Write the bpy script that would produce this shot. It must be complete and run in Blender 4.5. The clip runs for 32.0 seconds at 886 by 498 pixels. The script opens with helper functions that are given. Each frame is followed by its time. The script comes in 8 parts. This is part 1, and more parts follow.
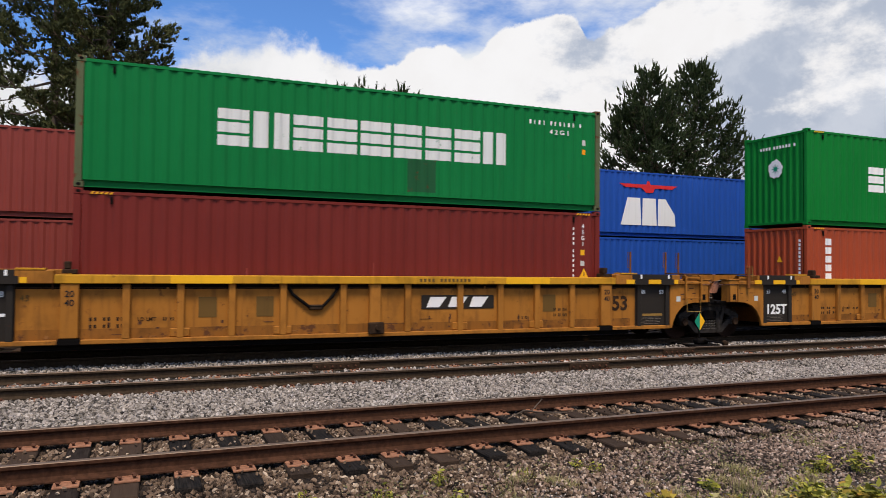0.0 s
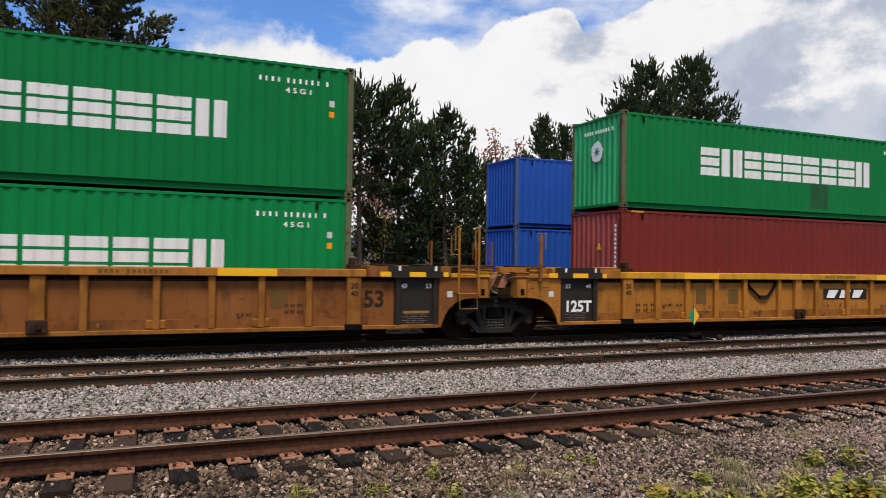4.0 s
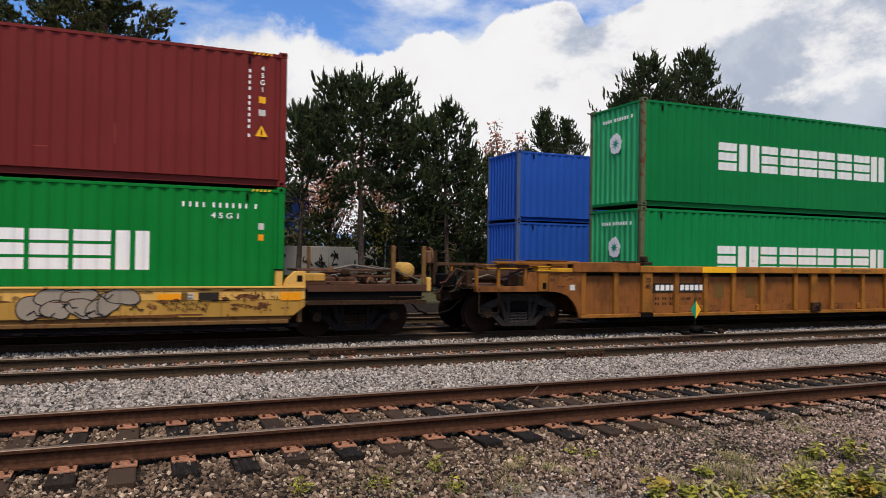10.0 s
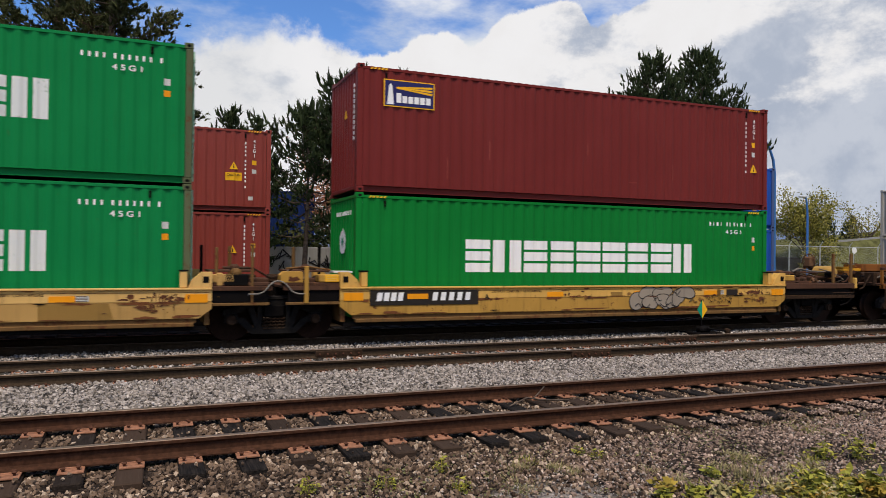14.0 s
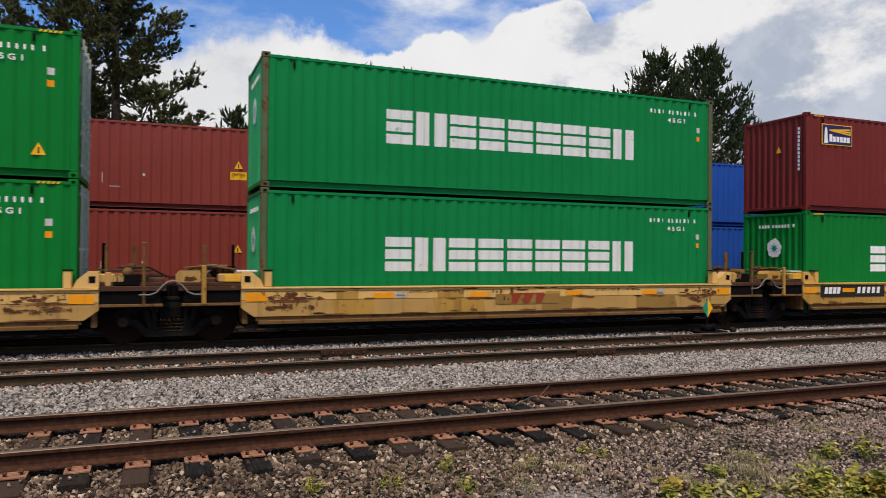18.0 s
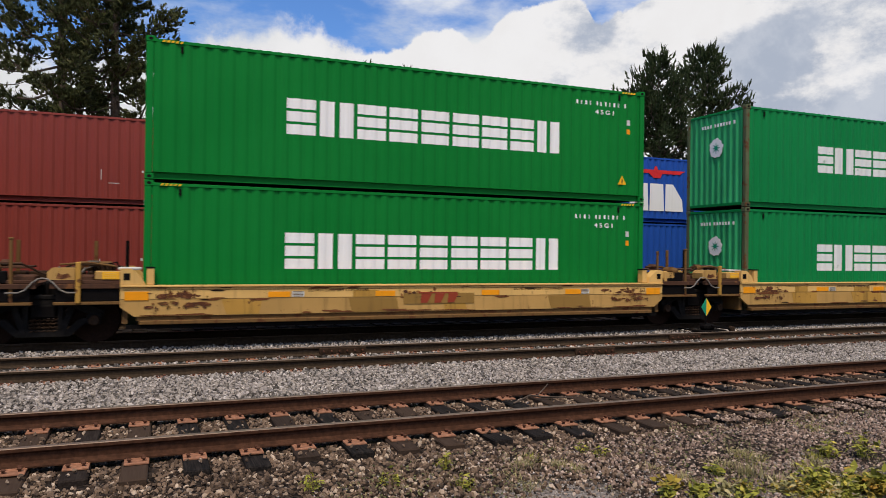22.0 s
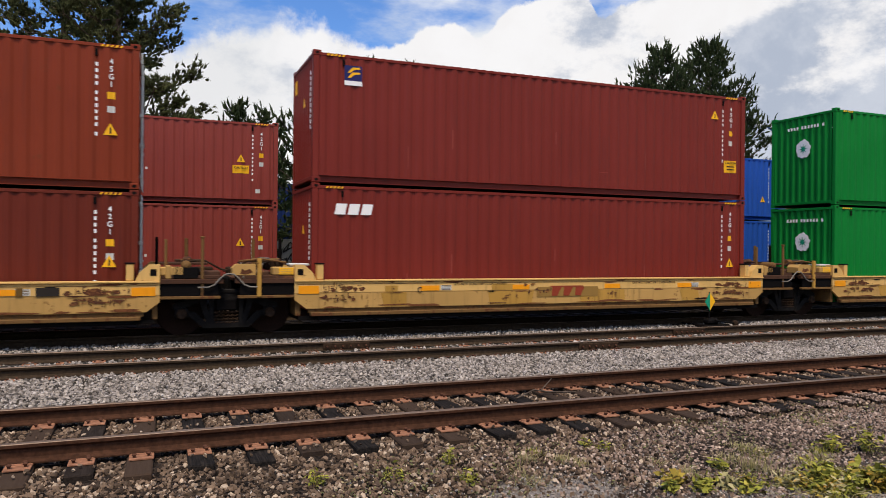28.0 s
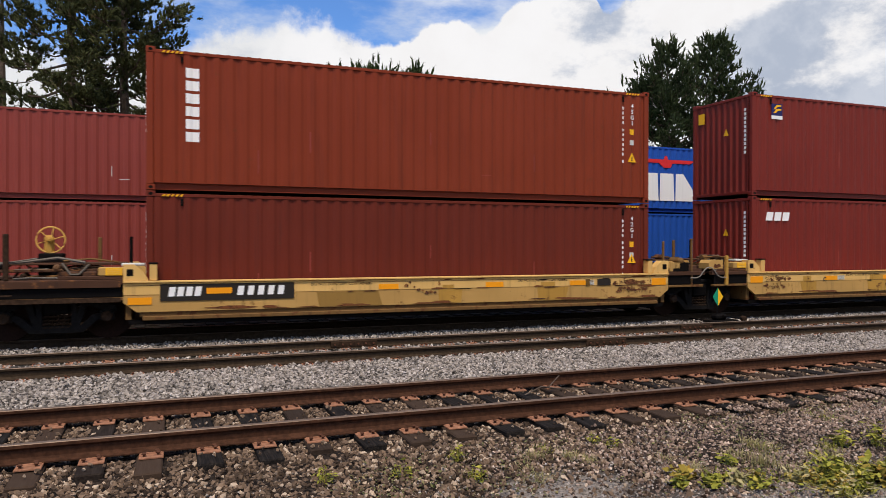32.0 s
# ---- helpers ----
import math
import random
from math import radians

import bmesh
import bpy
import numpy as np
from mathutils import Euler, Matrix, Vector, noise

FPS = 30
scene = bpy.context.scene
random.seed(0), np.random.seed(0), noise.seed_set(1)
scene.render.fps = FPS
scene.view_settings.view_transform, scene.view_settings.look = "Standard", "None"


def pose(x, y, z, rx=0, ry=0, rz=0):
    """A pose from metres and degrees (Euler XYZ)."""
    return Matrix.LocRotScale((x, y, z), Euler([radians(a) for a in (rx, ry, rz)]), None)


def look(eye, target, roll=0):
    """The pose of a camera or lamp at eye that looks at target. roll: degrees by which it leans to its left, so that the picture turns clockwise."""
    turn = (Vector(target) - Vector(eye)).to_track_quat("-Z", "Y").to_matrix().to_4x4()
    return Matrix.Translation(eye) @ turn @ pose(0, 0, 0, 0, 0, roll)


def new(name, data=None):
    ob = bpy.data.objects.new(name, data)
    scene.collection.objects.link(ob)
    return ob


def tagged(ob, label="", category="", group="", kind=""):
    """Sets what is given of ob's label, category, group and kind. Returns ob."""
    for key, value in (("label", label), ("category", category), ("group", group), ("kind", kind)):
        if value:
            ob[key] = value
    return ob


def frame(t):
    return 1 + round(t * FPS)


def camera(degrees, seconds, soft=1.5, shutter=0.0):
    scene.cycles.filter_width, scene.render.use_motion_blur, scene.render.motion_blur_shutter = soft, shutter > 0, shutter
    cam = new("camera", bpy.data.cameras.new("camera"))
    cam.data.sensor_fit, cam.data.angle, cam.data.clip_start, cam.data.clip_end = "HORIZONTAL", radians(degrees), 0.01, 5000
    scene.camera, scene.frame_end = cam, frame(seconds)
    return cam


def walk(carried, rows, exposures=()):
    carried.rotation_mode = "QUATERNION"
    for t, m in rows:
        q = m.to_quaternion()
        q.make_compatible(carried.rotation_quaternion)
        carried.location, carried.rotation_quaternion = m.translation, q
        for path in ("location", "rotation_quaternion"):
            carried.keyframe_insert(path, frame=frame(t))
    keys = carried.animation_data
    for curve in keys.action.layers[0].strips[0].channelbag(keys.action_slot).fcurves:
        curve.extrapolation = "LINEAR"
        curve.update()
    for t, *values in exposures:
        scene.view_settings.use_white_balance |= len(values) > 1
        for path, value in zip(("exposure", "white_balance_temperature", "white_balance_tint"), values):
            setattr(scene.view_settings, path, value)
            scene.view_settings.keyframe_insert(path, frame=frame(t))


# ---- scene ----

# camera: standing beside the tracks, held by hand; x runs along the rails, y away from the camera
EYE = (0.0, 0.0, 1.9)
# the clip's own exposure: a little darker while green loads fill the picture
EXPO = [(0.0, 0.25), (9.0, 0.27), (10.5, 0.20), (12.0, 0.14), (16.0, 0.16), (24.0, 0.14), (25.3, 0.20), (27.5, 0.27), (32.0, 0.26)]
cam = camera(63.0, 32.0, soft=0.3, shutter=0.35)
# seconds, yaw to the right, pitch up, roll
VIEW = [
    (0.0, 22.475, 1.534, 0.599),
    (0.5, 22.595, 1.356, 0.742),
    (1.0, 22.716, 1.335, 0.701),
    (1.5, 22.787, 1.336, 0.846),
    (2.0, 22.630, 1.456, 0.687),
    (2.5, 22.652, 1.433, 0.687),
    (3.0, 22.683, 1.189, 0.791),
    (3.5, 22.788, 1.079, 0.867),
    (4.0, 22.832, 1.015, 0.903),
    (4.5, 22.841, 0.973, 0.917),
    (5.0, 22.837, 0.931, 0.926),
    (5.5, 22.844, 0.864, 0.945),
    (6.0, 22.887, 0.750, 0.993),
    (6.5, 22.853, 0.771, 0.920),
    (7.0, 22.636, 0.742, 0.980),
    (7.5, 22.839, 0.727, 1.004),
    (8.0, 22.678, 0.797, 0.911),
    (8.5, 22.646, 0.759, 0.842),
    (9.0, 22.661, 0.700, 0.797),
    (9.5, 22.732, 0.645, 0.869),
    (10.0, 22.713, 0.523, 0.873),
    (10.5, 22.524, 0.494, 0.845),
    (11.0, 22.592, 0.491, 0.831),
    (11.5, 22.361, 0.363, 0.779),
    (12.0, 22.347, 0.453, 0.636),
    (12.5, 22.384, 0.596, 0.602),
    (13.0, 22.273, 0.528, 0.583),
    (13.5, 22.302, 0.527, 0.646),
    (14.0, 22.276, 0.561, 0.666),
    (14.5, 22.221, 0.597, 0.661),
    (15.0, 22.162, 0.598, 0.649),
    (15.5, 22.125, 0.529, 0.649),
    (16.0, 22.134, 0.354, 0.680),
    (16.5, 21.917, 0.343, 0.593),
    (17.0, 21.910, 0.497, 0.601),
    (17.5, 21.938, 0.547, 0.516),
    (18.0, 21.905, 0.490, 0.543),
    (18.5, 21.906, 0.508, 0.612),
    (19.0, 21.740, 0.566, 0.495),
    (19.5, 21.749, 0.513, 0.535),
    (20.0, 21.788, 0.452, 0.569),
    (20.5, 21.864, 0.469, 0.536),
    (21.0, 21.871, 0.407, 0.618),
    (21.5, 21.948, 0.282, 0.665),
    (22.0, 21.979, 0.343, 0.716),
    (22.5, 21.852, 0.419, 0.594),
    (23.0, 21.844, 0.349, 0.618),
    (23.5, 21.998, 0.228, 0.667),
    (24.0, 21.935, 0.045, 0.809),
    (24.5, 21.846, 0.018, 0.589),
    (25.0, 21.753, 0.087, 0.548),
    (25.5, 21.730, 0.121, 0.526),
    (26.0, 21.759, 0.036, 0.511),
    (26.5, 21.807, -0.095, 0.506),
    (27.0, 21.840, -0.201, 0.512),
    (27.5, 21.824, -0.209, 0.532),
    (28.0, 21.726, -0.048, 0.567),
    (28.5, 21.646, 0.122, 0.382),
    (29.0, 21.365, 0.024, 0.393),
    (29.5, 21.436, -0.087, 0.419),
    (30.0, 21.329, -0.125, 0.245),
    (30.5, 21.429, -0.124, 0.302),
    (31.0, 21.242, -0.185, 0.213),
    (31.5, 21.189, -0.226, 0.181),
    (32.0, 21.208, -0.251, 0.089),
]
# seconds, metres that the train has rolled
ROLLED = [
    (0.0, 0.000), (0.5, 1.615), (1.0, 3.232), (1.5, 4.849), (2.0, 6.467), (2.5, 8.088), (3.0, 9.720), (3.5, 11.359), (4.0, 13.007),
    (4.5, 14.661), (5.0, 16.321), (5.5, 17.985), (6.0, 19.653), (6.5, 21.315), (7.0, 22.980), (7.5, 24.645), (8.0, 26.310), (8.5,
    27.984), (9.0, 29.674), (9.5, 31.380), (10.0, 33.083), (10.5, 34.781), (11.0, 36.467), (11.5, 38.152), (12.0, 39.849), (12.5,
    41.563), (13.0, 43.288), (13.5, 45.009), (14.0, 46.723), (14.5, 48.430), (15.0, 50.131), (15.5, 51.825), (16.0, 53.512), (16.5,
    55.197), (17.0, 56.869), (17.5, 58.533), (18.0, 60.201), (18.5, 61.872), (19.0, 63.530), (19.5, 65.196), (20.0, 66.876), (20.5,
    68.572), (21.0, 70.285), (21.5, 71.952), (22.0, 73.596), (22.5, 75.239), (23.0, 76.855), (23.5, 78.459), (24.0, 80.062), (24.5,
    81.655), (25.0, 83.239), (25.5, 84.817), (26.0, 86.383), (26.5, 87.939), (27.0, 89.489), (27.5, 91.038), (28.0, 92.587), (28.5,
    94.148), (29.0, 95.705), (29.5, 97.245), (30.0, 98.771), (30.5, 100.293), (31.0, 101.803), (31.5, 103.290), (32.0, 104.773),
]
walk(cam, [(t, pose(*EYE, 90 + p, 0, -y) @ pose(0, 0, 0, 0, 0, r)) for t, y, p, r in VIEW], [(t, e, 6900, 10) for t, e in EXPO])

# ---- light ----
SUN_EL, SUN_AZ = 62.0, -160.0  # degrees; azimuth from +y towards +x
sun = new("sun", bpy.data.lights.new("sun", "SUN"))
sun.data.energy, sun.data.angle, sun.data.color = 3.2, radians(16), (1.0, 0.87, 0.70)
sun.matrix_world = look((60 * math.sin(radians(SUN_AZ)), 60 * math.cos(radians(SUN_AZ)), 60 * math.tan(radians(SUN_EL))), (0, 0, 0))


class Nodes:
    """Short hand for building a node tree."""

    def __init__(self, tree):
        self.t = tree
        tree.nodes.clear()

    def __call__(self, kind, out=0, props=(), **ins):
        n = self.t.nodes.new("ShaderNode" + kind)
        p = dict(props)
        if "operation" in p:
            n.operation = p["operation"]
        if "use_clamp" in p:
            n.use_clamp = p["use_clamp"]
        if "interpolation_type" in p:
            n.interpolation_type, n.clamp = p["interpolation_type"], p["clamp"]
        if "vector_type" in p:
            n.vector_type = p["vector_type"]
        if "feature" in p:
            n.feature = p["feature"]
        if "sky_type" in p:
            n.sky_type, n.sun_disc, n.sun_elevation, n.sun_rotation = p["sky_type"], p["sun_disc"], p["sun_elevation"], p["sun_rotation"]
            n.dust_density, n.ozone_density = p["dust_density"], p["ozone_density"]
        for k, v in ins.items():
            key = int(k[1:]) if k[0] == "i" and k[1:].isdigit() else k.replace("_", " ")
            if isinstance(v, bpy.types.NodeSocket):
                self.t.links.new(v, n.inputs[key])
            else:
                n.inputs[key].default_value = v
        return n.outputs[out] if len(n.outputs) else None

    def math(self, op, a, b=0.0, c=0.0, clamp=False):
        return self("Math", 0, dict(operation=op, use_clamp=clamp), i0=a, i1=b, i2=c)

    def noise(self, vec, scale, detail=4.0, rough=0.55, out=0):
        return self("TexNoise", out, {}, Vector=vec, Scale=scale, Detail=detail, Roughness=rough)

    def ramp(self, fac, lo, hi, smooth=True):
        return self("MapRange", 0, dict(interpolation_type="SMOOTHSTEP" if smooth else "LINEAR", clamp=True), i0=fac, i1=lo, i2=hi)

    def mix(self, fac, a, b, blend="MIX"):
        n = self.t.nodes.new("ShaderNodeMix")
        n.data_type, n.blend_type = "RGBA", blend
        for i, v in ((0, fac), (6, a), (7, b)):
            if isinstance(v, bpy.types.NodeSocket):
                self.t.links.new(v, n.inputs[i])
            else:
                n.inputs[i].default_value = v if i == 0 else (*v[:3], 1.0)
        return n.outputs[2]

    def scaled(self, vec, sx, sy, sz, move=None):
        v = self("Mapping", 0, dict(vector_type="POINT"), Vector=vec, Scale=(sx, sy, sz))
        return v if move is None else self("VectorMath", 0, dict(operation="ADD"), i0=v, i1=move)


def make_world():
    world = bpy.data.worlds.new("sky")
    scene.world = world
    world.use_nodes = True
    n = Nodes(world.node_tree)
    ray = n("TexCoord", 0)
    x, y, z = (n("SeparateXYZ", i, {}, Vector=ray) for i in range(3))
    az = n.math("MULTIPLY", n.math("ARCTAN2", x, y), 180 / math.pi)
    el = n.math("MULTIPLY", n.math("ARCSINE", z), 180 / math.pi)
    sky = n("TexSky", 0, dict(sky_type="NISHITA", sun_disc=False, sun_elevation=radians(SUN_EL), sun_rotation=radians(SUN_AZ), dust_density=0.6, ozone_density=2.0))
    blue = n.mix(1.0, sky, (0.062, 0.098, 0.150), "MULTIPLY")
    # broken high cloud, thicker towards the horizon
    plane = n("VectorMath", 0, dict(operation="DIVIDE"), i0=ray, i1=n("CombineXYZ", 0, {}, X=n.math("ADD", z, 0.16), Y=n.math("ADD", z, 0.16), Z=1.0))
    wisp = n.noise(plane, 1.15, 7.0, 0.6)
    soft = n.ramp(n.math("ADD", wisp, n.math("MULTIPLY", n.ramp(el, 22.0, 4.0), 0.10)), 0.455, 0.66)
    fine = n.noise(ray, 11.0, 8.0, 0.6)
    grey = n.noise(plane, 0.9, 5.0, 0.55)
    cloud_a = n.mix(n.ramp(grey, 0.38, 0.62), (0.56, 0.62, 0.70), (0.92, 0.93, 0.95))
    # heaped cloud with a crisp upper edge
    curve = world.node_tree.nodes.new("ShaderNodeFloatCurve")
    points = [(0.0, 0.53), (0.1, 0.55), (0.19, 0.585), (0.24, 0.635), (0.275, 0.66), (0.32, 0.69), (0.345, 0.695), (0.37, 0.65), (0.41, 0.60), (0.445, 0.605), (0.47, 0.645), (0.515, 0.667),
              (0.534, 0.64), (0.562, 0.69), (0.594, 0.735), (0.64, 0.745), (0.66, 0.735), (0.675, 0.69), (0.70, 0.70), (0.74, 0.75), (0.80, 0.82), (1.0, 0.96)]
    line = curve.mapping.curves[0]
    line.points[0].location, line.points[1].location = points[0], points[-1]
    for p in points[1:-1]:
        line.points.new(*p)
    curve.mapping.update()
    world.node_tree.links.new(n.math("DIVIDE", n.math("ADD", az, 12.0), 68.0, clamp=True), curve.inputs[1])
    lump = n.noise(ray, 16.0, 9.0, 0.62)
    edge = n.math("ADD", n.math("MULTIPLY", curve.outputs[0], 26.0), n.math("MULTIPLY", n.math("SUBTRACT", lump, 0.5), n.math("ADD", 2.6, n.math("MULTIPLY", n.ramp(az, 18.0, 10.0), 4.0))))
    heap = n.ramp(n.math("DIVIDE", n.math("SUBTRACT", edge, el), n.math("ADD", 0.35, n.math("MULTIPLY", n.ramp(az, 18.0, 10.0), 1.6))), 0.0, 1.0)
    # a grey bank in the heap, and grey low down beyond it
    dx, dy = n.math("DIVIDE", n.math("SUBTRACT", az, 45.5), 4.2), n.math("DIVIDE", n.math("SUBTRACT", el, 14.6), 2.2)
    away = n.math("ADD", n.math("MULTIPLY", dx, dx), n.math("MULTIPLY", dy, dy))
    spot = n.math("ADD", n.math("MULTIPLY", n.ramp(away, 1.5, 0.0), 0.15), n.math("MULTIPLY", n.math("MULTIPLY", n.ramp(az, 45.0, 52.0), n.ramp(el, 13.0, 6.0)), 0.19))
    shade = n.ramp(n.math("ADD", n.noise(n.scaled(ray, 1, 1, 1.6), 6.5, 8.0, 0.62), n.math("ADD", n.math("MULTIPLY", n.ramp(az, 37.0, 49.0), 0.15), spot)), 0.54, 0.70)
    cloud_b = n.mix(shade, (0.735, 0.75, 0.795), (0.36, 0.42, 0.54))
    cloud_b = n.mix(n.math("MULTIPLY", n.ramp(fine, 0.40, 0.62), 0.25), cloud_b, (0.82, 0.85, 0.915))
    cloud_b = n.mix(n.math("MULTIPLY", n.ramp(n.math("ADD", az, n.math("MULTIPLY", n.math("SUBTRACT", fine, 0.5), 22.0)), 17.0, 3.0), 0.62), cloud_b, (0.60, 0.635, 0.69))
    col = n.mix(soft, blue, cloud_a)
    col = n.mix(heap, col, cloud_b)
    col = n.mix(n.ramp(el, -0.5, -3.0), col, (0.16, 0.16, 0.15))
    n("OutputWorld", 0, {}, Surface=n("Background", 0, {}, Color=col, Strength=1.0))


make_world()

# ---- materials ----


def material(name, build):
    m = bpy.data.materials.new(name)
    m.use_nodes = True
    n = Nodes(m.node_tree)
    col, rough, metal, height, dist, *rest = build(n)
    ins = dict(Base_Color=col if isinstance(col, bpy.types.NodeSocket) else (*col, 1.0), Roughness=rough, Metallic=metal)
    if height is not None:
        ins["Normal"] = n("Bump", 0, {}, Height=height, Strength=1.0, Distance=dist)
    if rest:
        ins["Specular_IOR_Level"] = rest[0]
    n("OutputMaterial", 0, {}, Surface=n("BsdfPrincipled", 0, {}, **ins))
    return m


def own_space(n):
    """Object coordinates, shifted by chance from piece to piece."""
    r = n("ObjectInfo", 5)
    return n.scaled(n("TexCoord", 3), 1, 1, 1, n("CombineXYZ", 0, {}, X=n.math("MULTIPLY", r, 37.0), Y=n.math("MULTIPLY", r, 11.0), Z=0.0))


def paint(name, colour, rust=0.35, dirt=0.35, rough=0.45, faded=0.12, bump=0.0012, rust_col=(0.11, 0.045, 0.02), spot_size=4.5, grime=0.0, gloss=0.12):
    """Weathered paint on steel: fading, rain streaks, dirt and rust spots."""
    def build(n):
        v = own_space(n)
        big = n.noise(v, 0.55, 4.0)
        streak = n.noise(n.scaled(v, 5.0, 5.0, 0.35), 1.6, 5.0, 0.6)
        fine = n.noise(v, 38.0, 4.0, 0.6)
        c = n.mix(n.math("MULTIPLY", n.ramp(big, 0.35, 0.7), faded * 3), colour, tuple(min(1.0, k * 1.22 + 0.003) for k in colour))
        c = n.mix(n.math("MULTIPLY", n.ramp(streak, 0.5, 0.78), dirt), c, tuple(k * 0.45 + 0.008 for k in colour))
        if grime:
            cloud = n.noise(n.scaled(v, 1.0, 1.0, 0.7), 2.1, 6.0, 0.62)
            c = n.mix(n.math("MULTIPLY", n.ramp(cloud, 0.46, 0.66), grime), c, tuple(k * 0.42 + 0.004 for k in colour))
        c = n.mix(n.math("MULTIPLY", n.ramp(fine, 0.55, 0.8), 0.16), c, tuple(k * 0.55 + 0.004 for k in colour))
        spot = n.ramp(n.math("ADD", n.noise(v, spot_size, 8.0, 0.68), n.math("MULTIPLY", big, 0.12)), 0.72 - 0.12 * rust, 0.79 - 0.12 * rust)
        c = n.mix(n.math("MULTIPLY", spot, min(1.0, rust * 1.6)), c, rust_col)
        r = n.math("ADD", rough, n.math("ADD", n.math("MULTIPLY", spot, 0.3), n.math("MULTIPLY", fine, 0.12)))
        return c, r, 0.0, n.math("ADD", fine, n.math("MULTIPLY", big, 3.0)), bump, gloss
    return material(name, build)


def plain(name, colour, rough=0.6, metal=0.0, scale=30.0, vary=0.3, bump=0.001):
    def build(n):
        v = own_space(n)
        a, b = n.noise(v, scale, 5.0, 0.6), n.noise(v, scale * 0.08, 3.0)
        c = n.mix(n.ramp(a, 0.3, 0.75), tuple(k * (1 - vary) for k in colour), tuple(min(1.0, k * (1 + vary * 0.6)) for k in colour))
        c = n.mix(n.math("MULTIPLY", n.ramp(b, 0.4, 0.7), vary), c, tuple(k * 0.55 for k in colour))
        return c, n.math("ADD", rough, n.math("MULTIPLY", a, 0.15)), metal, a, bump, 0.07
    return material(name, build)


GREEN = paint("green_container_paint", (0.003, 0.160, 0.042), rust=0.1, dirt=0.30, rough=0.42, gloss=0.07)
GREEN_CLEAN = paint("fresh_green_container_paint", (0.001, 0.167, 0.027), rust=0.02, dirt=0.2, rough=0.42, gloss=0.07)
# door and end paints: fading, plus the brighter light on ends, in the colour
DOOR_GREEN = paint("faded_and_lit_mint_door_paint", (0.09, 0.50, 0.24), rust=0.25, dirt=0.4, faded=0.3, rough=0.42, gloss=0.12)
DOOR_RED = paint("faded_and_lit_red_door_paint", (0.40, 0.17, 0.15), rust=0.25, dirt=0.4, faded=0.3, rough=0.36, gloss=0.2)
END_GREEN = paint("faded_and_lit_green_end_paint", (0.022, 0.30, 0.115), rust=0.2, dirt=0.45, faded=0.3, rough=0.42, gloss=0.12)
END_RED = paint("faded_and_lit_red_end_paint", (0.27, 0.055, 0.048), rust=0.15, dirt=0.45, faded=0.3, rough=0.36, gloss=0.2)
GREEN_DEEP = paint("deep_green_container_paint", (0.001, 0.150, 0.040), rust=0.12, dirt=0.30, rough=0.42, gloss=0.07)
GREEN_MINT = paint("chalked_green_container_paint", (0.001, 0.187, 0.050), rust=0.12, dirt=0.30, rough=0.42, gloss=0.07)
ORANGE_BRIGHT = paint("bright_orange_red_container_paint", (0.31, 0.052, 0.018), rust=0.15, dirt=0.3, rough=0.36, gloss=0.2)
RED_DARK = paint("rust_red_container_paint", (0.122, 0.020, 0.011), rust=0.2, dirt=0.35, rough=0.36, gloss=0.13)
GREEN_POST = paint("rubbed_green_paint", (0.085, 0.100, 0.050), rust=0.9, dirt=0.6, faded=0.3)
MAROON = paint("maroon_container_paint", (0.148, 0.019, 0.017), rust=0.15, dirt=0.3, rough=0.36, gloss=0.13)
RED = paint("red_brown_container_paint", (0.150, 0.018, 0.013), rust=0.18, dirt=0.3, rough=0.36, gloss=0.2)
RED_WARM = paint("warm_red_container_paint", (0.162, 0.0185, 0.012), rust=0.15, dirt=0.3, rough=0.36, gloss=0.2)
ORANGE_RED = paint("orange_red_container_paint", (0.190, 0.0315, 0.0125), rust=0.2, dirt=0.35, rough=0.36, gloss=0.13)
DULL_RED = paint("faded_red_container_paint", (0.225, 0.041, 0.031), rust=0.12, dirt=0.25, rough=0.36, gloss=0.2)
BLUE = paint("blue_container_paint", (0.014, 0.075, 0.36), rust=0.08, dirt=0.2, rough=0.42, gloss=0.12)
NAVY = paint("dark_blue_container_paint", (0.012, 0.03, 0.13), rust=0.1, dirt=0.3)
BLUE_POST = paint("rubbed_blue_paint", (0.065, 0.10, 0.22), rust=0.45, dirt=0.6)
GREY_PAINT = paint("grey_container_paint", (0.42, 0.40, 0.36), rust=0.2, dirt=0.4)
STENCIL = paint("grey_white_stencil_paint", (0.55, 0.56, 0.54), rust=0.3, dirt=0.4, faded=0.0, bump=0.0003)
WHITE = paint("white_lettering_paint", (0.80, 0.80, 0.80), rust=0.0, dirt=0.12, faded=0.0, bump=0.0003)
WORN_WHITE = paint("flaked_white_lettering_paint", (0.66, 0.68, 0.67), rust=0.35, dirt=0.3, faded=0.0, bump=0.0003, rust_col=(0.02, 0.2, 0.07))
YELLOW_MARK = paint("yellow_marking_paint", (0.80, 0.42, 0.02), rust=0.05, dirt=0.2)
ORANGE_MARK = paint("orange_marking_paint", (0.80, 0.30, 0.012), rust=0.1, dirt=0.25)
BLACK_MARK = paint("black_marking_paint", (0.014, 0.014, 0.016), rust=0.1, dirt=0.2)
RED_MARK = paint("red_marking_paint", (0.62, 0.03, 0.035), rust=0.0, dirt=0.15)
NAVY_MARK = paint("navy_marking_paint", (0.02, 0.022, 0.10), rust=0.0, dirt=0.1)
SILVER_MARK = paint("silver_spray_paint", (0.28, 0.235, 0.185), rust=0.1, dirt=0.4)
TAN_MARK = paint("tan_touch_up_paint", (0.27, 0.155, 0.042), rust=0.3, dirt=0.4)
BROWN_MARK = paint("brown_touch_up_paint", (0.13, 0.072, 0.02), rust=0.4, dirt=0.4)
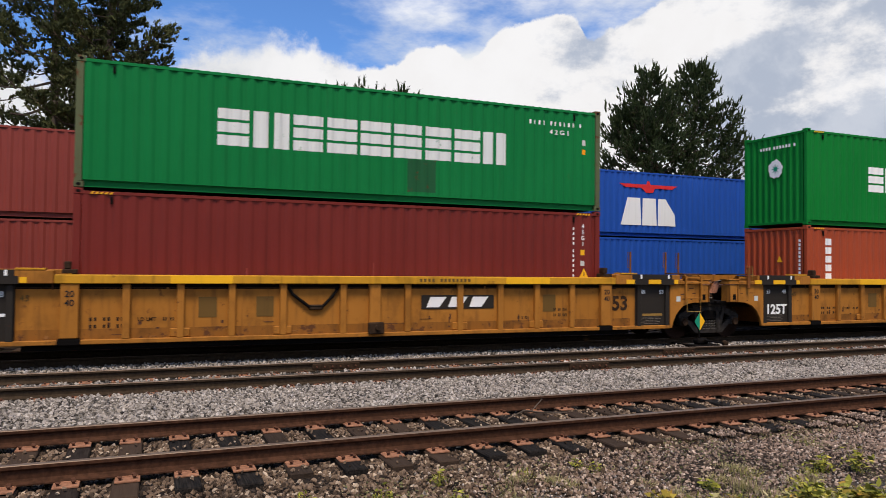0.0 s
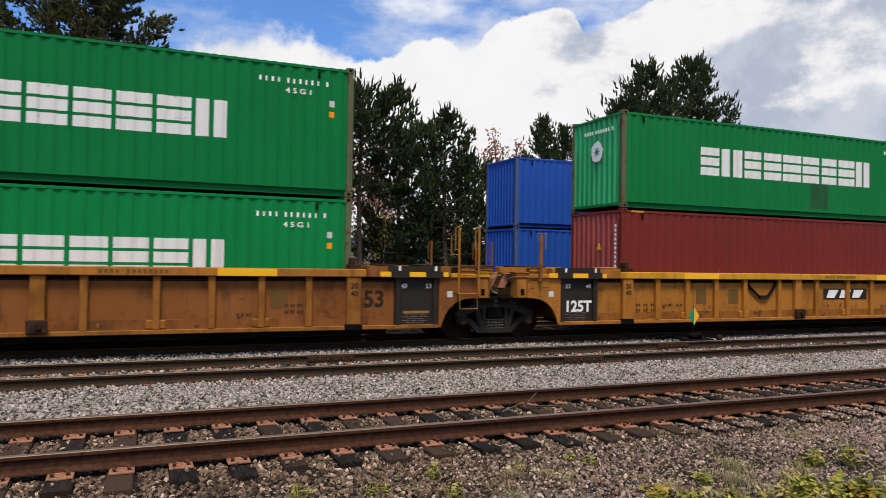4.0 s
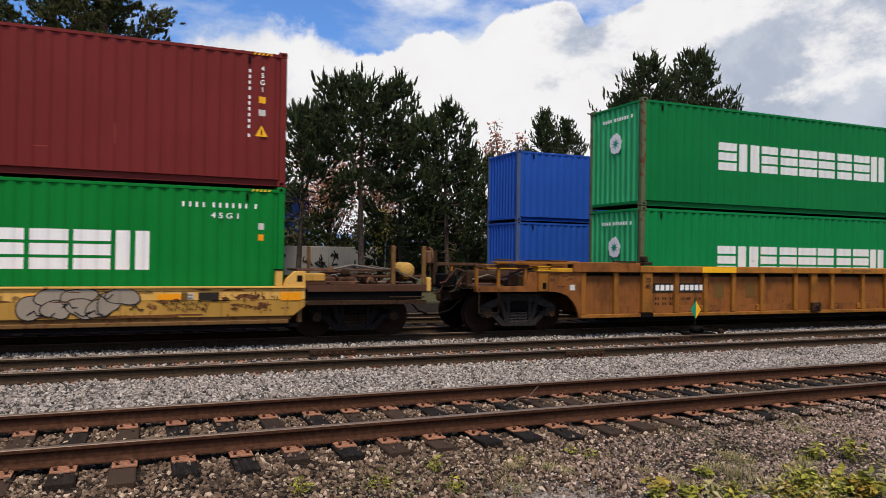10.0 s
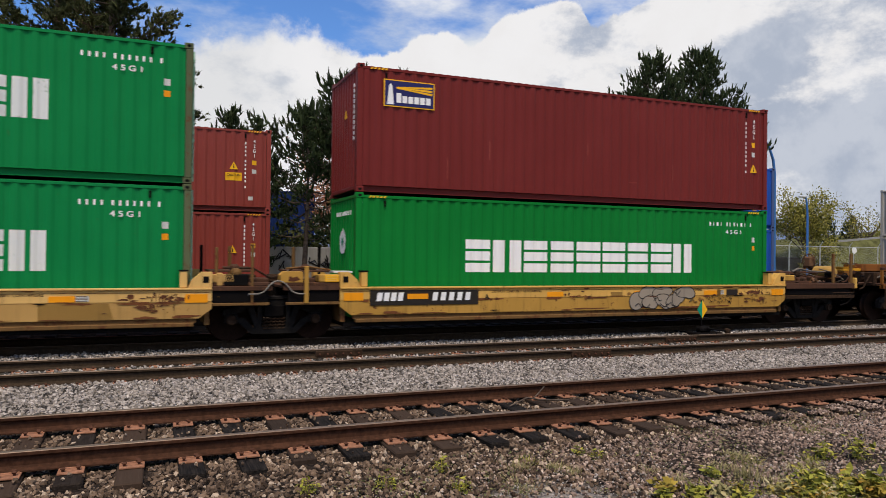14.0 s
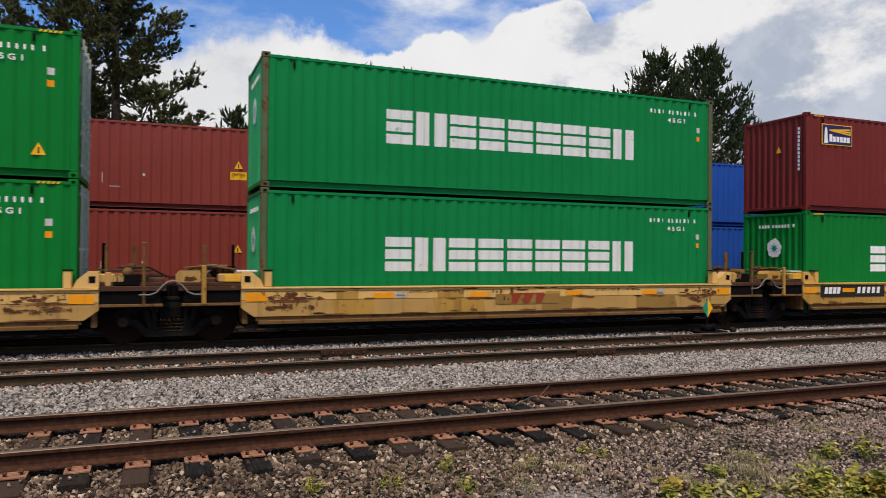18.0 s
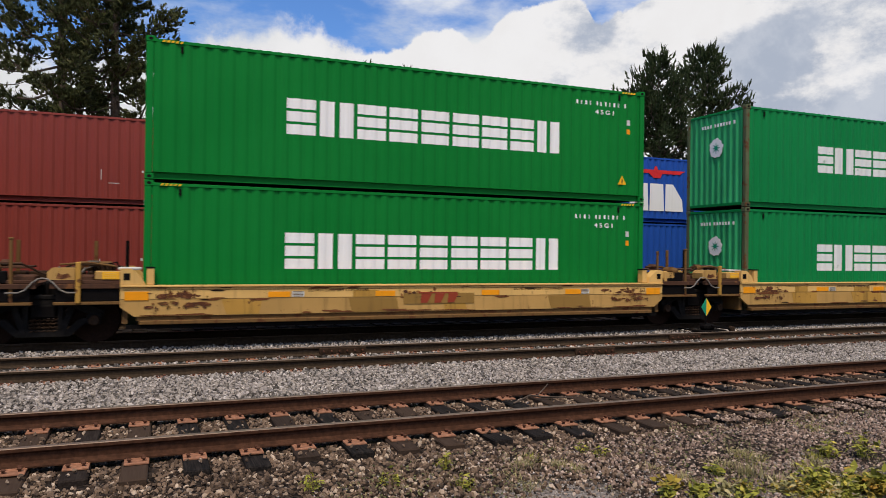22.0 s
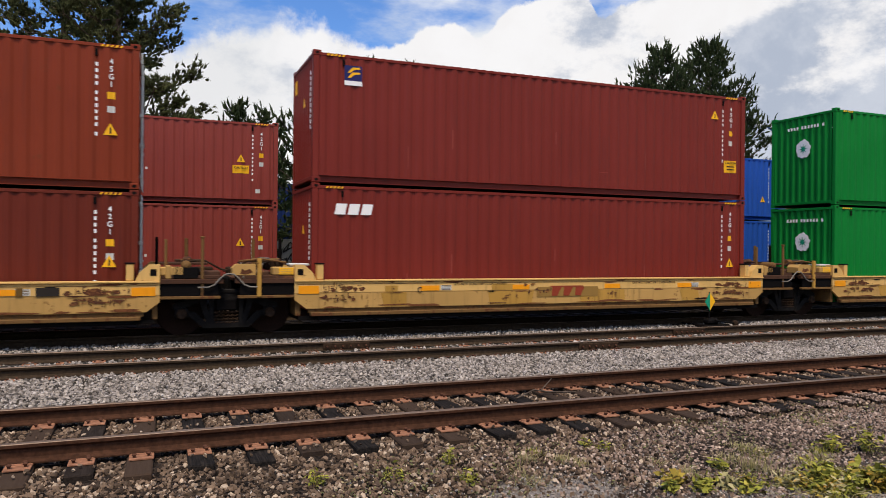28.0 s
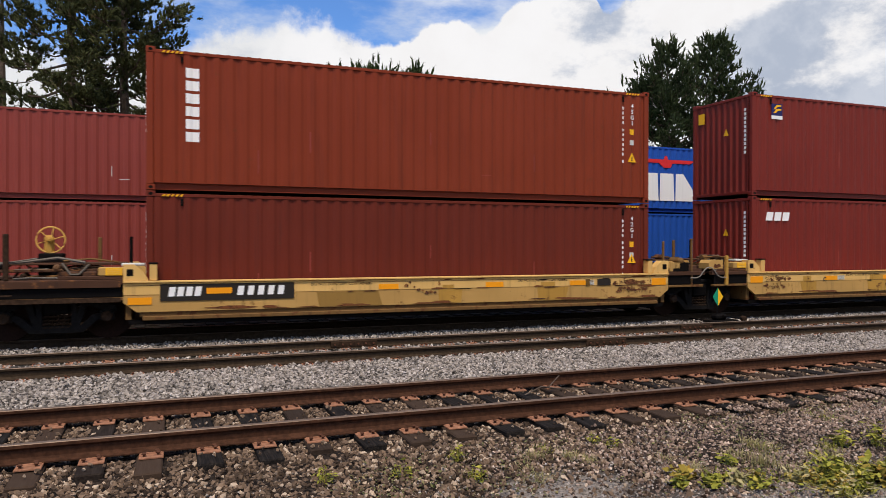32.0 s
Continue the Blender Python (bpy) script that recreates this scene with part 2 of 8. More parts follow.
RUST_MARK = paint("rust_brown_marking_paint", (0.26, 0.045, 0.022), rust=0.2, dirt=0.3)
OCHRE = paint("ochre_wagon_paint", (0.345, 0.137, 0.023), rust=0.45, dirt=0.8, rough=0.55, faded=0.2, grime=0.5)
OCHRE_DARK = paint("sooty_ochre_wagon_paint", (0.265, 0.105, 0.019), rust=0.4, dirt=0.8, rough=0.6, grime=0.6)
YELLOW = paint("bright_yellow_wagon_paint", (0.54, 0.265, 0.022), rust=0.35, dirt=0.7, rough=0.5, grime=0.5)
CREAM = paint("faded_cream_yellow_wagon_paint", (0.58, 0.335, 0.085), rust=0.5, dirt=0.55, rough=0.6, faded=0.25)
CREAM_LOW = paint("dark_rusty_cream_yellow_wagon_paint", (0.15, 0.08, 0.028), rust=1.0, dirt=0.85, rough=0.65)
SCUFF = paint("scuffed_green_paint", (0.012, 0.085, 0.032), rust=0.5, dirt=0.6)
RUSTY = paint("rust_bled_wagon_paint", (0.26, 0.115, 0.035), rust=1.3, dirt=0.9, rough=0.75, rust_col=(0.085, 0.032, 0.016), spot_size=11.0)
OCHRE_LOW = paint("rust_stained_ochre_wagon_paint", (0.25, 0.098, 0.018), rust=0.9, dirt=0.8, rough=0.6, grime=0.7)
RUST_BLEED = paint("red_brown_rust_bleed", (0.155, 0.056, 0.022), rust=0.8, dirt=0.6, rough=0.8, rust_col=(0.07, 0.026, 0.013), spot_size=9.0)
OLD_RUST = paint("deep_brown_old_rust", (0.092, 0.034, 0.017), rust=1.2, dirt=0.8, rough=0.85, rust_col=(0.20, 0.085, 0.035), spot_size=14.0)
CREAM_MID = paint("mid_streaked_cream_yellow_wagon_paint", (0.39, 0.215, 0.045), rust=0.6, dirt=0.9, rough=0.65, faded=0.3)
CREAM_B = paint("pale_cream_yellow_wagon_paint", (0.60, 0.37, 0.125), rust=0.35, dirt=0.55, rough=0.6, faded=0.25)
CREAM_MID_B = paint("mid_pale_cream_yellow_wagon_paint", (0.42, 0.248, 0.08), rust=0.4, dirt=0.6, rough=0.65, faded=0.3)
WALL_BROWN = paint("brown_grimed_wagon_paint", (0.205, 0.075, 0.020), rust=0.4, dirt=0.85, rough=0.65, faded=0.3, grime=0.7)
RUST_STEEL = paint("rusty_deck_steel", (0.064, 0.030, 0.018), rust=0.7, dirt=0.8, rough=0.75, faded=0.5, bump=0.002, rust_col=(0.16, 0.07, 0.03))
RUST_PALE = paint("faded_rust_deck_paint", (0.135, 0.070, 0.036), rust=0.8, dirt=0.8, rough=0.75, faded=0.5)
DULL_YELLOW = paint("dull_yellow_tank_paint", (0.40, 0.235, 0.06), rust=0.4, dirt=0.5, rough=0.55)
# soot and the shade below the wagons, both held in one near-black
SOOT_AND_SHADE = plain("soot_and_shade_steel", (0.0055, 0.0045, 0.0045), rough=0.65, metal=0.0, vary=0.4)
# bogie frames: lighter for ribbed wagons, darker for low ones
CAST = plain("lighter_cast_steel", (0.036, 0.031, 0.028), rough=0.6, vary=0.5, scale=14)
CAST_DARK = plain("darker_cast_steel", (0.013, 0.0115, 0.011), rough=0.6, vary=0.5, scale=14)
GRIME = plain("grimy_brown_steel", (0.045, 0.026, 0.016), rough=0.7, vary=0.5, scale=14)
BLACK = paint("black_wagon_paint", (0.024, 0.020, 0.017), rust=0.25, dirt=0.2, rough=0.55)
RAIL_SIDE = plain("rusty_rail_web", (0.064, 0.029, 0.017), rough=0.75, vary=0.45, scale=18, bump=0.002)
RAIL_DULL = plain("dull_dark_rail_web", (0.050, 0.034, 0.022), rough=0.75, vary=0.4, scale=18, bump=0.002)
RAIL_TOP = plain("worn_rail_head", (0.21, 0.155, 0.12), rough=0.48, metal=0.55, vary=0.25, scale=20, bump=0.0006)
PLATE = plain("rust_orange_tie_plate", (0.33, 0.158, 0.095), rough=0.8, vary=0.35, scale=22, bump=0.003)
SPIKE = plain("dark_rusty_spike", (0.10, 0.045, 0.028), rough=0.8, vary=0.3)
# treads and discs darkened: the under-wagon shade is in their colour
TREAD = plain("shade_dark_wheel_tread", (0.026, 0.013, 0.009), rough=0.55, metal=0.2, vary=0.4)
WHEEL = plain("shade_dark_wheel_disc", (0.0045, 0.0035, 0.003), rough=0.75, vary=0.5, scale=9)
GALV = plain("galvanised_steel", (0.60, 0.62, 0.62), rough=0.45, metal=0.5, vary=0.2)
ROD = plain("pale_galvanised_rod", (0.55, 0.58, 0.56), rough=0.5, metal=0.1, vary=0.2)
ROD_MINT = plain("mint_painted_rod", (0.36, 0.62, 0.46), rough=0.5, metal=0.1, vary=0.2)
FLAP = plain("dusty_brown_flap", (0.38, 0.175, 0.11), rough=0.7, vary=0.5, scale=9)
PALE_HOSE = plain("dusty_grey_brake_hose", (0.24, 0.215, 0.185), rough=0.6, vary=0.3)
SPRING = plain("dusty_spring_steel", (0.10, 0.09, 0.08), rough=0.6, vary=0.4)
HOSE = plain("pale_rubber_hose", (0.17, 0.145, 0.12), rough=0.6, vary=0.3)
SIGN_GREEN = plain("green_target_paint", (0.01, 0.26, 0.15), rough=0.4, vary=0.15)
LAMP_BLUE = plain("blue_pole_paint", (0.055, 0.17, 0.42), rough=0.45, vary=0.15)
CONCRETE = paint("stained_concrete", (0.27, 0.27, 0.265), rust=0.0, dirt=0.75, rough=0.85, bump=0.004)


def tie_wood():
    def build(n):
        v = own_space(n)
        grain = n.noise(n.scaled(v, 22.0, 1.3, 22.0), 2.2, 6.0, 0.6)
        tone = n("ObjectInfo", 5)
        c = n.mix(n.ramp(grain, 0.35, 0.7), (0.005, 0.0045, 0.0045), (0.026, 0.021, 0.018))
        c = n.mix(n.math("MULTIPLY", n.ramp(tone, 0.45, 1.0), 0.6), c, (0.075, 0.046, 0.030))
        return c, 0.9, 0.0, grain, 0.006, 0.12
    return material("creosoted_tie_timber", build)


def stones(name, a, b, c):
    """Broken stone, each piece with a tone of its own."""
    def build(n):
        r = n("NewGeometry", 8)
        v = n("TexCoord", 3)
        f = n.noise(v, 60.0, 3.0)
        patch = n.noise(v, 0.9, 3.0)
        col = n.mix(n.ramp(r, 0.0, 0.6, False), a, b)
        col = n.mix(n.ramp(r, 0.80, 1.0, False), col, c)
        col = n.mix(n.math("MULTIPLY", n.ramp(patch, 0.5, 0.7), 0.3), col, tuple(k * 0.6 for k in a))
        col = n.mix(n.math("MULTIPLY", n.ramp(f, 0.45, 0.7), 0.35), col, tuple(k * 0.7 for k in b))
        return col, 0.9, 0.0, f, 0.002, 0.15
    return material(name, build)


def ground_mat():
    """Stone bed, seen between and beyond the loose stones, with shade of gaps and train in its colour; dark by the near
    track, pale between the tracks, earth beyond.
    """
    def build(n):
        v = n("TexCoord", 3)
        y = n("SeparateXYZ", 1, {}, Vector=v)
        cell = n("TexVoronoi", 1, dict(feature="F1"), Vector=v, Scale=19.0)
        dist = n("TexVoronoi", 0, dict(feature="DISTANCE_TO_EDGE"), Vector=v, Scale=19.0)
        tone = n("SeparateXYZ", 0, {}, Vector=cell)
        big = n.noise(v, 0.8, 5.0)
        # both beds much darker than their stones, to paint the shade in the gaps
        dark = n.mix(tone, (0.008, 0.006, 0.005), (0.060, 0.044, 0.034))
        pale = n.mix(tone, (0.010, 0.009, 0.008), (0.11, 0.10, 0.088))
        wavy = n.math("ADD", y, n.math("MULTIPLY", n.math("SUBTRACT", big, 0.5), 0.8))
        col = n.mix(n.ramp(wavy, 9.0, 9.6), dark, pale)
        # near-black from the train's track on: the train's shade painted into the bed
        col = n.mix(n.ramp(wavy, 16.2, 16.6), col, n.mix(tone, (0.006, 0.005, 0.004), (0.040, 0.031, 0.024)))
        sand = n.mix(n.noise(v, 40.0, 5.0), (0.16, 0.135, 0.115), (0.37, 0.33, 0.295))
        patch = n.ramp(n("VectorMath", 1, dict(operation="LENGTH"), Vector=n.scaled(v, 1.2, 2.0, 0.0, (-3.84, -10.7, 0.0))), 1.0, 0.5)
        col = n.mix(n.math("MAXIMUM", n.ramp(wavy, 5.3, 4.4), patch), col, sand)
        earth = n.mix(n.noise(v, 1.4, 6.0), (0.045, 0.05, 0.022), (0.15, 0.14, 0.075))
        col = n.mix(n.ramp(y, 27.0, 29.0), col, earth)
        h = n.math("ADD", n.ramp(dist, 0.0, 0.25), n.math("MULTIPLY", tone, 0.7))
        return col, 0.95, 0.0, h, 0.02, 0.1
    return material("track_bed_stone", build)


TIE = tie_wood()
BALLAST_DARK = stones("dark_ballast_stone", (0.018, 0.012, 0.009), (0.188, 0.127, 0.086), (0.54, 0.42, 0.31))
BALLAST_GREY = stones("grey_ballast_stone", (0.026, 0.018, 0.014), (0.285, 0.200, 0.156), (0.61, 0.475, 0.38))
BALLAST_PALE = stones("pale_ballast_stone", (0.038, 0.032, 0.028), (0.345, 0.303, 0.266), (0.56, 0.50, 0.455))
GROUND = ground_mat()


def foliage(name, a, b, c, even=0.0):
    """Leaves or needles, each with a tone of its own; even (0 to 1) lets whole clumps share one."""
    def build(n):
        r = n("NewGeometry", 8)
        if even:
            clump = n.ramp(n.noise(n("TexCoord", 3), 1.1, 3.0), 0.3, 0.7, False)
            r = n.math("ADD", n.math("MULTIPLY", r, 1.0 - even), n.math("MULTIPLY", clump, even))
        col = n.mix(n.ramp(r, 0.0, 0.7, False), a, b)
        col = n.mix(n.ramp(r, 0.86, 1.0, False), col, c)
        return col, 0.65, 0.0, None, 0.0, 0.10
    return material(name, build)


NEEDLES = foliage("dark_pine_needles", (0.016, 0.027, 0.010), (0.039, 0.056, 0.021), (0.075, 0.092, 0.034), 0.6)
NEEDLES_BROWN = foliage("browned_pine_needles", (0.021, 0.028, 0.012), (0.082, 0.092, 0.034), (0.16, 0.13, 0.05), 0.5)
RED_LEAVES = foliage("red_autumn_leaves", (0.22, 0.09, 0.06), (0.42, 0.20, 0.13), (0.46, 0.34, 0.16))
GOLD_LEAVES = foliage("yellow_green_autumn_leaves", (0.11, 0.12, 0.025), (0.29, 0.26, 0.055), (0.42, 0.35, 0.09))
WEED_LEAVES = foliage("bright_weed_leaves", (0.075, 0.085, 0.016), (0.27, 0.265, 0.042), (0.50, 0.40, 0.08))
YELLOWED_LEAVES = foliage("yellowed_weed_leaves", (0.14, 0.11, 0.02), (0.34, 0.25, 0.045), (0.46, 0.22, 0.05))
MOSS = foliage("moss_and_leaf_scraps", (0.05, 0.06, 0.022), (0.15, 0.15, 0.06), (0.34, 0.27, 0.14))
DRY_GRASS = foliage("dry_grass_blades", (0.16, 0.15, 0.06), (0.36, 0.31, 0.15), (0.46, 0.40, 0.24))
BARK = plain("grey_brown_bark", (0.115, 0.088, 0.07), rough=0.9, vary=0.5, scale=8, bump=0.02)

# ---- mesh building ----


class Shape:
    """Vertices and faces gathered for one mesh."""

    def __init__(self):
        self.v, self.f = [], []

    def add(self, verts, faces):
        k = len(self.v)
        self.v += [tuple(p) for p in verts]
        self.f += [tuple(i + k for i in f) for f in faces]
        return self

    def box(self, x0, x1, y0, y1, z0, z1, c=0.0):
        """A box; c: chamfer of all its edges."""
        x0, x1, y0, y1, z0, z1 = min(x0, x1), max(x0, x1), min(y0, y1), max(y0, y1), min(z0, z1), max(z0, z1)
        if c <= 0:
            return self.add([(x, y, z) for x in (x0, x1) for y in (y0, y1) for z in (z0, z1)],
                            [(0, 1, 3, 2), (4, 6, 7, 5), (0, 4, 5, 1), (2, 3, 7, 6), (0, 2, 6, 4), (1, 5, 7, 3)])
        c = min(c, (x1 - x0) * 0.45, (y1 - y0) * 0.45, (z1 - z0) * 0.45)
        ring = []
        for z, d in ((z0, c), (z0 + c, 0), (z1 - c, 0), (z1, c)):
            ring.append([(x0 + c, y0 + d, z), (x1 - c, y0 + d, z), (x1 - d, y0 + c, z), (x1 - d, y1 - c, z),
                         (x1 - c, y1 - d, z), (x0 + c, y1 - d, z), (x0 + d, y1 - c, z), (x0 + d, y0 + c, z)])
        faces = [tuple(range(7, -1, -1)), tuple(range(24, 32))]
        for r in range(3):
            faces += [(r * 8 + i, r * 8 + (i + 1) % 8, r * 8 + 8 + (i + 1) % 8, r * 8 + 8 + i) for i in range(8)]
        return self.add([p for q in ring for p in q], faces)

    def prism(self, outline, y0, y1):
        """An outline in x and z, going round anticlockwise as seen from -y, between y0 and y1."""
        k = len(outline)
        return self.add([(x, y0, z) for x, z in outline] + [(x, y1, z) for x, z in outline],
                        [tuple(range(k)), tuple(range(2 * k - 1, k - 1, -1))] + [(i, i + k, (i + 1) % k + k, (i + 1) % k) for i in range(k)])

    def tube(self, pts, r, seg=8, r2=None):
        """A round bar along points."""
        pts = [Vector(p) for p in pts]
        k, rings = len(pts), []
        for i, p in enumerate(pts):
            d = (pts[min(i + 1, k - 1)] - pts[max(i - 1, 0)]).normalized()
            a = d.cross(Vector((0, 0, 1)) if abs(d.z) < 0.9 else Vector((1, 0, 0))).normalized()
            b = d.cross(a)
            q = r if r2 is None else r + (r2 - r) * i / (k - 1)
            rings += [p + (a * math.cos(6.28319 * j / seg) + b * math.sin(6.28319 * j / seg)) * q for j in range(seg)]
        faces = [(i * seg + j, i * seg + (j + 1) % seg, (i + 1) * seg + (j + 1) % seg, (i + 1) * seg + j) for i in range(k - 1) for j in range(seg)]
        faces += [tuple(range(seg - 1, -1, -1)), tuple(range((k - 1) * seg, k * seg))]
        return self.add(rings, faces)

    def lathe(self, prof, c, seg=28):
        """A profile of (radius, y) turned about an axis along y through c."""
        k = len(prof)
        v = [(c[0] + r * math.cos(6.28319 * j / seg), c[1] + y, c[2] + r * math.sin(6.28319 * j / seg)) for r, y in prof for j in range(seg)]
        f = [(i * seg + j, i * seg + (j + 1) % seg, (i + 1) * seg + (j + 1) % seg, (i + 1) * seg + j) for i in range(k - 1) for j in range(seg)]
        return self.add(v, f + [tuple(range(seg)), tuple(range(k * seg - 1, (k - 1) * seg - 1, -1))])

    def disc(self, x, y, z, rx, rz, seg=20, y_thick=0.004):
        return self.prism([(x + rx * math.cos(6.28319 * j / seg), z + rz * math.sin(6.28319 * j / seg)) for j in range(seg)], y - y_thick, y)

    def data(self, name):
        me = bpy.data.meshes.new(name)
        me.from_pydata(self.v, [], self.f)
        me.update()
        return me


def part(name, shape, mat, parent, label="", at=None):
    """Link a shape, or a ready mesh, as one mesh object under a thing or a part."""
    me = shape if isinstance(shape, bpy.types.Mesh) else shape.data(name)
    if not me.materials:
        me.materials.append(mat)
    ob = new(name, me)
    ob.parent = parent
    if at is not None:
        ob.matrix_basis = at
    return tagged(ob, label=label)


def thing(name, label, category, at, group="", kind=""):
    ob = new(name)
    ob.matrix_basis = at
    return tagged(ob, label, category, group, kind)


def solid(name, shape, mat, label, category="", at=None, group="", kind=""):
    """A thing, or a piece of the setting, that is one mesh."""
    ob = part(name, shape, mat, None, label, at)
    return tagged(ob, "", category, group, kind)


def words(name, text, size, mat, parent, x, y, z, centre=True, stretch=1.0, thick=0.002, bold=0.016):
    """Lettering that stands upright and faces -y."""
    cu = bpy.data.curves.new(name, "FONT")
    cu.body, cu.size, cu.extrude = text, size, thick
    cu.align_x, cu.align_y = "CENTER" if centre else "LEFT", "CENTER"
    cu.offset = size * bold
    ob = new(name + "_draft", cu)
    me = bpy.data.meshes.new_from_object(ob)
    bpy.data.objects.remove(ob)
    me.materials.clear()
    me.materials.append(mat)
    o = new(name, me)
    o.parent = parent
    o.matrix_basis = pose(x, y, z, 90) @ Matrix.Diagonal((stretch, 1, 1, 1))
    return o


TRAIN_Y, RAIL_Z = 16.93, 0.03
HEIGHT = {"low": 2.591, "high": 2.896}
LENGTH, HALF = 12.192, 1.219
moving = []  # things that roll with the train: object, x along the train, z


# ---- shipping containers ----
PITCH = 0.284


def wave_side(x):
    """Depth of the corrugated side wall behind its outer face, at x along the container."""
    u = ((x - 0.19) % PITCH) / PITCH
    d = 0.030
    if u < 0.26:
        return 0.0
    if u < 0.50:
        return d * (u - 0.26) / 0.24
    if u < 0.76:
        return d
    return d * (1.0 - u) / 0.24


def breaks(x0, x1, pitch, start, marks=(0.0, 0.26, 0.50, 0.76)):
    k0, out = int((x0 - start) // pitch), [x0]
    for k in range(k0, int((x1 - start) // pitch) + 1):
        out += [start + (k + m) * pitch for m in marks if x0 + 1e-4 < start + (k + m) * pitch < x1 - 1e-4]
    return out + [x1]


SIDE_FACE = -HALF + 0.010


def side_panel(h):
    """The corrugated wall of a long side, standing near y = -HALF."""
    s, xs = Shape(), breaks(0.15, LENGTH - 0.15, PITCH, 0.19)
    for a, b in zip(xs, xs[1:]):
        ya, yb = SIDE_FACE + wave_side(a + 1e-6), SIDE_FACE + wave_side(b - 1e-6)
        s.add([(a, ya, 0.15), (b, yb, 0.15), (b, yb, h - 0.115), (a, ya, h - 0.115)], [(0, 1, 2, 3)])
    return s


def on_side(s, x0, x1, z0, z1, lift=0.003):
    """A painted patch that follows the corrugation of the near side."""
    xs = breaks(x0, x1, PITCH, 0.19)
    for a, b in zip(xs, xs[1:]):
        ya, yb = SIDE_FACE - lift + wave_side(a + 1e-6), SIDE_FACE - lift + wave_side(b - 1e-6)
        s.add([(a, ya, z0), (b, yb, z0), (b, yb, z1), (a, ya, z1)], [(0, 1, 2, 3)])
    return s


def end_panel(h):
    """The corrugated blind end, at x = 0."""
    s, n, w = Shape(), 9, 2 * HALF - 0.30
    p = w / n
    ys = [(-HALF + 0.15 + (k + m) * p, d) for k in range(n) for m, d in ((0.0, 0.0), (0.22, 0.0), (0.42, 0.045), (0.78, 0.045), (0.98, 0.0))]
    for (a, da), (b, db) in zip(ys, ys[1:]):
        s.add([(0.012 + da, a, 0.14), (0.012 + db, b, 0.14), (0.012 + db, b, h - 0.10), (0.012 + da, a, h - 0.10)], [(0, 3, 2, 1)])
    return s


MESHES = {}


def cached(key, make):
    if key not in MESHES:
        MESHES[key] = make()
    return MESHES[key]


def mesh_of(name, mat, key, make):
    return cached((name, mat.name, key), lambda: finish(make(), name, mat))


def finish(shape, name, mat):
    me = shape.data(name)
    me.materials.append(mat)
    return me


def casting(x, y, z):
    """A corner casting, uncut; its oval holes are painted on as near-black discs on the near side."""
    s = Shape().box(x, x + 0.178, y, y + 0.162, z, z + 0.118, 0.008)
    return s


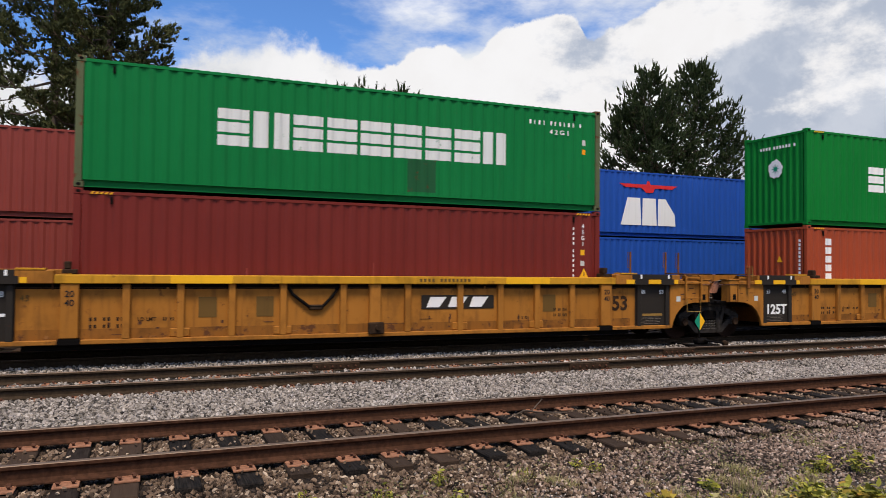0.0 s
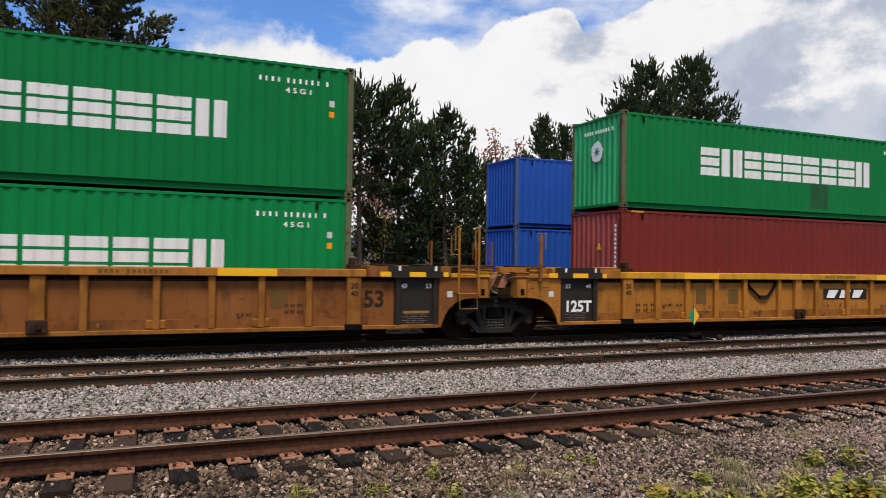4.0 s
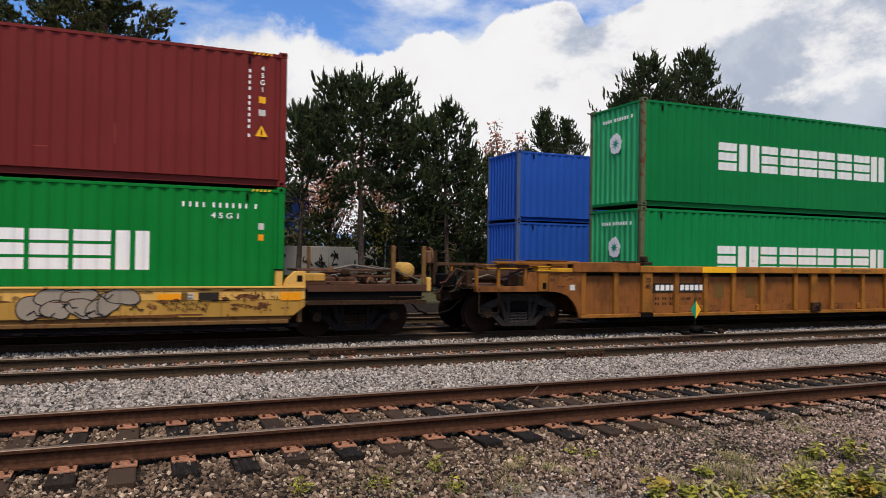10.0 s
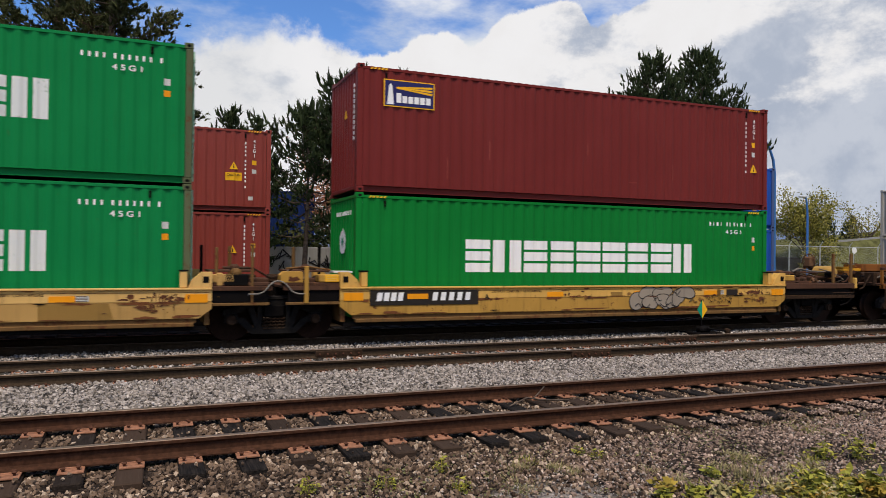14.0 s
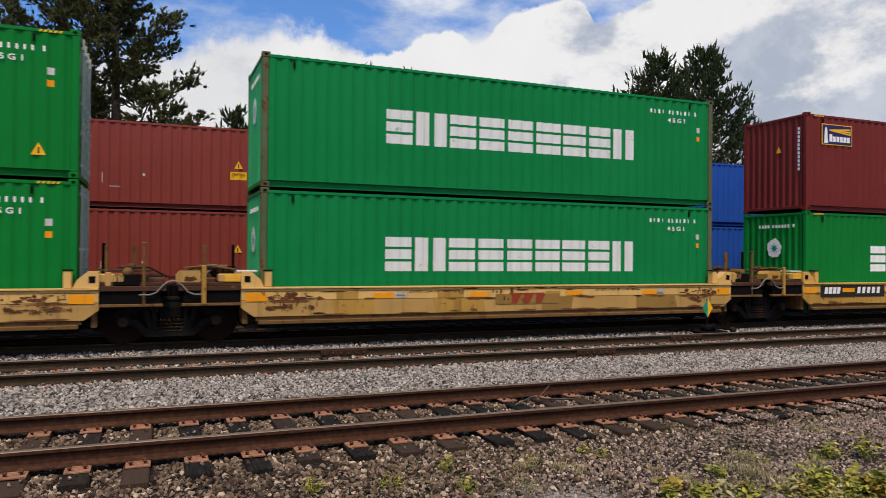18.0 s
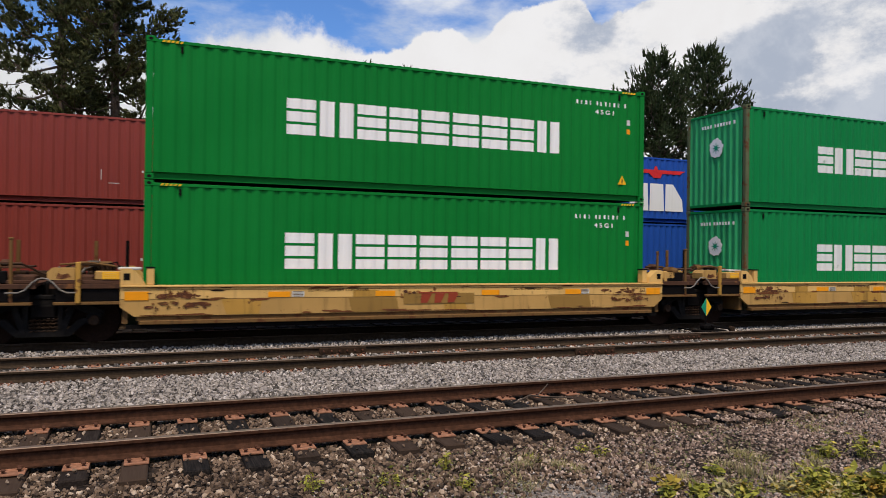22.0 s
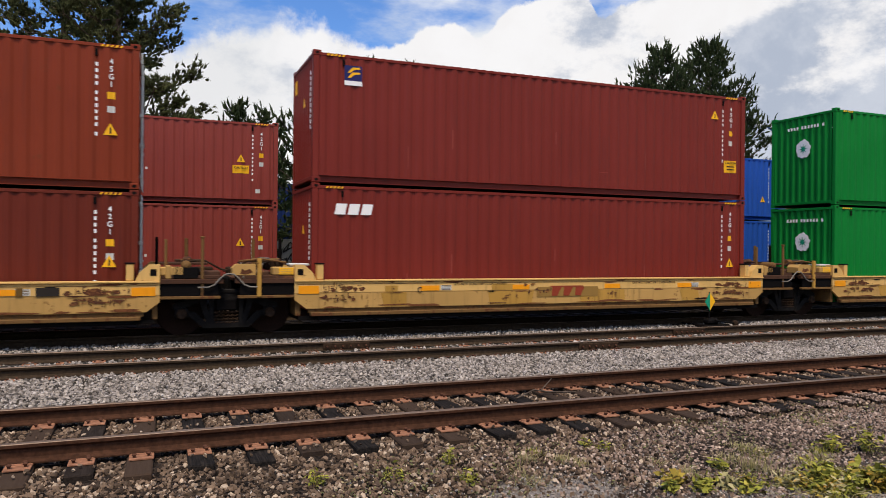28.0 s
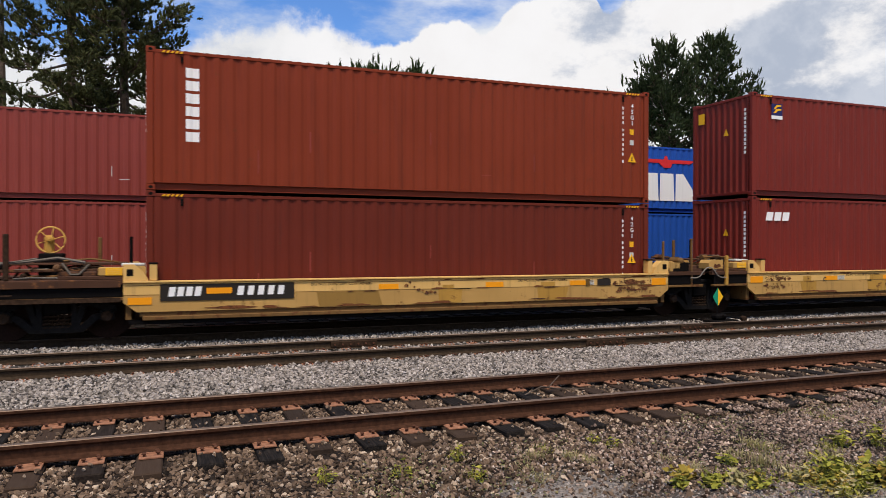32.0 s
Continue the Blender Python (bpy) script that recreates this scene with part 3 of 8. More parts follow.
def container(label, size, paint_mat, post_mat, group="", door_mat=None, end_mat=None):
    """A forty-foot container. Its blind end stands at x = 0, its doors at x = LENGTH; y runs from -HALF to HALF, z from its underside."""
    h = HEIGHT[size]
    box_ob = thing("shipping_container", label, "shipping container", Matrix(), group)
    key, dm, em = size, door_mat or paint_mat, end_mat or paint_mat
    turn = pose(LENGTH, 0, 0, 0, 0, 180)
    for m in (None, turn):
        part("side_panel", mesh_of("side_panel", paint_mat, key, lambda: side_panel(h)), paint_mat, box_ob, at=m)
        part("top_rail", mesh_of("top_rail", paint_mat, key, lambda: Shape().box(0.17, LENGTH - 0.17, -HALF + 0.004, -HALF + 0.066, h - 0.118, h - 0.052, 0.006)), paint_mat, box_ob, at=m)
        part("bottom_rail", mesh_of("bottom_rail", paint_mat, key, bottom_rail), paint_mat, box_ob, at=m)
    part("end_panel", mesh_of("end_panel", em, key, lambda: end_panel(h)), em, box_ob)
    part("end_sill", mesh_of("end_sill", paint_mat, key, lambda: Shape().box(0.004, 0.07, -HALF + 0.16, HALF - 0.16, 0.06, 0.145, 0.006)), paint_mat, box_ob)
    part("end_header", mesh_of("end_header", paint_mat, key, lambda: Shape().box(0.004, 0.07, -HALF + 0.16, HALF - 0.16, h - 0.118, h - 0.045, 0.006)), paint_mat, box_ob)

    def roof():
        s, xs = Shape(), breaks(0.06, LENGTH - 0.06, 0.21, 0.1, (0.0, 0.35, 0.5, 0.85))
        for i, (a, b) in enumerate(zip(xs, xs[1:])):
            za, zb = (h - 0.05 + (0.018 if ((q - 0.1) / 0.21) % 1 < 0.36 else 0.0) for q in (a + 1e-4, b - 1e-4))
            s.add([(a, -HALF + 0.06, za), (b, -HALF + 0.06, zb), (b, HALF - 0.06, zb), (a, HALF - 0.06, za)], [(0, 1, 2, 3)])
        return s
    part("roof", mesh_of("roof", paint_mat, key, roof), paint_mat, box_ob)
    part("floor", mesh_of("floor", GRIME, key, lambda: Shape().box(0.08, LENGTH - 0.08, -HALF + 0.13, HALF - 0.13, 0.04, 0.15)), GRIME, box_ob)
    for x in (0.0, LENGTH - 0.15):
        for y in (-HALF, HALF - 0.13):
            part("corner_post", mesh_of("corner_post", post_mat, (key, x, y), lambda: Shape().box(x + 0.006, x + 0.144, y + 0.005, y + 0.125, 0.117, h - 0.117, 0.012)), post_mat, box_ob)
    for x in (0.0, LENGTH - 0.178):
        for y in (-HALF, HALF - 0.162):
            for z in (0.0, h - 0.118):
                c = part("corner_casting", mesh_of("corner_casting", post_mat, (key, x, y, z), lambda: casting(x, y, z)), post_mat, box_ob)
                if y < 0:
                    # near-black disc in place of the dark inside an oval hole
                    part("lock_hole", mesh_of("lock_hole", SOOT_AND_SHADE, (key, x, z), lambda: Shape().disc(x + 0.089, y - 0.001, z + 0.059, 0.042, 0.03, 12, 0.003)), SOOT_AND_SHADE, c)
    # doors with their bars and hinges
    rm = ROD_MINT if dm is DOOR_GREEN else ROD
    for k, (a, b) in enumerate(((-HALF + 0.14, -0.004), (0.004, HALF - 0.14))):
        d = part("door", mesh_of("door", dm, (key, k), lambda: door_leaf(a, b, h)), dm, box_ob)
        for f in (0.25, 0.72):
            yb = a + (b - a) * f
            part("lock_rod", mesh_of("lock_rod", rm, (key, k, f), lambda: lock_rod(yb, h)), rm, d)
        part("hinge", mesh_of("hinge", post_mat, (key, k), lambda: hinges(a if k == 0 else b, h)), post_mat, d)
    part("door_header", mesh_of("door_header", dm, key, lambda: Shape().box(LENGTH - 0.09, LENGTH - 0.008, -HALF + 0.16, HALF - 0.16, h - 0.118, h - 0.04, 0.006)), dm, box_ob)
    part("door_sill", mesh_of("door_sill", dm, key, lambda: Shape().box(LENGTH - 0.09, LENGTH - 0.008, -HALF + 0.16, HALF - 0.16, 0.03, 0.145, 0.006)), dm, box_ob)
    box_ob["tall"] = h
    return box_ob


def bottom_rail():
    """A channel: web, upper lip outwards and lower flange inwards."""
    ring = [(0.004, 0.162), (0.100, 0.162), (0.100, 0.024), (0.16, 0.024), (0.16, 0.010), (0.030, 0.010), (0.030, 0.024), (0.088, 0.024), (0.088, 0.150), (0.004, 0.150)]
    k = len(ring)
    v = [(x, -HALF + a, z) for x in (0.17, LENGTH - 0.17) for a, z in ring]
    return Shape().add(v, [tuple(range(k - 1, -1, -1)), tuple(range(k, 2 * k))] + [(i, (i + 1) % k, (i + 1) % k + k, i + k) for i in range(k)])


def door_leaf(a, b, h):
    s, x = Shape(), LENGTH - 0.05
    s.box(x - 0.03, x, a, b, 0.15, h - 0.12, 0.006)
    for k in range(5):
        z = 0.3 + k * (h - 0.6) / 5
        s.box(x, x + 0.016, a + 0.05, b - 0.05, z, z + (h - 0.6) / 5 - 0.1, 0.008)
    return s


def lock_rod(y, h):
    s, x = Shape(), LENGTH + 0.03
    s.tube([(x, y, 0.08), (x, y, h - 0.07)], 0.017, 8)
    for z in (0.25, 0.9, 1.5, h - 0.3):
        s.box(x - 0.035, x + 0.024, y - 0.045, y + 0.045, z, z + 0.07, 0.006)
    s.tube([(x + 0.012, y, 1.15), (x + 0.03, y + 0.32, 1.13)], 0.013, 6)
    return s


def hinges(y, h):
    s = Shape()
    for z in (0.35, 0.95, h - 1.0, h - 0.4):
        s.box(LENGTH - 0.055, LENGTH + 0.004, y - 0.06, y + 0.06, z, z + 0.09, 0.008)
    return s


def stripes_of(n, x, z, w, hgt, gap, up=False):
    """Short bars in a row, for small lettering; up: the row runs downwards."""
    s = Shape()
    for i in range(n):
        if i in (4, 10) and n > 8:
            x, z = (x, z - gap * 0.5) if up else (x + gap * 0.5, z)
        if up:
            on_side(s, x, x + w, z - i * gap - hgt, z - i * gap)
        else:
            on_side(s, x + i * gap, x + i * gap + w, z, z + hgt)
    return s


def mark_container(c, style, hazard=True, caution=False, warn=None, worn=False, name_x=2.67):
    """Lettering and plates on the near side."""
    h = c["tall"]
    white = WORN_WHITE if worn else WHITE
    if style == "block_name":
        # a company name in large capitals, as plain shapes: nine barred blocks
        z0, x = 1.02 if h < 2.7 else 1.11, name_x
        for k, w in enumerate((0.64, 0.76, 0.66, 0.68, 0.70, 0.68, 0.66, 0.66, 0.62)):
            s = Shape()
            if k in (1, 8):
                on_side(s, x, x + w * 0.42, z0, z0 + 0.78)
                on_side(s, x + w * 0.58, x + w, z0, z0 + 0.78)
            else:
                for e in range(3):
                    on_side(s, x, x + w, z0 + e * 0.28, z0 + e * 0.28 + 0.22)
            part("name_block", s, white, c, "white block of a large company name")
            x += w + 0.09
        tagged(part("number_marking", stripes_of(11, 10.10, h - 0.48, 0.042, 0.105, 0.132), WHITE, c), kind="stuff")
        code = "42G1" if h < 2.7 else "45G1"
        tagged(words("size_code", " ".join(code), 0.16, WHITE, c, 10.96, SIDE_FACE - 0.004, h - 0.65, True, 1.2), kind="stuff")
        part("weight_plate", on_side(Shape(), 11.63, 11.75, h - 0.92, h - 0.78), STENCIL, c)
        part("height_plate", on_side(Shape(), 11.63, 11.75, h - 1.15, h - 1.02), ORANGE_MARK, c)
    elif style == "upright_number":
        tagged(part("number_marking", stripes_of(11, 11.38, h - 0.42, 0.048, 0.072, 0.125, True), WHITE, c), kind="stuff")
        tagged(words("size_code", "\n".join("42G1" if h < 2.7 else "45G1"), 0.15, WHITE, c, 11.67, SIDE_FACE - 0.004, h - 0.62, True, 0.9), kind="stuff")
        part("height_plate", on_side(Shape(), 11.60, 11.74, h - 1.13, h - 0.99), YELLOW_MARK, c)
        part("weight_plate", on_side(Shape(), 11.60, 11.74, h - 1.40, h - 1.27), STENCIL, c)
    if warn is not None:
        s = Shape()
        x, z = warn
        y = SIDE_FACE - 0.004
        s.prism([(x - 0.13, z), (x + 0.13, z), (x, z + 0.24)], y - 0.002, y)
        t = part("warning_triangle", s, YELLOW_MARK, c)
        part("bolt_sign", Shape().prism([(x - 0.015, z + 0.03), (x + 0.02, z + 0.03), (x + 0.015, z + 0.15), (x - 0.01, z + 0.15)], y - 0.004, y - 0.0025), BLACK_MARK, t)
    if caution:
        p = part("caution_plate", on_side(Shape(), 11.46, 11.86, 0.75, 1.08, 0.005), YELLOW_MARK, c)
        words("caution_word", "CAUTION", 0.085, BLACK_MARK, p, 11.66, SIDE_FACE - 0.009, 1.02)
        for k in range(2):
            part("caution_line", Shape().box(11.53, 11.79, SIDE_FACE - 0.010, SIDE_FACE - 0.008, 0.82 + k * 0.08, 0.85 + k * 0.08), BLACK_MARK, p)
    if hazard:
        for x0 in (0.30, LENGTH - 0.72):
            s = Shape()
            for k in range(5):
                x = x0 + k * 0.085
                s.prism([(x, h - 0.108), (x + 0.045, h - 0.108), (x + 0.075, h - 0.062), (x + 0.03, h - 0.062)], -HALF - 0.001, -HALF + 0.003)
            part("hazard_stripes", s, YELLOW_MARK, c, "short slanting yellow stripes")
    for x in (0.66, LENGTH - 0.82):
        part("tarpaulin_lug", Shape().box(x, x + 0.05, SIDE_FACE - 0.012, SIDE_FACE + 0.02, h - 0.30, h - 0.16, 0.006), SOOT_AND_SHADE, c)
    return c


def end_badge(c, z, number=True):
    """A round white badge on the blind end, with a dark star shape."""
    ring = [0.27 + 0.018 * math.sin(k * 2.1) + 0.012 * math.sin(k * 5.3 + z) for k in range(30)]
    s = Shape().prism([(r * math.cos(k * math.tau / 30), 1.06 * r * math.sin(k * math.tau / 30)) for k, r in enumerate(ring)], -0.004, 0.0)
    b = part("round_badge", s, WHITE, c, "", pose(0.006, -0.05, z, 0, 0, -90))
    pts = []
    for k in range(16):
        r = 0.17 if k % 2 == 0 else 0.06
        pts.append((r * math.cos(k * math.pi / 8 + math.pi / 2), r * math.sin(k * math.pi / 8 + math.pi / 2)))
    part("star_shape", Shape().prism(pts, -0.008, -0.0045), SIGN_GREEN, b)
    if number:
        s = Shape()
        for k in range(11):
            a = -0.55 + k * 0.115 + (0.07 if k > 3 else 0) + (0.07 if k > 9 else 0)
            s.box(-0.002, 0.008, -a - 0.06, -a, c["tall"] - 0.48, c["tall"] - 0.385)
        tagged(part("end_number_marking", s, WHITE, c), kind="stuff")


def seat_on_train(c, x, z):
    moving.append((c, x, z))
    c.matrix_basis = pose(x, TRAIN_Y, z)
    return c

# ---- wagons ----
spinning = []  # wheelsets: object, x, y, z in their wagon's space


def coil(s, x, y, z0, z1, r=0.06, turns=4):
    pts = [(x + r * math.cos(a), y + r * math.sin(a), z0 + (z1 - z0) * i / (turns * 8)) for i in range(turns * 8 + 1) for a in (i * math.pi / 4,)]
    s.tube(pts, 0.016, 5)


def bogie(wagon, x, mat):
    """A two-axle freight bogie at x along its wagon: two cast side frames, springs, a bolster and two wheelsets."""
    for side in (-1, 1):
        y = side * 1.08
        s = Shape()
        s.prism([(x + a, b) for a, b in upper_arm()], y - 0.06, y + 0.06)
        s.prism([(x + a, b) for a, b in lower_arm()], y - 0.06, y + 0.06)
        s.box(x - 0.62, x + 0.62, y - 0.08, y + 0.08, 0.88, 0.97, 0.02)
        for q in (-1, 1):
            leg = [(x + q * 0.60, 0.9), (x + q * 0.36, 0.16), (x + q * 0.26, 0.16), (x + q * 0.47, 0.9)]
            s.prism(leg[::-1] if q > 0 else leg, y - 0.075, y + 0.075)
            s.prism([(x + q * 0.30 - 0.045, 0.3), (x + q * 0.30 + 0.045, 0.3), (x + q * 0.30 + 0.045, 0.86), (x + q * 0.30 - 0.045, 0.86)], y - 0.07, y + 0.07)
            s.box(x + q * 0.89 - 0.13, x + q * 0.89 + 0.13, y - 0.10, y + 0.10, 0.38, 0.60, 0.02)
        f = part("side_frame", s, mat, wagon)
        for k in range(5):
            s = Shape()
            coil(s, x - 0.19 + k * 0.095, y + side * 0.02, 0.22, 0.50, 0.045)
            part("spring", s, SPRING if mat is CAST else GRIME, f)
        for q in (-1, 1):
            part("bearing_cap", Shape().lathe([(0.02, side * 0.15 - side * 0.02), (0.09, side * 0.15), (0.11, side * 0.10), (0.11, 0.0)], (x + q * 0.89, y, 0.47), 14), GRIME, f)
    part("bolster", Shape().box(x - 0.22, x + 0.22, -1.18, 1.18, 0.52, 0.78, 0.03), SOOT_AND_SHADE, wagon)
    for q in (-1, 1):
        w = part("wheelset", mesh_of("wheelset", WHEEL, 0, wheelset), WHEEL, wagon)
        for e in (-1, 1):
            part("tread", mesh_of("tread", TREAD, e, lambda: treads(e)), TREAD, w)
        spinning.append((w, x + q * 0.89, 0.0, 0.457))
        w.matrix_basis = pose(x + q * 0.89, 0, 0.457)


def upper_arm():
    half = [(0.0, 0.90), (0.45, 0.90), (0.74, 0.80), (1.06, 0.66), (1.06, 0.56), (0.72, 0.62), (0.45, 0.74), (0.0, 0.76)]
    return outline_mirror(half)


def lower_arm():
    half = [(0.0, 0.30), (0.42, 0.30), (0.62, 0.50), (1.0, 0.56), (1.0, 0.46), (0.72, 0.40), (0.46, 0.16), (0.0, 0.16)]
    return outline_mirror(half)


def outline_mirror(half):
    """Closes a right half (top edge outwards, lower edge back) with its mirror image, anticlockwise from -y."""
    k = len(half) // 2
    topside, under = half[:k], half[k:]
    return [(x, z) for x, z in reversed(topside)] + [(-x, z) for x, z in topside[1:]] + [(-x, z) for x, z in under[:-1]] + [(x, z) for x, z in reversed(under)]


def wheelset():
    s = Shape().tube([(0, -1.0, 0), (0, 1.0, 0)], 0.085, 12)
    for q in (-1, 1):
        y = q * 0.78
        s.lathe([(0.10, 0.11), (0.13, 0.02), (0.36, 0.045), (0.405, 0.065)] if q > 0 else [(0.405, -0.065), (0.36, -0.045), (0.13, -0.02), (0.10, -0.11)], (0, y, 0), 32)
        for k in range(3):
            a = k * 2.0944
            s.disc(0.24 * math.cos(a), y + (-0.052 if q < 0 else 0.06), 0.24 * math.sin(a), 0.035, 0.035, 10, 0.01)
    return s


def treads(q):
    s = Shape()
    if q:
        s.lathe([(0.40, -0.066), (0.457, -0.066), (0.459, 0.03), (0.484, 0.05), (0.484, 0.07), (0.40, 0.07)] if q < 0 else
                [(0.40, -0.07), (0.484, -0.07), (0.484, -0.05), (0.459, -0.03), (0.457, 0.066), (0.40, 0.066)], (0, q * 0.78, 0), 36)
    return s


def coupler(wagon, x, way):
    s = Shape().box(x - way * 0.75, x, -0.13, 0.13, 0.76, 0.98, 0.03)
    s.box(x, x + way * 0.24, -0.17, 0.17, 0.70, 1.04, 0.05).box(x + way * 0.10, x + way * 0.34, 0.04, 0.2, 0.72, 1.02, 0.04)
    part("coupler", s, GRIME, wagon)
    part("air_hose", Shape().tube([(x - way * 0.25, -0.42, 0.86), (x, -0.46, 0.72), (x + way * 0.2, -0.42, 0.52), (x + way * 0.45, -0.35, 0.44)], 0.024, 8), SOOT_AND_SHADE, wagon)


def step_ladder(wagon, x0, x1, z0, z1, y, mat, rungs=4, tall=True):
    """Side ladder: two rails that end as tall hand holds, and rungs between them."""
    a = part("ladder_rail", Shape().tube([(x0, y, z0), (x0, y, z1), (x0 + 0.02, y + 0.1, z1 + 0.03)], 0.028, 8), mat, wagon)
    part("ladder_rail", Shape().tube([(x1, y, z0), (x1, y, z1), (x1 - 0.02, y + 0.1, z1 + 0.03)], 0.028, 8), mat, wagon)
    for k in range(rungs):
        z = z0 + 0.02 + k * 0.42
        part("rung", Shape().tube([(x0, y, z), (x1, y, z)], 0.018, 6), mat, wagon)
    for x in (x0, x1) if tall else ():
        part("hand_hoop", Shape().tube([(x, y, z1 - 0.5), (x - 0.1, y, z1 - 0.5), (x - 0.1, y, z1 + 0.02), (x, y, z1 + 0.02)], 0.012, 6), TAN_MARK, wagon)
    if tall:
        part("hand_hoop", Shape().tube([(x0, y, z1 - 0.62), (x0 - 0.2, y, z1 - 0.62), (x0 - 0.2, y, z1 - 0.16), (x0 - 0.1, y, z1 - 0.16)], 0.012, 6), TAN_MARK, wagon)
    return a


def ribbed_well(wagon, free_left, free_right, numbered, bogie_left, bogie_right, dark, tall, post_top=2.56):
    """A deep well wagon with ribbed side walls. x = 0 at its middle, z from the rail head."""
    body = OCHRE_DARK if dark else OCHRE
    for side in (-1, 1):
        y0, y1 = side * 1.40, side * 1.36
        part("side_wall", Shape().box(-8.12, 8.12, y0, y1, 0.40, 1.40), WALL_BROWN if dark else body, wagon)
        # near-black strip: the overhanging chord's shade put into its colour
        part("chord_recess", Shape().box(-8.12, 8.12, side * 1.385, side * 1.36, 1.40, 1.505), SOOT_AND_SHADE, wagon)
        part("line_pipe", Shape().tube([(-8.1, side * 1.395, 1.425), (8.1, side * 1.395, 1.425)], 0.012, 6), GRIME, wagon)
        part("base_strip", Shape().box(-7.1, 6.9, side * 1.404, side * 1.398, 0.43, 0.63), WALL_BROWN if dark else OCHRE_LOW, wagon)
        part("bottom_chord", Shape().box(-8.12, 8.12, side * 1.50, side * 1.34, 0.34, 0.43, 0.012), body, wagon)
        part("top_chord", Shape().box(-6.35, 6.35, side * 1.56, side * 1.27, 1.505, 1.68, 0.015), YELLOW if not dark else OCHRE, wagon)
        for q in (-1, 1):
            part("end_chord", Shape().box(q * 6.36, q * 8.40, side * 1.56, side * 1.27, 1.505, 1.76, 0.015), WALL_BROWN if dark else body, wagon)
            part("end_chord", Shape().box(q * 8.41, q * 9.05, side * 1.55, side * 1.30, 1.505, 1.60, 0.012), YELLOW if dark else body, wagon)
            part("chord_bracket", Shape().box(q * 8.66, q * 9.02, side * 1.52, side * 1.34, 1.60, 1.745, 0.015), body, wagon)
            part("bracket_cap", Shape().box(q * 8.58, q * 9.06, side * 1.55, side * 1.30, 1.765, 1.80, 0.008), RUST_STEEL, wagon)
            part("bracket_flange", Shape().box(q * 8.62, q * 9.04, side * 1.545, side * 1.31, 1.665, 1.69, 0.006), body, wagon)
        posts = [0.75, 2.05, 3.1, 4.1, 5.1]
        for x in ([-8.05, -7.05] if free_left else []) + [-p for p in reversed(posts)] + posts:
            r = part("rib", Shape().box(x - 0.07, x + 0.07, side * 1.50, side * 1.395, 0.43, 1.505, 0.012), body, wagon)
            part("rib_foot", Shape().box(x - 0.06, x + 0.06, side * 1.49, side * 1.38, 0.36, 0.425, 0.01), SOOT_AND_SHADE, r)
            if side < 0 and abs(x) in (2.05, 4.1):
                part("gusset", Shape().box(x - 0.19, x + 0.19, -1.455, -1.405, 0.44, 0.62, 0.02), body, wagon)
        part("centre_rib", Shape().box(-0.16, 0.10, side * 1.51, side * 1.395, 0.43, 1.505, 0.012), body, wagon)
        for q in (-1, 1):
            p = part("corner_rib", Shape().box(q * 6.09 - 0.16, q * 6.09 + 0.16, side * 1.53, side * 1.395, 0.46, 1.505, 0.015), body, wagon)
            part("jacking_pad", Shape().box(q * 6.09 - 0.2, q * 6.09 + 0.2, side * 1.52, side * 1.36, 0.33, 0.45, 0.01), SOOT_AND_SHADE, wagon)
            if side < 0:
                words("number_mark", "20\n40", 0.17, BLACK_MARK, p, q * 6.09, -1.534, 1.22)
        # end plates with the arch over the bogie
        for q, free in ((-1, free_left), (1, free_right)):
            foot = 8.12
            arch = [(foot, 0.36)] + [(foot + a, b) for a, b in ((0.06, 0.36), (0.09, 0.48), (0.15, 0.62), (0.26, 0.79), (0.42, 0.92), (0.60, 0.99), (0.80, 1.02))] + [(9.40, 1.02)]
            top = [(9.40, 1.5), (foot, 1.5)] if not free else [(9.9, 1.02), (11.05, 1.02), (11.05, 1.16), (9.75, 1.16), (9.62, 1.5), (foot, 1.5)]
            pts = [(q * x, z) for x, z in arch + top]
            if side < 0:
                part("plate_sticker", Shape().box(q * 8.32, q * 8.46, -1.503, -1.4985, 1.05, 1.19), STENCIL, wagon, "white data sticker")
            part("arch_plate", Shape().prism(pts if q > 0 else pts[::-1], side * 1.5, side * 1.42), WALL_BROWN if dark else body, wagon)
            b = part("stacking_box", Shape().box(q * 9.10, q * 9.38, side * 1.54, side * 1.2, 1.02, 1.50, 0.02), body, wagon)
            part("box_cap", Shape().box(q * 9.06, q * 9.43, side * 1.57, side * 1.2, 1.515, 1.56, 0.012).box(q * 9.09, q * 9.40, side * 1.55, side * 1.22, 1.555, 1.63, 0.015).box(q * 9.06, q * 9.43, side * 1.57, side * 1.2, 1.628, 1.65, 0.006), YELLOW if dark else body, b)
            for e in (9.085, 9.375):
                part("box_flange", Shape().box(q * e, q * (e + 0.02), side * 1.56, side * 1.5, 1.03, 1.50, 0.004), OCHRE_LOW, b)
            # pocket drawn as a near-black plate, its inner shade painted on
            part("pocket", Shape().box(q * 9.17, q * 9.27, side * 1.548, side * 1.50, 1.09, 1.24), SOOT_AND_SHADE, b)
    # well floor, bulkheads, end decks and the spine beyond them
    part("well_floor", Shape().box(-6.9, 6.9, -1.34, 1.34, 0.22, 0.34), SOOT_AND_SHADE, wagon)
    for q, free in ((-1, free_left), (1, free_right)):
        part("bulkhead", Shape().box(q * 6.95, q * 7.05, -1.35, 1.35, 0.34, 1.45), body, wagon)
        part("end_deck", Shape().box(q * 7.05, q * 9.0, -1.33, 1.33, 1.40, 1.47), RUST_STEEL, wagon)
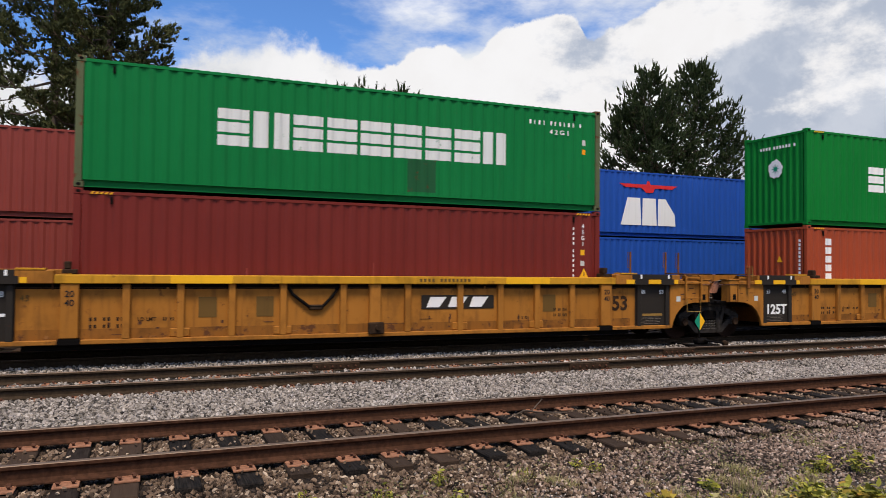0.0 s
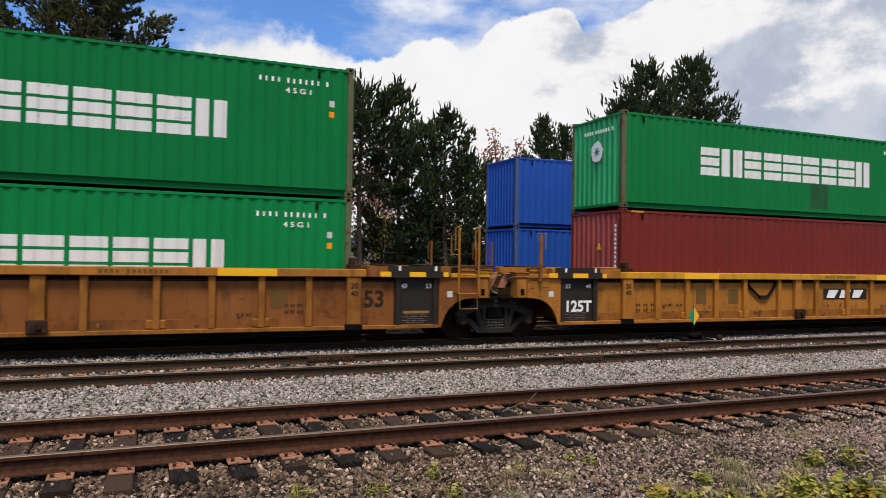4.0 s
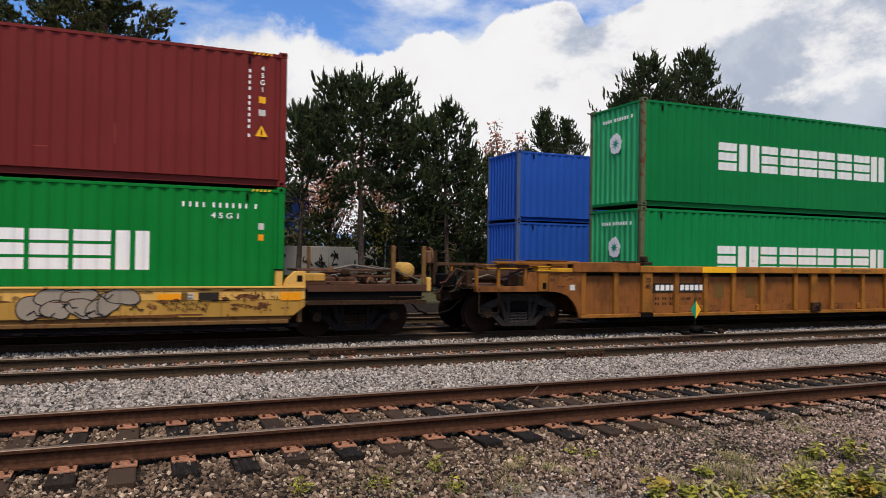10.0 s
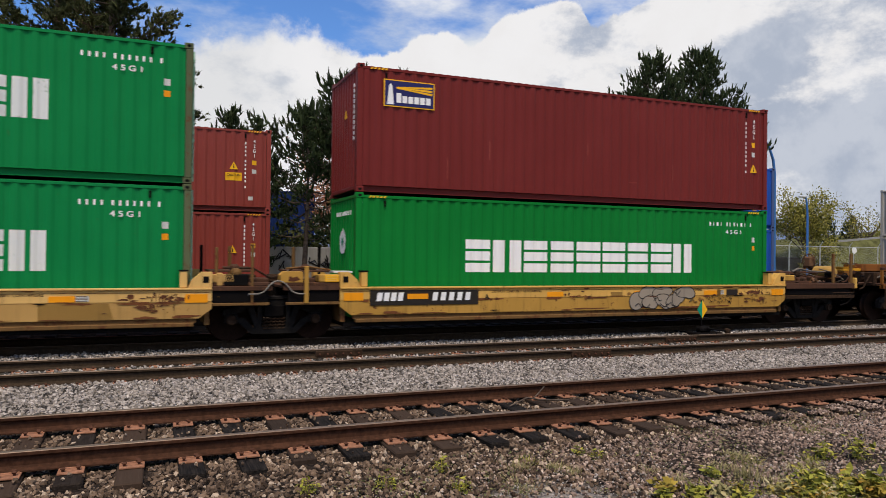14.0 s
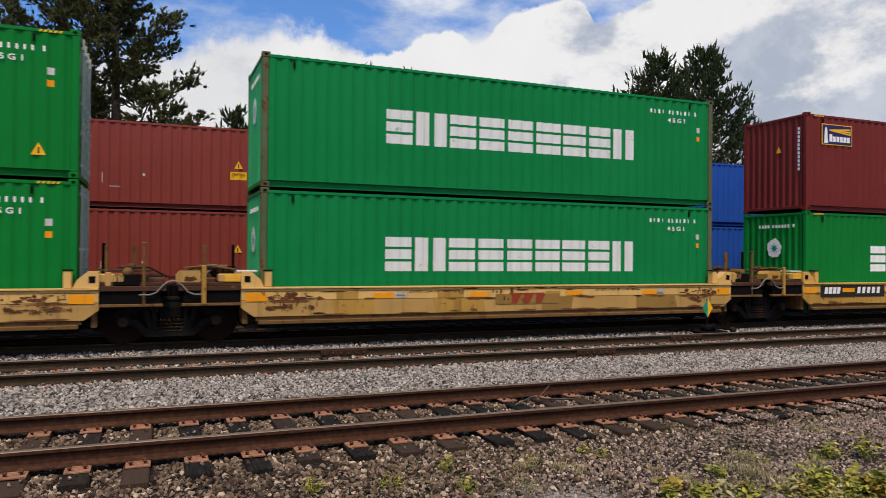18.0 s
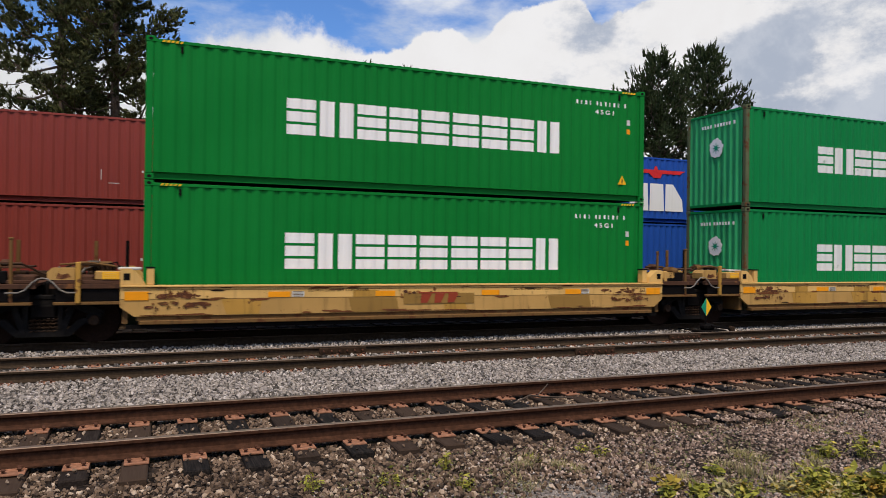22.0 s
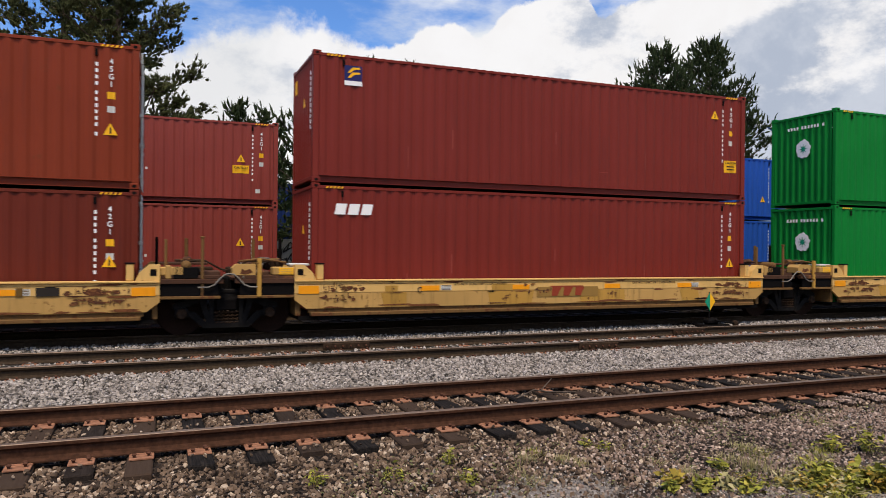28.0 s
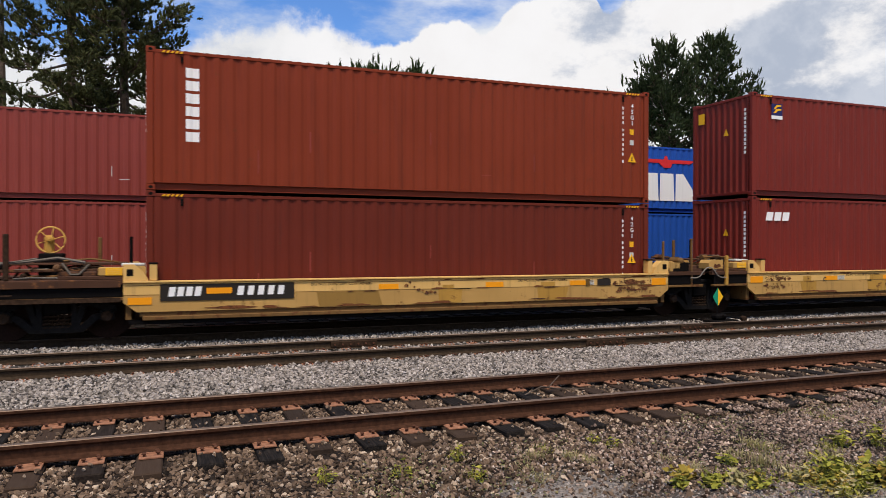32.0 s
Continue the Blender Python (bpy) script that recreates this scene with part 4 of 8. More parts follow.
        part("end_sill", Shape().box(q * 9.0, q * 9.72, -1.40, 1.40, 0.98, 1.05, 0.01), SOOT_AND_SHADE, wagon)
        part("spine", Shape().box(q * 7.05, q * 9.7, -0.42, 0.42, 0.82, 1.38, 0.02), GRIME, wagon)
        for e in (() if free else (9.0, 8.5) if q < 0 else (9.15,)):
            part("far_stanchion", Shape().box(q * e - 0.025, q * e + 0.025, 1.55, 1.60, 1.2, 2.45, 0.012).tube([(q * e, 1.58, 1.95), (q * e - 0.09, 1.58, 1.95), (q * e - 0.09, 1.58, 2.44), (q * e, 1.58, 2.44)], 0.011, 6), WALL_BROWN, wagon)
        part("hose_run", Shape().tube([(q * 8.2, -1.25, 1.55), (q * 9.0, -1.2, 1.60), (q * 9.5, -1.0, 1.56), (q * 9.8, -0.8, 1.42)], 0.022, 7), SOOT_AND_SHADE, wagon)
        for k, (a, b2, y) in enumerate(((9.08, 9.56, -1.38), (6.5, 7.0, -1.45))):
            part("side_walkway", Shape().box(q * a, q * b2, y - 0.12, y + 0.2, 1.765, 1.80, 0.006), YELLOW if k and not dark else GRIME, wagon)
        # dark lettered panels near each end
        if not (free and q < 0):
            x0, x1 = (7.05, 8.12) if q > 0 else (-8.12, -7.0)
            p = part("black_panel", Shape().box(x0, x1, -1.425, -1.402, 0.41, 1.50, 0.004), BLACK, wagon)
            for e in (x0 + 0.02, x1 - 0.14):
                part("panel_rib", Shape().box(e, e + 0.12, -1.50, -1.42, 0.42, 1.50, 0.01), BLACK, p)
            part("deck_edge_block", Shape().box(x0 - 0.2, x1 - 0.0, -1.575, -1.56, 1.645, 1.768), BLACK, p)
            for e in (x0 - 0.12, x1 - 0.36):
                part("deck_edge_block", Shape().box(e, e + 0.42, -1.573, -1.56, 1.50, 1.645), BLACK, p)
            part("yellow_block", Shape().box(x0 + 0.32, x1 - 0.34, -1.572, -1.56, 1.52, 1.63), YELLOW_MARK, p)
            part("yellow_block", Shape().box(x0 - 0.38, x0 - 0.13, -1.572, -1.56, 1.52, 1.63), YELLOW_MARK, p)
            part("yellow_block", Shape().box(x1 + 0.08, x1 + 0.20, -1.572, -1.56, 1.52, 1.63), YELLOW_MARK, p)
            for e in (-0.46, 0.42):
                part("white_tick", Shape().box((x0 + x1) / 2 + e - 0.025, (x0 + x1) / 2 + e + 0.025, -1.583, -1.575, 1.655, 1.76), WHITE, p)
            if q > 0:
                words("size_mark", "48", 0.15, WHITE, p, (x0 + x1) / 2 - 0.3, -1.43, 1.30)
                words("size_mark", "53", 0.15, WHITE, p, (x0 + x1) / 2 + 0.3, -1.43, 1.30)
                part("tan_line", Shape().box(x0 + 0.22, x1 - 0.22, -1.434, -1.426, 0.68, 0.74), TAN_MARK, p)
            else:
                words("size_mark", "53", 0.15, WHITE, p, (x0 + x1) / 2 - 0.3, -1.43, 1.30)
                words("size_mark", "48", 0.15, WHITE, p, (x0 + x1) / 2 + 0.3, -1.43, 1.30)
                words("load_mark", "125T", 0.38, WHITE, p, (x0 + x1) / 2, -1.43, 0.79, True, 1.0, 0.002, 0.03)
            s = Shape()
            for k in range(5):
                for e in range(3):
                    w = (0.30, 0.38, 0.22, 0.34, 0.26)[k]
                    s.box((x0 + x1) / 2 - w + e * w * 0.62, (x0 + x1) / 2 - w + e * w * 0.62 + w * 0.5, -1.434, -1.426, 0.64 - k * 0.042, 0.653 - k * 0.042)
            tagged(part("small_print", s, HOSE, p), kind="stuff")
    words("length_mark", "53", 0.50, GRIME, wagon, 6.58, -1.406, 1.0, True, 1.0, 0.002, 0.03)
    # small print, worn patches and a drain pipe on the wall
    words("length_mark", "45", 0.16, BROWN_MARK, wagon, -6.85, -1.406, 1.22)
    words("load_limit_mark", "LD LMT", 0.10, GRIME, wagon, -4.72, -1.405, 0.80)
    for x, z, w, rows in ((-5.75, 0.78, 0.72, 2), (-4.42, 0.765, 0.40, 1), (3.6, 0.66, 0.3, 1), (4.6, 0.85, 0.4, 2)):
        s = Shape()
        for k in range(rows):
            for i in range(9):
                if i not in (2, 5):
                    s.box(x + i * w / 9, x + i * w / 9 + w / 16, -1.405, -1.40, z - k * 0.14, z - k * 0.14 + 0.07)
        tagged(part("wall_print", s, GRIME, wagon), kind="stuff")
    for x, z in ((-3.75, 1.02), (-2.6, 1.02), (4.3, 1.03)):
        part("worn_patch", Shape().box(x, x + 0.36, -1.404, -1.40, z - 0.2, z + 0.22), BROWN_MARK, wagon)
    rnd = random.Random(40 + int(dark) + 2 * int(free_left))
    for k in range(34):
        x, z = rnd.uniform(-6.9, 6.7), rnd.choice([0.45, 0.5, 0.61, 0.7, 1.38])
        w, h = rnd.choice([(0.03, 0.10), (0.05, 0.05), (0.18, 0.02), (0.3, 0.015), (0.02, 0.16)])
        part("rust_run", Shape().box(x, x + w * rnd.uniform(0.6, 1.4), -1.4065, -1.4045, z, z + h * rnd.uniform(0.6, 1.4)), SPIKE if k % 3 else RUSTY, wagon)
    for q in (-1, 1):
        for k in range(8):
            x, z = q * rnd.uniform(8.3, 9.2), rnd.uniform(1.05, 1.42)
            part("rust_run", Shape().box(x, x + rnd.uniform(0.03, 0.22), -1.503, -1.4985, z, z + rnd.uniform(0.01, 0.04)), SPIKE, wagon)
    if not dark:
        part("drain_pipe", Shape().tube([(-1.95, -1.43, 1.45), (-1.85, -1.45, 1.28), (-1.5, -1.46, 1.02), (-1.2, -1.46, 1.02), (-0.95, -1.45, 1.28), (-0.85, -1.43, 1.45)], 0.035, 8), SOOT_AND_SHADE, wagon)
        part("drain_box", Shape().box(-1.5, -1.2, -1.49, -1.40, 0.95, 1.06, 0.02), GRIME, wagon)
        lp = part("logo_panel", Shape().box(1.1, 2.95, -1.412, -1.402, 0.93, 1.25), BLACK, wagon)
        for k in range(3):
            x = 1.22 + k * 0.54
            part("logo_bar", Shape().prism([(x, 0.97), (x + 0.32, 0.97), (x + 0.50, 1.21), (x + 0.1, 1.21)], -1.42, -1.413), WHITE, lp)
    if numbered:
        np_ = part("number_panel", Shape().box(-5.85, -3.95, -1.414, -1.402, 0.98, 1.22), BLACK, wagon)
        s = Shape()
        for k in range(11):
            if k != 4:
                s.box(-5.75 + k * 0.165, -5.75 + k * 0.165 + 0.12, -1.421, -1.415, 1.03, 1.18)
        tagged(part("number_marking", s, WHITE, np_), kind="stuff")
    part("jack_block", Shape().box(-0.2, 0.16, -1.60, -1.50, 0.40, 0.66, 0.02).lathe([(0.06, -0.14), (0.06, 0.0)], (0.0, -1.52, 0.55), 12), GRIME, wagon)
    s = Shape()
    for k in range(12):
        s.box(1.0 + k * 0.1 + (0.1 if k > 3 else 0), 1.06 + k * 0.1 + (0.1 if k > 3 else 0), -1.566, -1.558, 1.56, 1.63)
    tagged(part("chord_print", s, BROWN_MARK, wagon), kind="stuff")
    for x in (-4.3, 3.2):
        part("yellow_chord_patch", Shape().box(x, x + 1.2, -1.566, -1.558, 1.515, 1.67), YELLOW_MARK, wagon)
    for q in (-1, 1):
        part("container_guide", Shape().box(q * 6.1 - 0.13, q * 6.1 + 0.13, -1.56, -1.24, 1.70, 1.78, 0.01).box(q * 6.1 - 0.10, q * 6.1 + 0.02, -1.52, -1.30, 1.78, 1.93, 0.02), GRIME, wagon)
    if not free_right:
        step_ladder(wagon, 8.57, 9.08, 1.12, 2.66 if tall else 1.72, -1.60, OCHRE, 2, tall)
        part("step", Shape().tube([(8.60, -1.6, 1.12), (8.60, -1.6, 0.78), (9.05, -1.6, 0.78), (9.05, -1.6, 1.12)], 0.013, 6), TAN_MARK, wagon)
        if not free_left:
            part("stanchion", Shape().box(-8.80, -8.71, -1.63, -1.57, 1.40, post_top, 0.012), WALL_BROWN, wagon)
            part("hand_hoop", Shape().tube([(-8.74, -1.6, post_top - 0.34), (-8.62, -1.6, post_top - 0.34), (-8.62, -1.6, post_top + 0.04), (-8.84, -1.6, post_top + 0.04), (-8.84, -1.6, post_top - 0.14)], 0.012, 6), TAN_MARK, wagon)
        part("drawbar", Shape().box(9.6, 9.92, -0.3, 0.3, 0.80, 1.12, 0.05), SOOT_AND_SHADE, wagon)
        part("service_hose", Shape().tube([(9.1, -1.1, 1.62), (9.45, -1.0, 1.56), (9.76, -0.9, 1.53), (10.05, -1.0, 1.56), (10.4, -1.1, 1.62)], 0.028, 8), HOSE, wagon)
        part("service_hose", Shape().tube([(9.05, -1.05, 1.50), (9.45, -1.15, 1.28), (9.76, -1.1, 1.18), (10.05, -1.15, 1.30), (10.42, -1.05, 1.50)], 0.03, 8), SOOT_AND_SHADE, wagon)
        # folded rubber-and-steel bridge flaps between the two wagons
        for k, (x, lean, w, h, y, m) in enumerate(((9.50, 0.16, 0.15, 0.30, -1.12, FLAP), (9.70, -0.10, 0.17, 0.36, -1.02, WALL_BROWN), (9.88, 0.13, 0.12, 0.28, -1.14, FLAP), (9.98, -0.05, 0.14, 0.34, -0.98, WALL_BROWN))):
            part("bridge_flap", Shape().prism([(x, 1.26), (x + w, 1.26), (x + w + lean, 1.26 + h), (x + w * 0.3 + lean, 1.30 + h)], y - 0.03, y + 0.14), m, wagon)
        part("bridge_plate", Shape().box(9.05, 10.45, 0.3, 1.2, 1.70, 1.75, 0.01), RUST_STEEL, wagon)
        part("pipe_loop", Shape().tube([(9.45, -1.3, 1.16), (9.52, -1.32, 1.25), (9.60, -1.3, 1.16), (9.72, -1.3, 1.13)], 0.022, 7), PALE_HOSE, wagon)
        part("hose_coupling", Shape().box(9.66, 9.86, -1.18, -1.02, 1.12, 1.22, 0.03), GRIME, wagon)
        part("articulation_bearing", Shape().box(9.42, 9.98, -0.85, 0.85, 1.05, 1.22, 0.04), SOOT_AND_SHADE, wagon)
    if free_left:
        end_platform(wagon, -11.05, -9.6, OCHRE_DARK)
        coupler(wagon, -11.05, -1)
        part("draft_housing", Shape().box(-11.36, -11.05, -0.34, 0.34, 1.05, 1.42, 0.04), SOOT_AND_SHADE, wagon)
        for k, (y, z, drop, m) in enumerate(((-1.15, 1.46, 0.42, GRIME), (-0.8, 1.38, 0.55, SOOT_AND_SHADE), (-0.55, 1.52, 0.30, RUST_STEEL), (-0.2, 1.44, 0.48, GRIME))):
            part("end_hose", Shape().tube([(-11.0, y, z), (-11.16, y - 0.02, z + 0.03), (-11.32, y, z - drop * 0.5), (-11.42, y + 0.05, z - drop), (-11.56, y + 0.08, z - drop * 1.1)], 0.026, 7), m, wagon)
        part("uncoupling_lever", Shape().tube([(-11.10, -1.45, 1.16), (-11.20, -1.2, 1.20), (-11.24, -0.5, 1.12), (-11.30, -0.1, 1.06)], 0.018, 6), RUST_STEEL, wagon)
        part("end_bracket", Shape().box(-11.20, -11.05, -1.30, -0.95, 1.10, 1.52, 0.02), GRIME, wagon)
        part("brake_column", Shape().box(-11.16, -11.05, 0.95, 1.15, 1.1, 2.0, 0.01), GRIME, wagon)
        hand_wheel(wagon, -11.24, 1.05, 1.84, RUST_PALE, 0.24)
    if bogie_left:
        bogie(wagon, -9.70 if free_left else -9.9, CAST)
    if bogie_right:
        bogie(wagon, 9.76, CAST)


def hand_wheel(wagon, x, y, z, mat, r=0.29):
    """A spoked brake wheel that faces along the train, with its gear housing."""
    ring = [(x, y + r * math.cos(a), z + r * math.sin(a)) for a in [i * math.pi / 12 for i in range(25)]]
    w = part("brake_wheel", Shape().tube(ring, 0.02, 7), mat, wagon)
    for k in range(5):
        a = k * 2 * math.pi / 5 + 0.3
        part("spoke", Shape().tube([(x, y, z), (x, y + r * math.cos(a), z + r * math.sin(a))], 0.014, 6), mat, w)
    part("gear_housing", Shape().box(x - 0.09, x + 0.09, y - 0.14, y + 0.14, z - 0.2, z + 0.16, 0.04), mat, wagon)


def end_platform(wagon, x0, x1, mat):
    """Open frame beyond the arch plate: uprights, cross bars, a deck and pipework."""
    for y in (-1.42, 1.42):
        for x in (x0 + 0.04, x0 + 0.62, x1 - 0.1):
            part("platform_post", Shape().box(x - 0.035, x + 0.035, y - 0.04, y + 0.04, 1.12, 1.62, 0.006), mat, wagon)
        part("platform_rail", Shape().box(x0, x1, y - 0.05, y + 0.05, 1.60, 1.68, 0.01), RUST_STEEL, wagon)
        part("platform_sill", Shape().box(x0, x1 + 0.1, y - 0.07, y + 0.05, 1.02, 1.14, 0.01), mat, wagon)
    part("platform_deck", Shape().box(x0, x1, -1.36, 1.36, 1.10, 1.15), RUST_STEEL, wagon)
    part("platform_walkway", Shape().box(x0 + 0.5, x1 + 1.2, -1.55, -1.2, 1.70, 1.75, 0.006), OCHRE_DARK, wagon)
    part("air_reservoir", Shape().tube([(x0 + 0.2, -0.5, 1.36), (x1 - 0.1, -0.5, 1.36)], 0.16, 14), GRIME, wagon)
    part("pipe_run", Shape().tube([(x0 + 0.1, -1.05, 1.3), (x0 + 0.5, -1.1, 1.42), (x0 + 0.9, -1.15, 1.30), (x1 + 0.1, -1.1, 1.5), (x1 + 0.5, -1.1, 1.55)], 0.025, 7), HOSE, wagon)
    part("valve_box", Shape().box(x1 - 0.45, x1 - 0.15, -1.2, -0.9, 1.15, 1.42, 0.03), RUST_STEEL, wagon)
    part("corner_step", Shape().tube([(x0 + 0.08, -1.5, 1.10), (x0 + 0.08, -1.5, 0.52), (x0 + 0.60, -1.5, 0.52), (x0 + 0.60, -1.5, 1.10)], 0.016, 6), GRIME, wagon)


def blot(rnd, x, z, rx, rz, y):
    """A thin stain with a ragged outline on the near wall."""
    n = 11
    a = [(k + rnd.uniform(-0.25, 0.25)) * 2 * math.pi / n for k in range(n)]
    r = [rnd.uniform(0.55, 1.15) for k in range(n)]
    z0 = 0.56 if z < 0.885 else 0.89
    return Shape().prism([(x + rx * q * math.cos(e), min(1.12, max(z0, z + rz * q * math.sin(e)))) for e, q in zip(a, r)], y - 0.0003, y)


def deck_clutter(wagon, rnd, x0, x1, z, n):
    """Brake rods, pipes, valve bodies and loose strapping on an end deck."""
    mats = (HOSE, GRIME, RUST_STEEL, RUST_PALE, CREAM_LOW, SOOT_AND_SHADE)
    for k in range(n):
        x, y = rnd.uniform(x0, x1), rnd.uniform(-1.25, -0.2)
        dx, dy, up = rnd.uniform(-0.5, 0.5), rnd.uniform(-0.35, 0.35), rnd.uniform(0.02, 0.16)
        pts = [(x - dx, y - dy, z + 0.02), (x - dx * 0.4, y - dy * 0.3, z + up), (x + dx * 0.5, y + dy * 0.4, z + up * 0.9), (x + dx, y + dy, z + 0.03)]
        pts = [(min(max(p[0], x0), x1), p[1], p[2]) for p in pts]
        part("pipe_run", Shape().tube(pts, rnd.choice([0.014, 0.02, 0.028]), 6), mats[k % 6], wagon)
    for k in range(n // 2):
        x, y, r = rnd.uniform(x0 + 0.1, x1 - 0.1), rnd.uniform(-1.2, -0.4), rnd.uniform(0.05, 0.10)
        body = Shape().lathe([(r * 0.5, -0.10), (r, -0.08), (r, 0.06), (r * 0.6, 0.10)], (x, y, z + r + 0.02), 10)
        body.box(x - r * 1.5, x + r * 1.5, y - 0.03, y + 0.03, z, z + r * 0.9, 0.01)
        part("valve_body", body, mats[(k * 2 + 1) % 6], wagon)


def low_well(wagon, free_left, free_right, seed, panel, bogie_left, bogie_right, cream, cream_mid):
    """A shallow well wagon with smooth cream side walls, worn and patched."""
    rnd, stain = random.Random(seed), random.Random(seed + 90)
    for side in (-1, 1):
        w = part("side_wall", Shape().box(-6.5, 6.5, side * 1.50, side * 1.44, 0.885, 1.13, 0.010), cream, wagon)
        # lower wall, then flange and web, each darker than the wall above
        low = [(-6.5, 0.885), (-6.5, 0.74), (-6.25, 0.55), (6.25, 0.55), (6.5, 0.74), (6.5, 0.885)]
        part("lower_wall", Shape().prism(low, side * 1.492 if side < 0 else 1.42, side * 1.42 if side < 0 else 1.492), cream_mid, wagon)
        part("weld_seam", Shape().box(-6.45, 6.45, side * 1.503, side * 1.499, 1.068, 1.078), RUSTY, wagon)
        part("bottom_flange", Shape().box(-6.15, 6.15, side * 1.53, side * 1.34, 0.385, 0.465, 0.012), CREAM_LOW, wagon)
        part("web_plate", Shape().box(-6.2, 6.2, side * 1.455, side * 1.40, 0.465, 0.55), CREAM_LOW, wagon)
        part("lower_skirt", Shape().box(-6.0, 6.0, side * 1.46, side * 1.40, 0.30, 0.40), SOOT_AND_SHADE, wagon)
        part("top_lip", Shape().box(-6.5, 6.5, side * 1.54, side * 1.30, 1.13, 1.165, 0.006), cream, wagon)
        for q in (-1, 1):
            a = [(q * 5.98 + q * 0.06, 1.17), (q * 6.5, 1.17), (q * 6.5, 1.49), (q * 6.30, 1.49), (q * 6.12, 1.33)]
            b = part("guide_bracket", Shape().prism(a if q > 0 else a[::-1], side * 1.50, side * 1.26), cream, wagon)
            # no opening is cut: a near-black plate paints the hole's shade
            part("bracket_hole", Shape().box(q * 6.32, q * 6.44, side * 1.506, side * 1.49, 1.27, 1.40), SOOT_AND_SHADE, b)
            p = part("guide_post", Shape().box(q * 5.88, q * 6.02, side * 1.48, side * 1.28, 1.17, 1.50, 0.01), cream, wagon)
            part("post_cap", Shape().box(q * 5.86, q * 6.04, side * 1.49, side * 1.27, 1.50, 1.53, 0.006), SOOT_AND_SHADE, p)
    # marks on the near wall
    for x in (-6.42, -3.66, -1.32, 1.28, 3.55, 5.98):
        if not (panel and -6.0 < x < -3.0):
            e = abs(x) > 5
            part("orange_patch", Shape().box(x, x + (0.44 if e else 0.46), -1.506, -1.50, (0.70 if free_left and x < -6 else 0.87) if e else 0.905, (0.84 if free_left and x < -6 else 1.04) if e else 1.02), ORANGE_MARK, wagon)
    for x in (-2.15, 2.8):
        words("load_notice", "DO NOT LOAD 20FT CONTAINERS", 0.085, GRIME, wagon, x, -1.502, 1.045)
    for x in (-3.16, 3.98):
        if not (panel and x < -3):
            p = part("data_stencil", Shape().box(x, x + 0.26, -1.505, -1.50, 0.91, 1.03), STENCIL, wagon)
            s = Shape()
            for k in range(4):
                s.box(x + 0.02, x + 0.24, -1.508, -1.505, 0.92 + k * 0.03, 0.932 + k * 0.03)
            tagged(part("stencil_print", s, BROWN_MARK, p), kind="stuff")
    # repainted squares and rust that bleeds along the wall
    x = -2.7 if panel else -4.6
    while x < 4.6:
        w = rnd.uniform(0.5, 1.5)
        kind = rnd.choice([TAN_MARK, CREAM_MID, CREAM_MID])
        part("touch_up_patch", Shape().prism([(x + rnd.uniform(0, 0.12), 0.562), (x + w, 0.562), (x + w + rnd.uniform(-0.1, 0.1), 0.875), (x, 0.875)], -1.497, -1.491), kind, wagon)
        if rnd.random() < 0.4:
            part("touch_up_patch", Shape().box(x + 0.1, x + 0.1 + w * 0.5, -1.504, -1.50, 0.895, rnd.uniform(0.97, 1.05)), rnd.choice([TAN_MARK, CREAM_MID]), wagon)
        x += w + rnd.uniform(1.0, 2.4)
    for k in range(9):
        x, z, w = rnd.uniform(-2.9 if panel else -5.5, 5.2), rnd.choice([0.875, 0.878, 0.60, 1.06]), rnd.uniform(0.15, 0.6)
        part("scrape", blot(rnd, x, z, w * 0.5, rnd.uniform(0.008, 0.02), -1.5095), SPIKE if k % 3 else SOOT_AND_SHADE, wagon)
    for q in (-1, 1):
        if panel and q < 0:
            continue
        for k in range(stain.randint(14, 30)):
            x, z = q * (5.35 + stain.gauss(0, 0.27)), stain.choice([0.98, 0.94, 0.78, 0.74]) + stain.gauss(0, 0.02)
            part("rust_scab", blot(stain, x, z, stain.uniform(0.03, 0.15), stain.uniform(0.015, 0.055), -1.5042 - k * 0.00005), OLD_RUST, wagon)
        for k in range(52):
            x, z = q * (5.5 + rnd.gauss(0, 0.26)), rnd.choice([0.97, 0.76]) + rnd.gauss(0, 0.045)
            w, e = rnd.choice([(0.012, 0.05), (0.03, 0.012), (0.05, 0.01), (0.016, 0.02), (0.01, 0.07)])
            part("rust_run", blot(rnd, x, z, w * rnd.uniform(0.7, 1.5), e * rnd.uniform(0.7, 1.4), -1.5058 - k * 0.00006), (SPIKE, RUST_BLEED, SPIKE, BROWN_MARK)[k % 4], wagon)
    for k in range(22):
        x, z = rnd.uniform(-6.1, 6.1), rnd.choice([0.568, 0.575, 0.60, 0.865])
        part("rust_bleed", blot(rnd, x, z, rnd.uniform(0.12, 0.55), rnd.uniform(0.012, 0.035), -1.4992 - k * 0.00002), RUST_BLEED, wagon)
    for k in range(10):
        x = rnd.uniform(-2.9 if panel else -6.2, 6.2)
        part("rust_bleed", blot(rnd, x, rnd.choice([1.10, 1.115, 0.90]), rnd.uniform(0.06, 0.3), rnd.uniform(0.01, 0.03), -1.5056 - k * 0.0001), RUST_BLEED, wagon)
    if rnd.random() < 0.9:
        x = rnd.uniform(-1.0, -0.2)
        for k in range(9):
            part("rust_run", blot(rnd, x + k * 0.1, rnd.uniform(0.8, 1.05), rnd.uniform(0.02, 0.07), rnd.uniform(0.02, 0.07), -1.5087 - k * 0.0001), SPIKE if k % 2 else RUSTY, wagon)
    if not panel:
        part("name_patch", Shape().box(-0.66, 1.08, -1.5055, -1.50, 0.72, 0.96), TAN_MARK, wagon)
        for k in range(3):
            x0 = -0.25 + k * 0.33
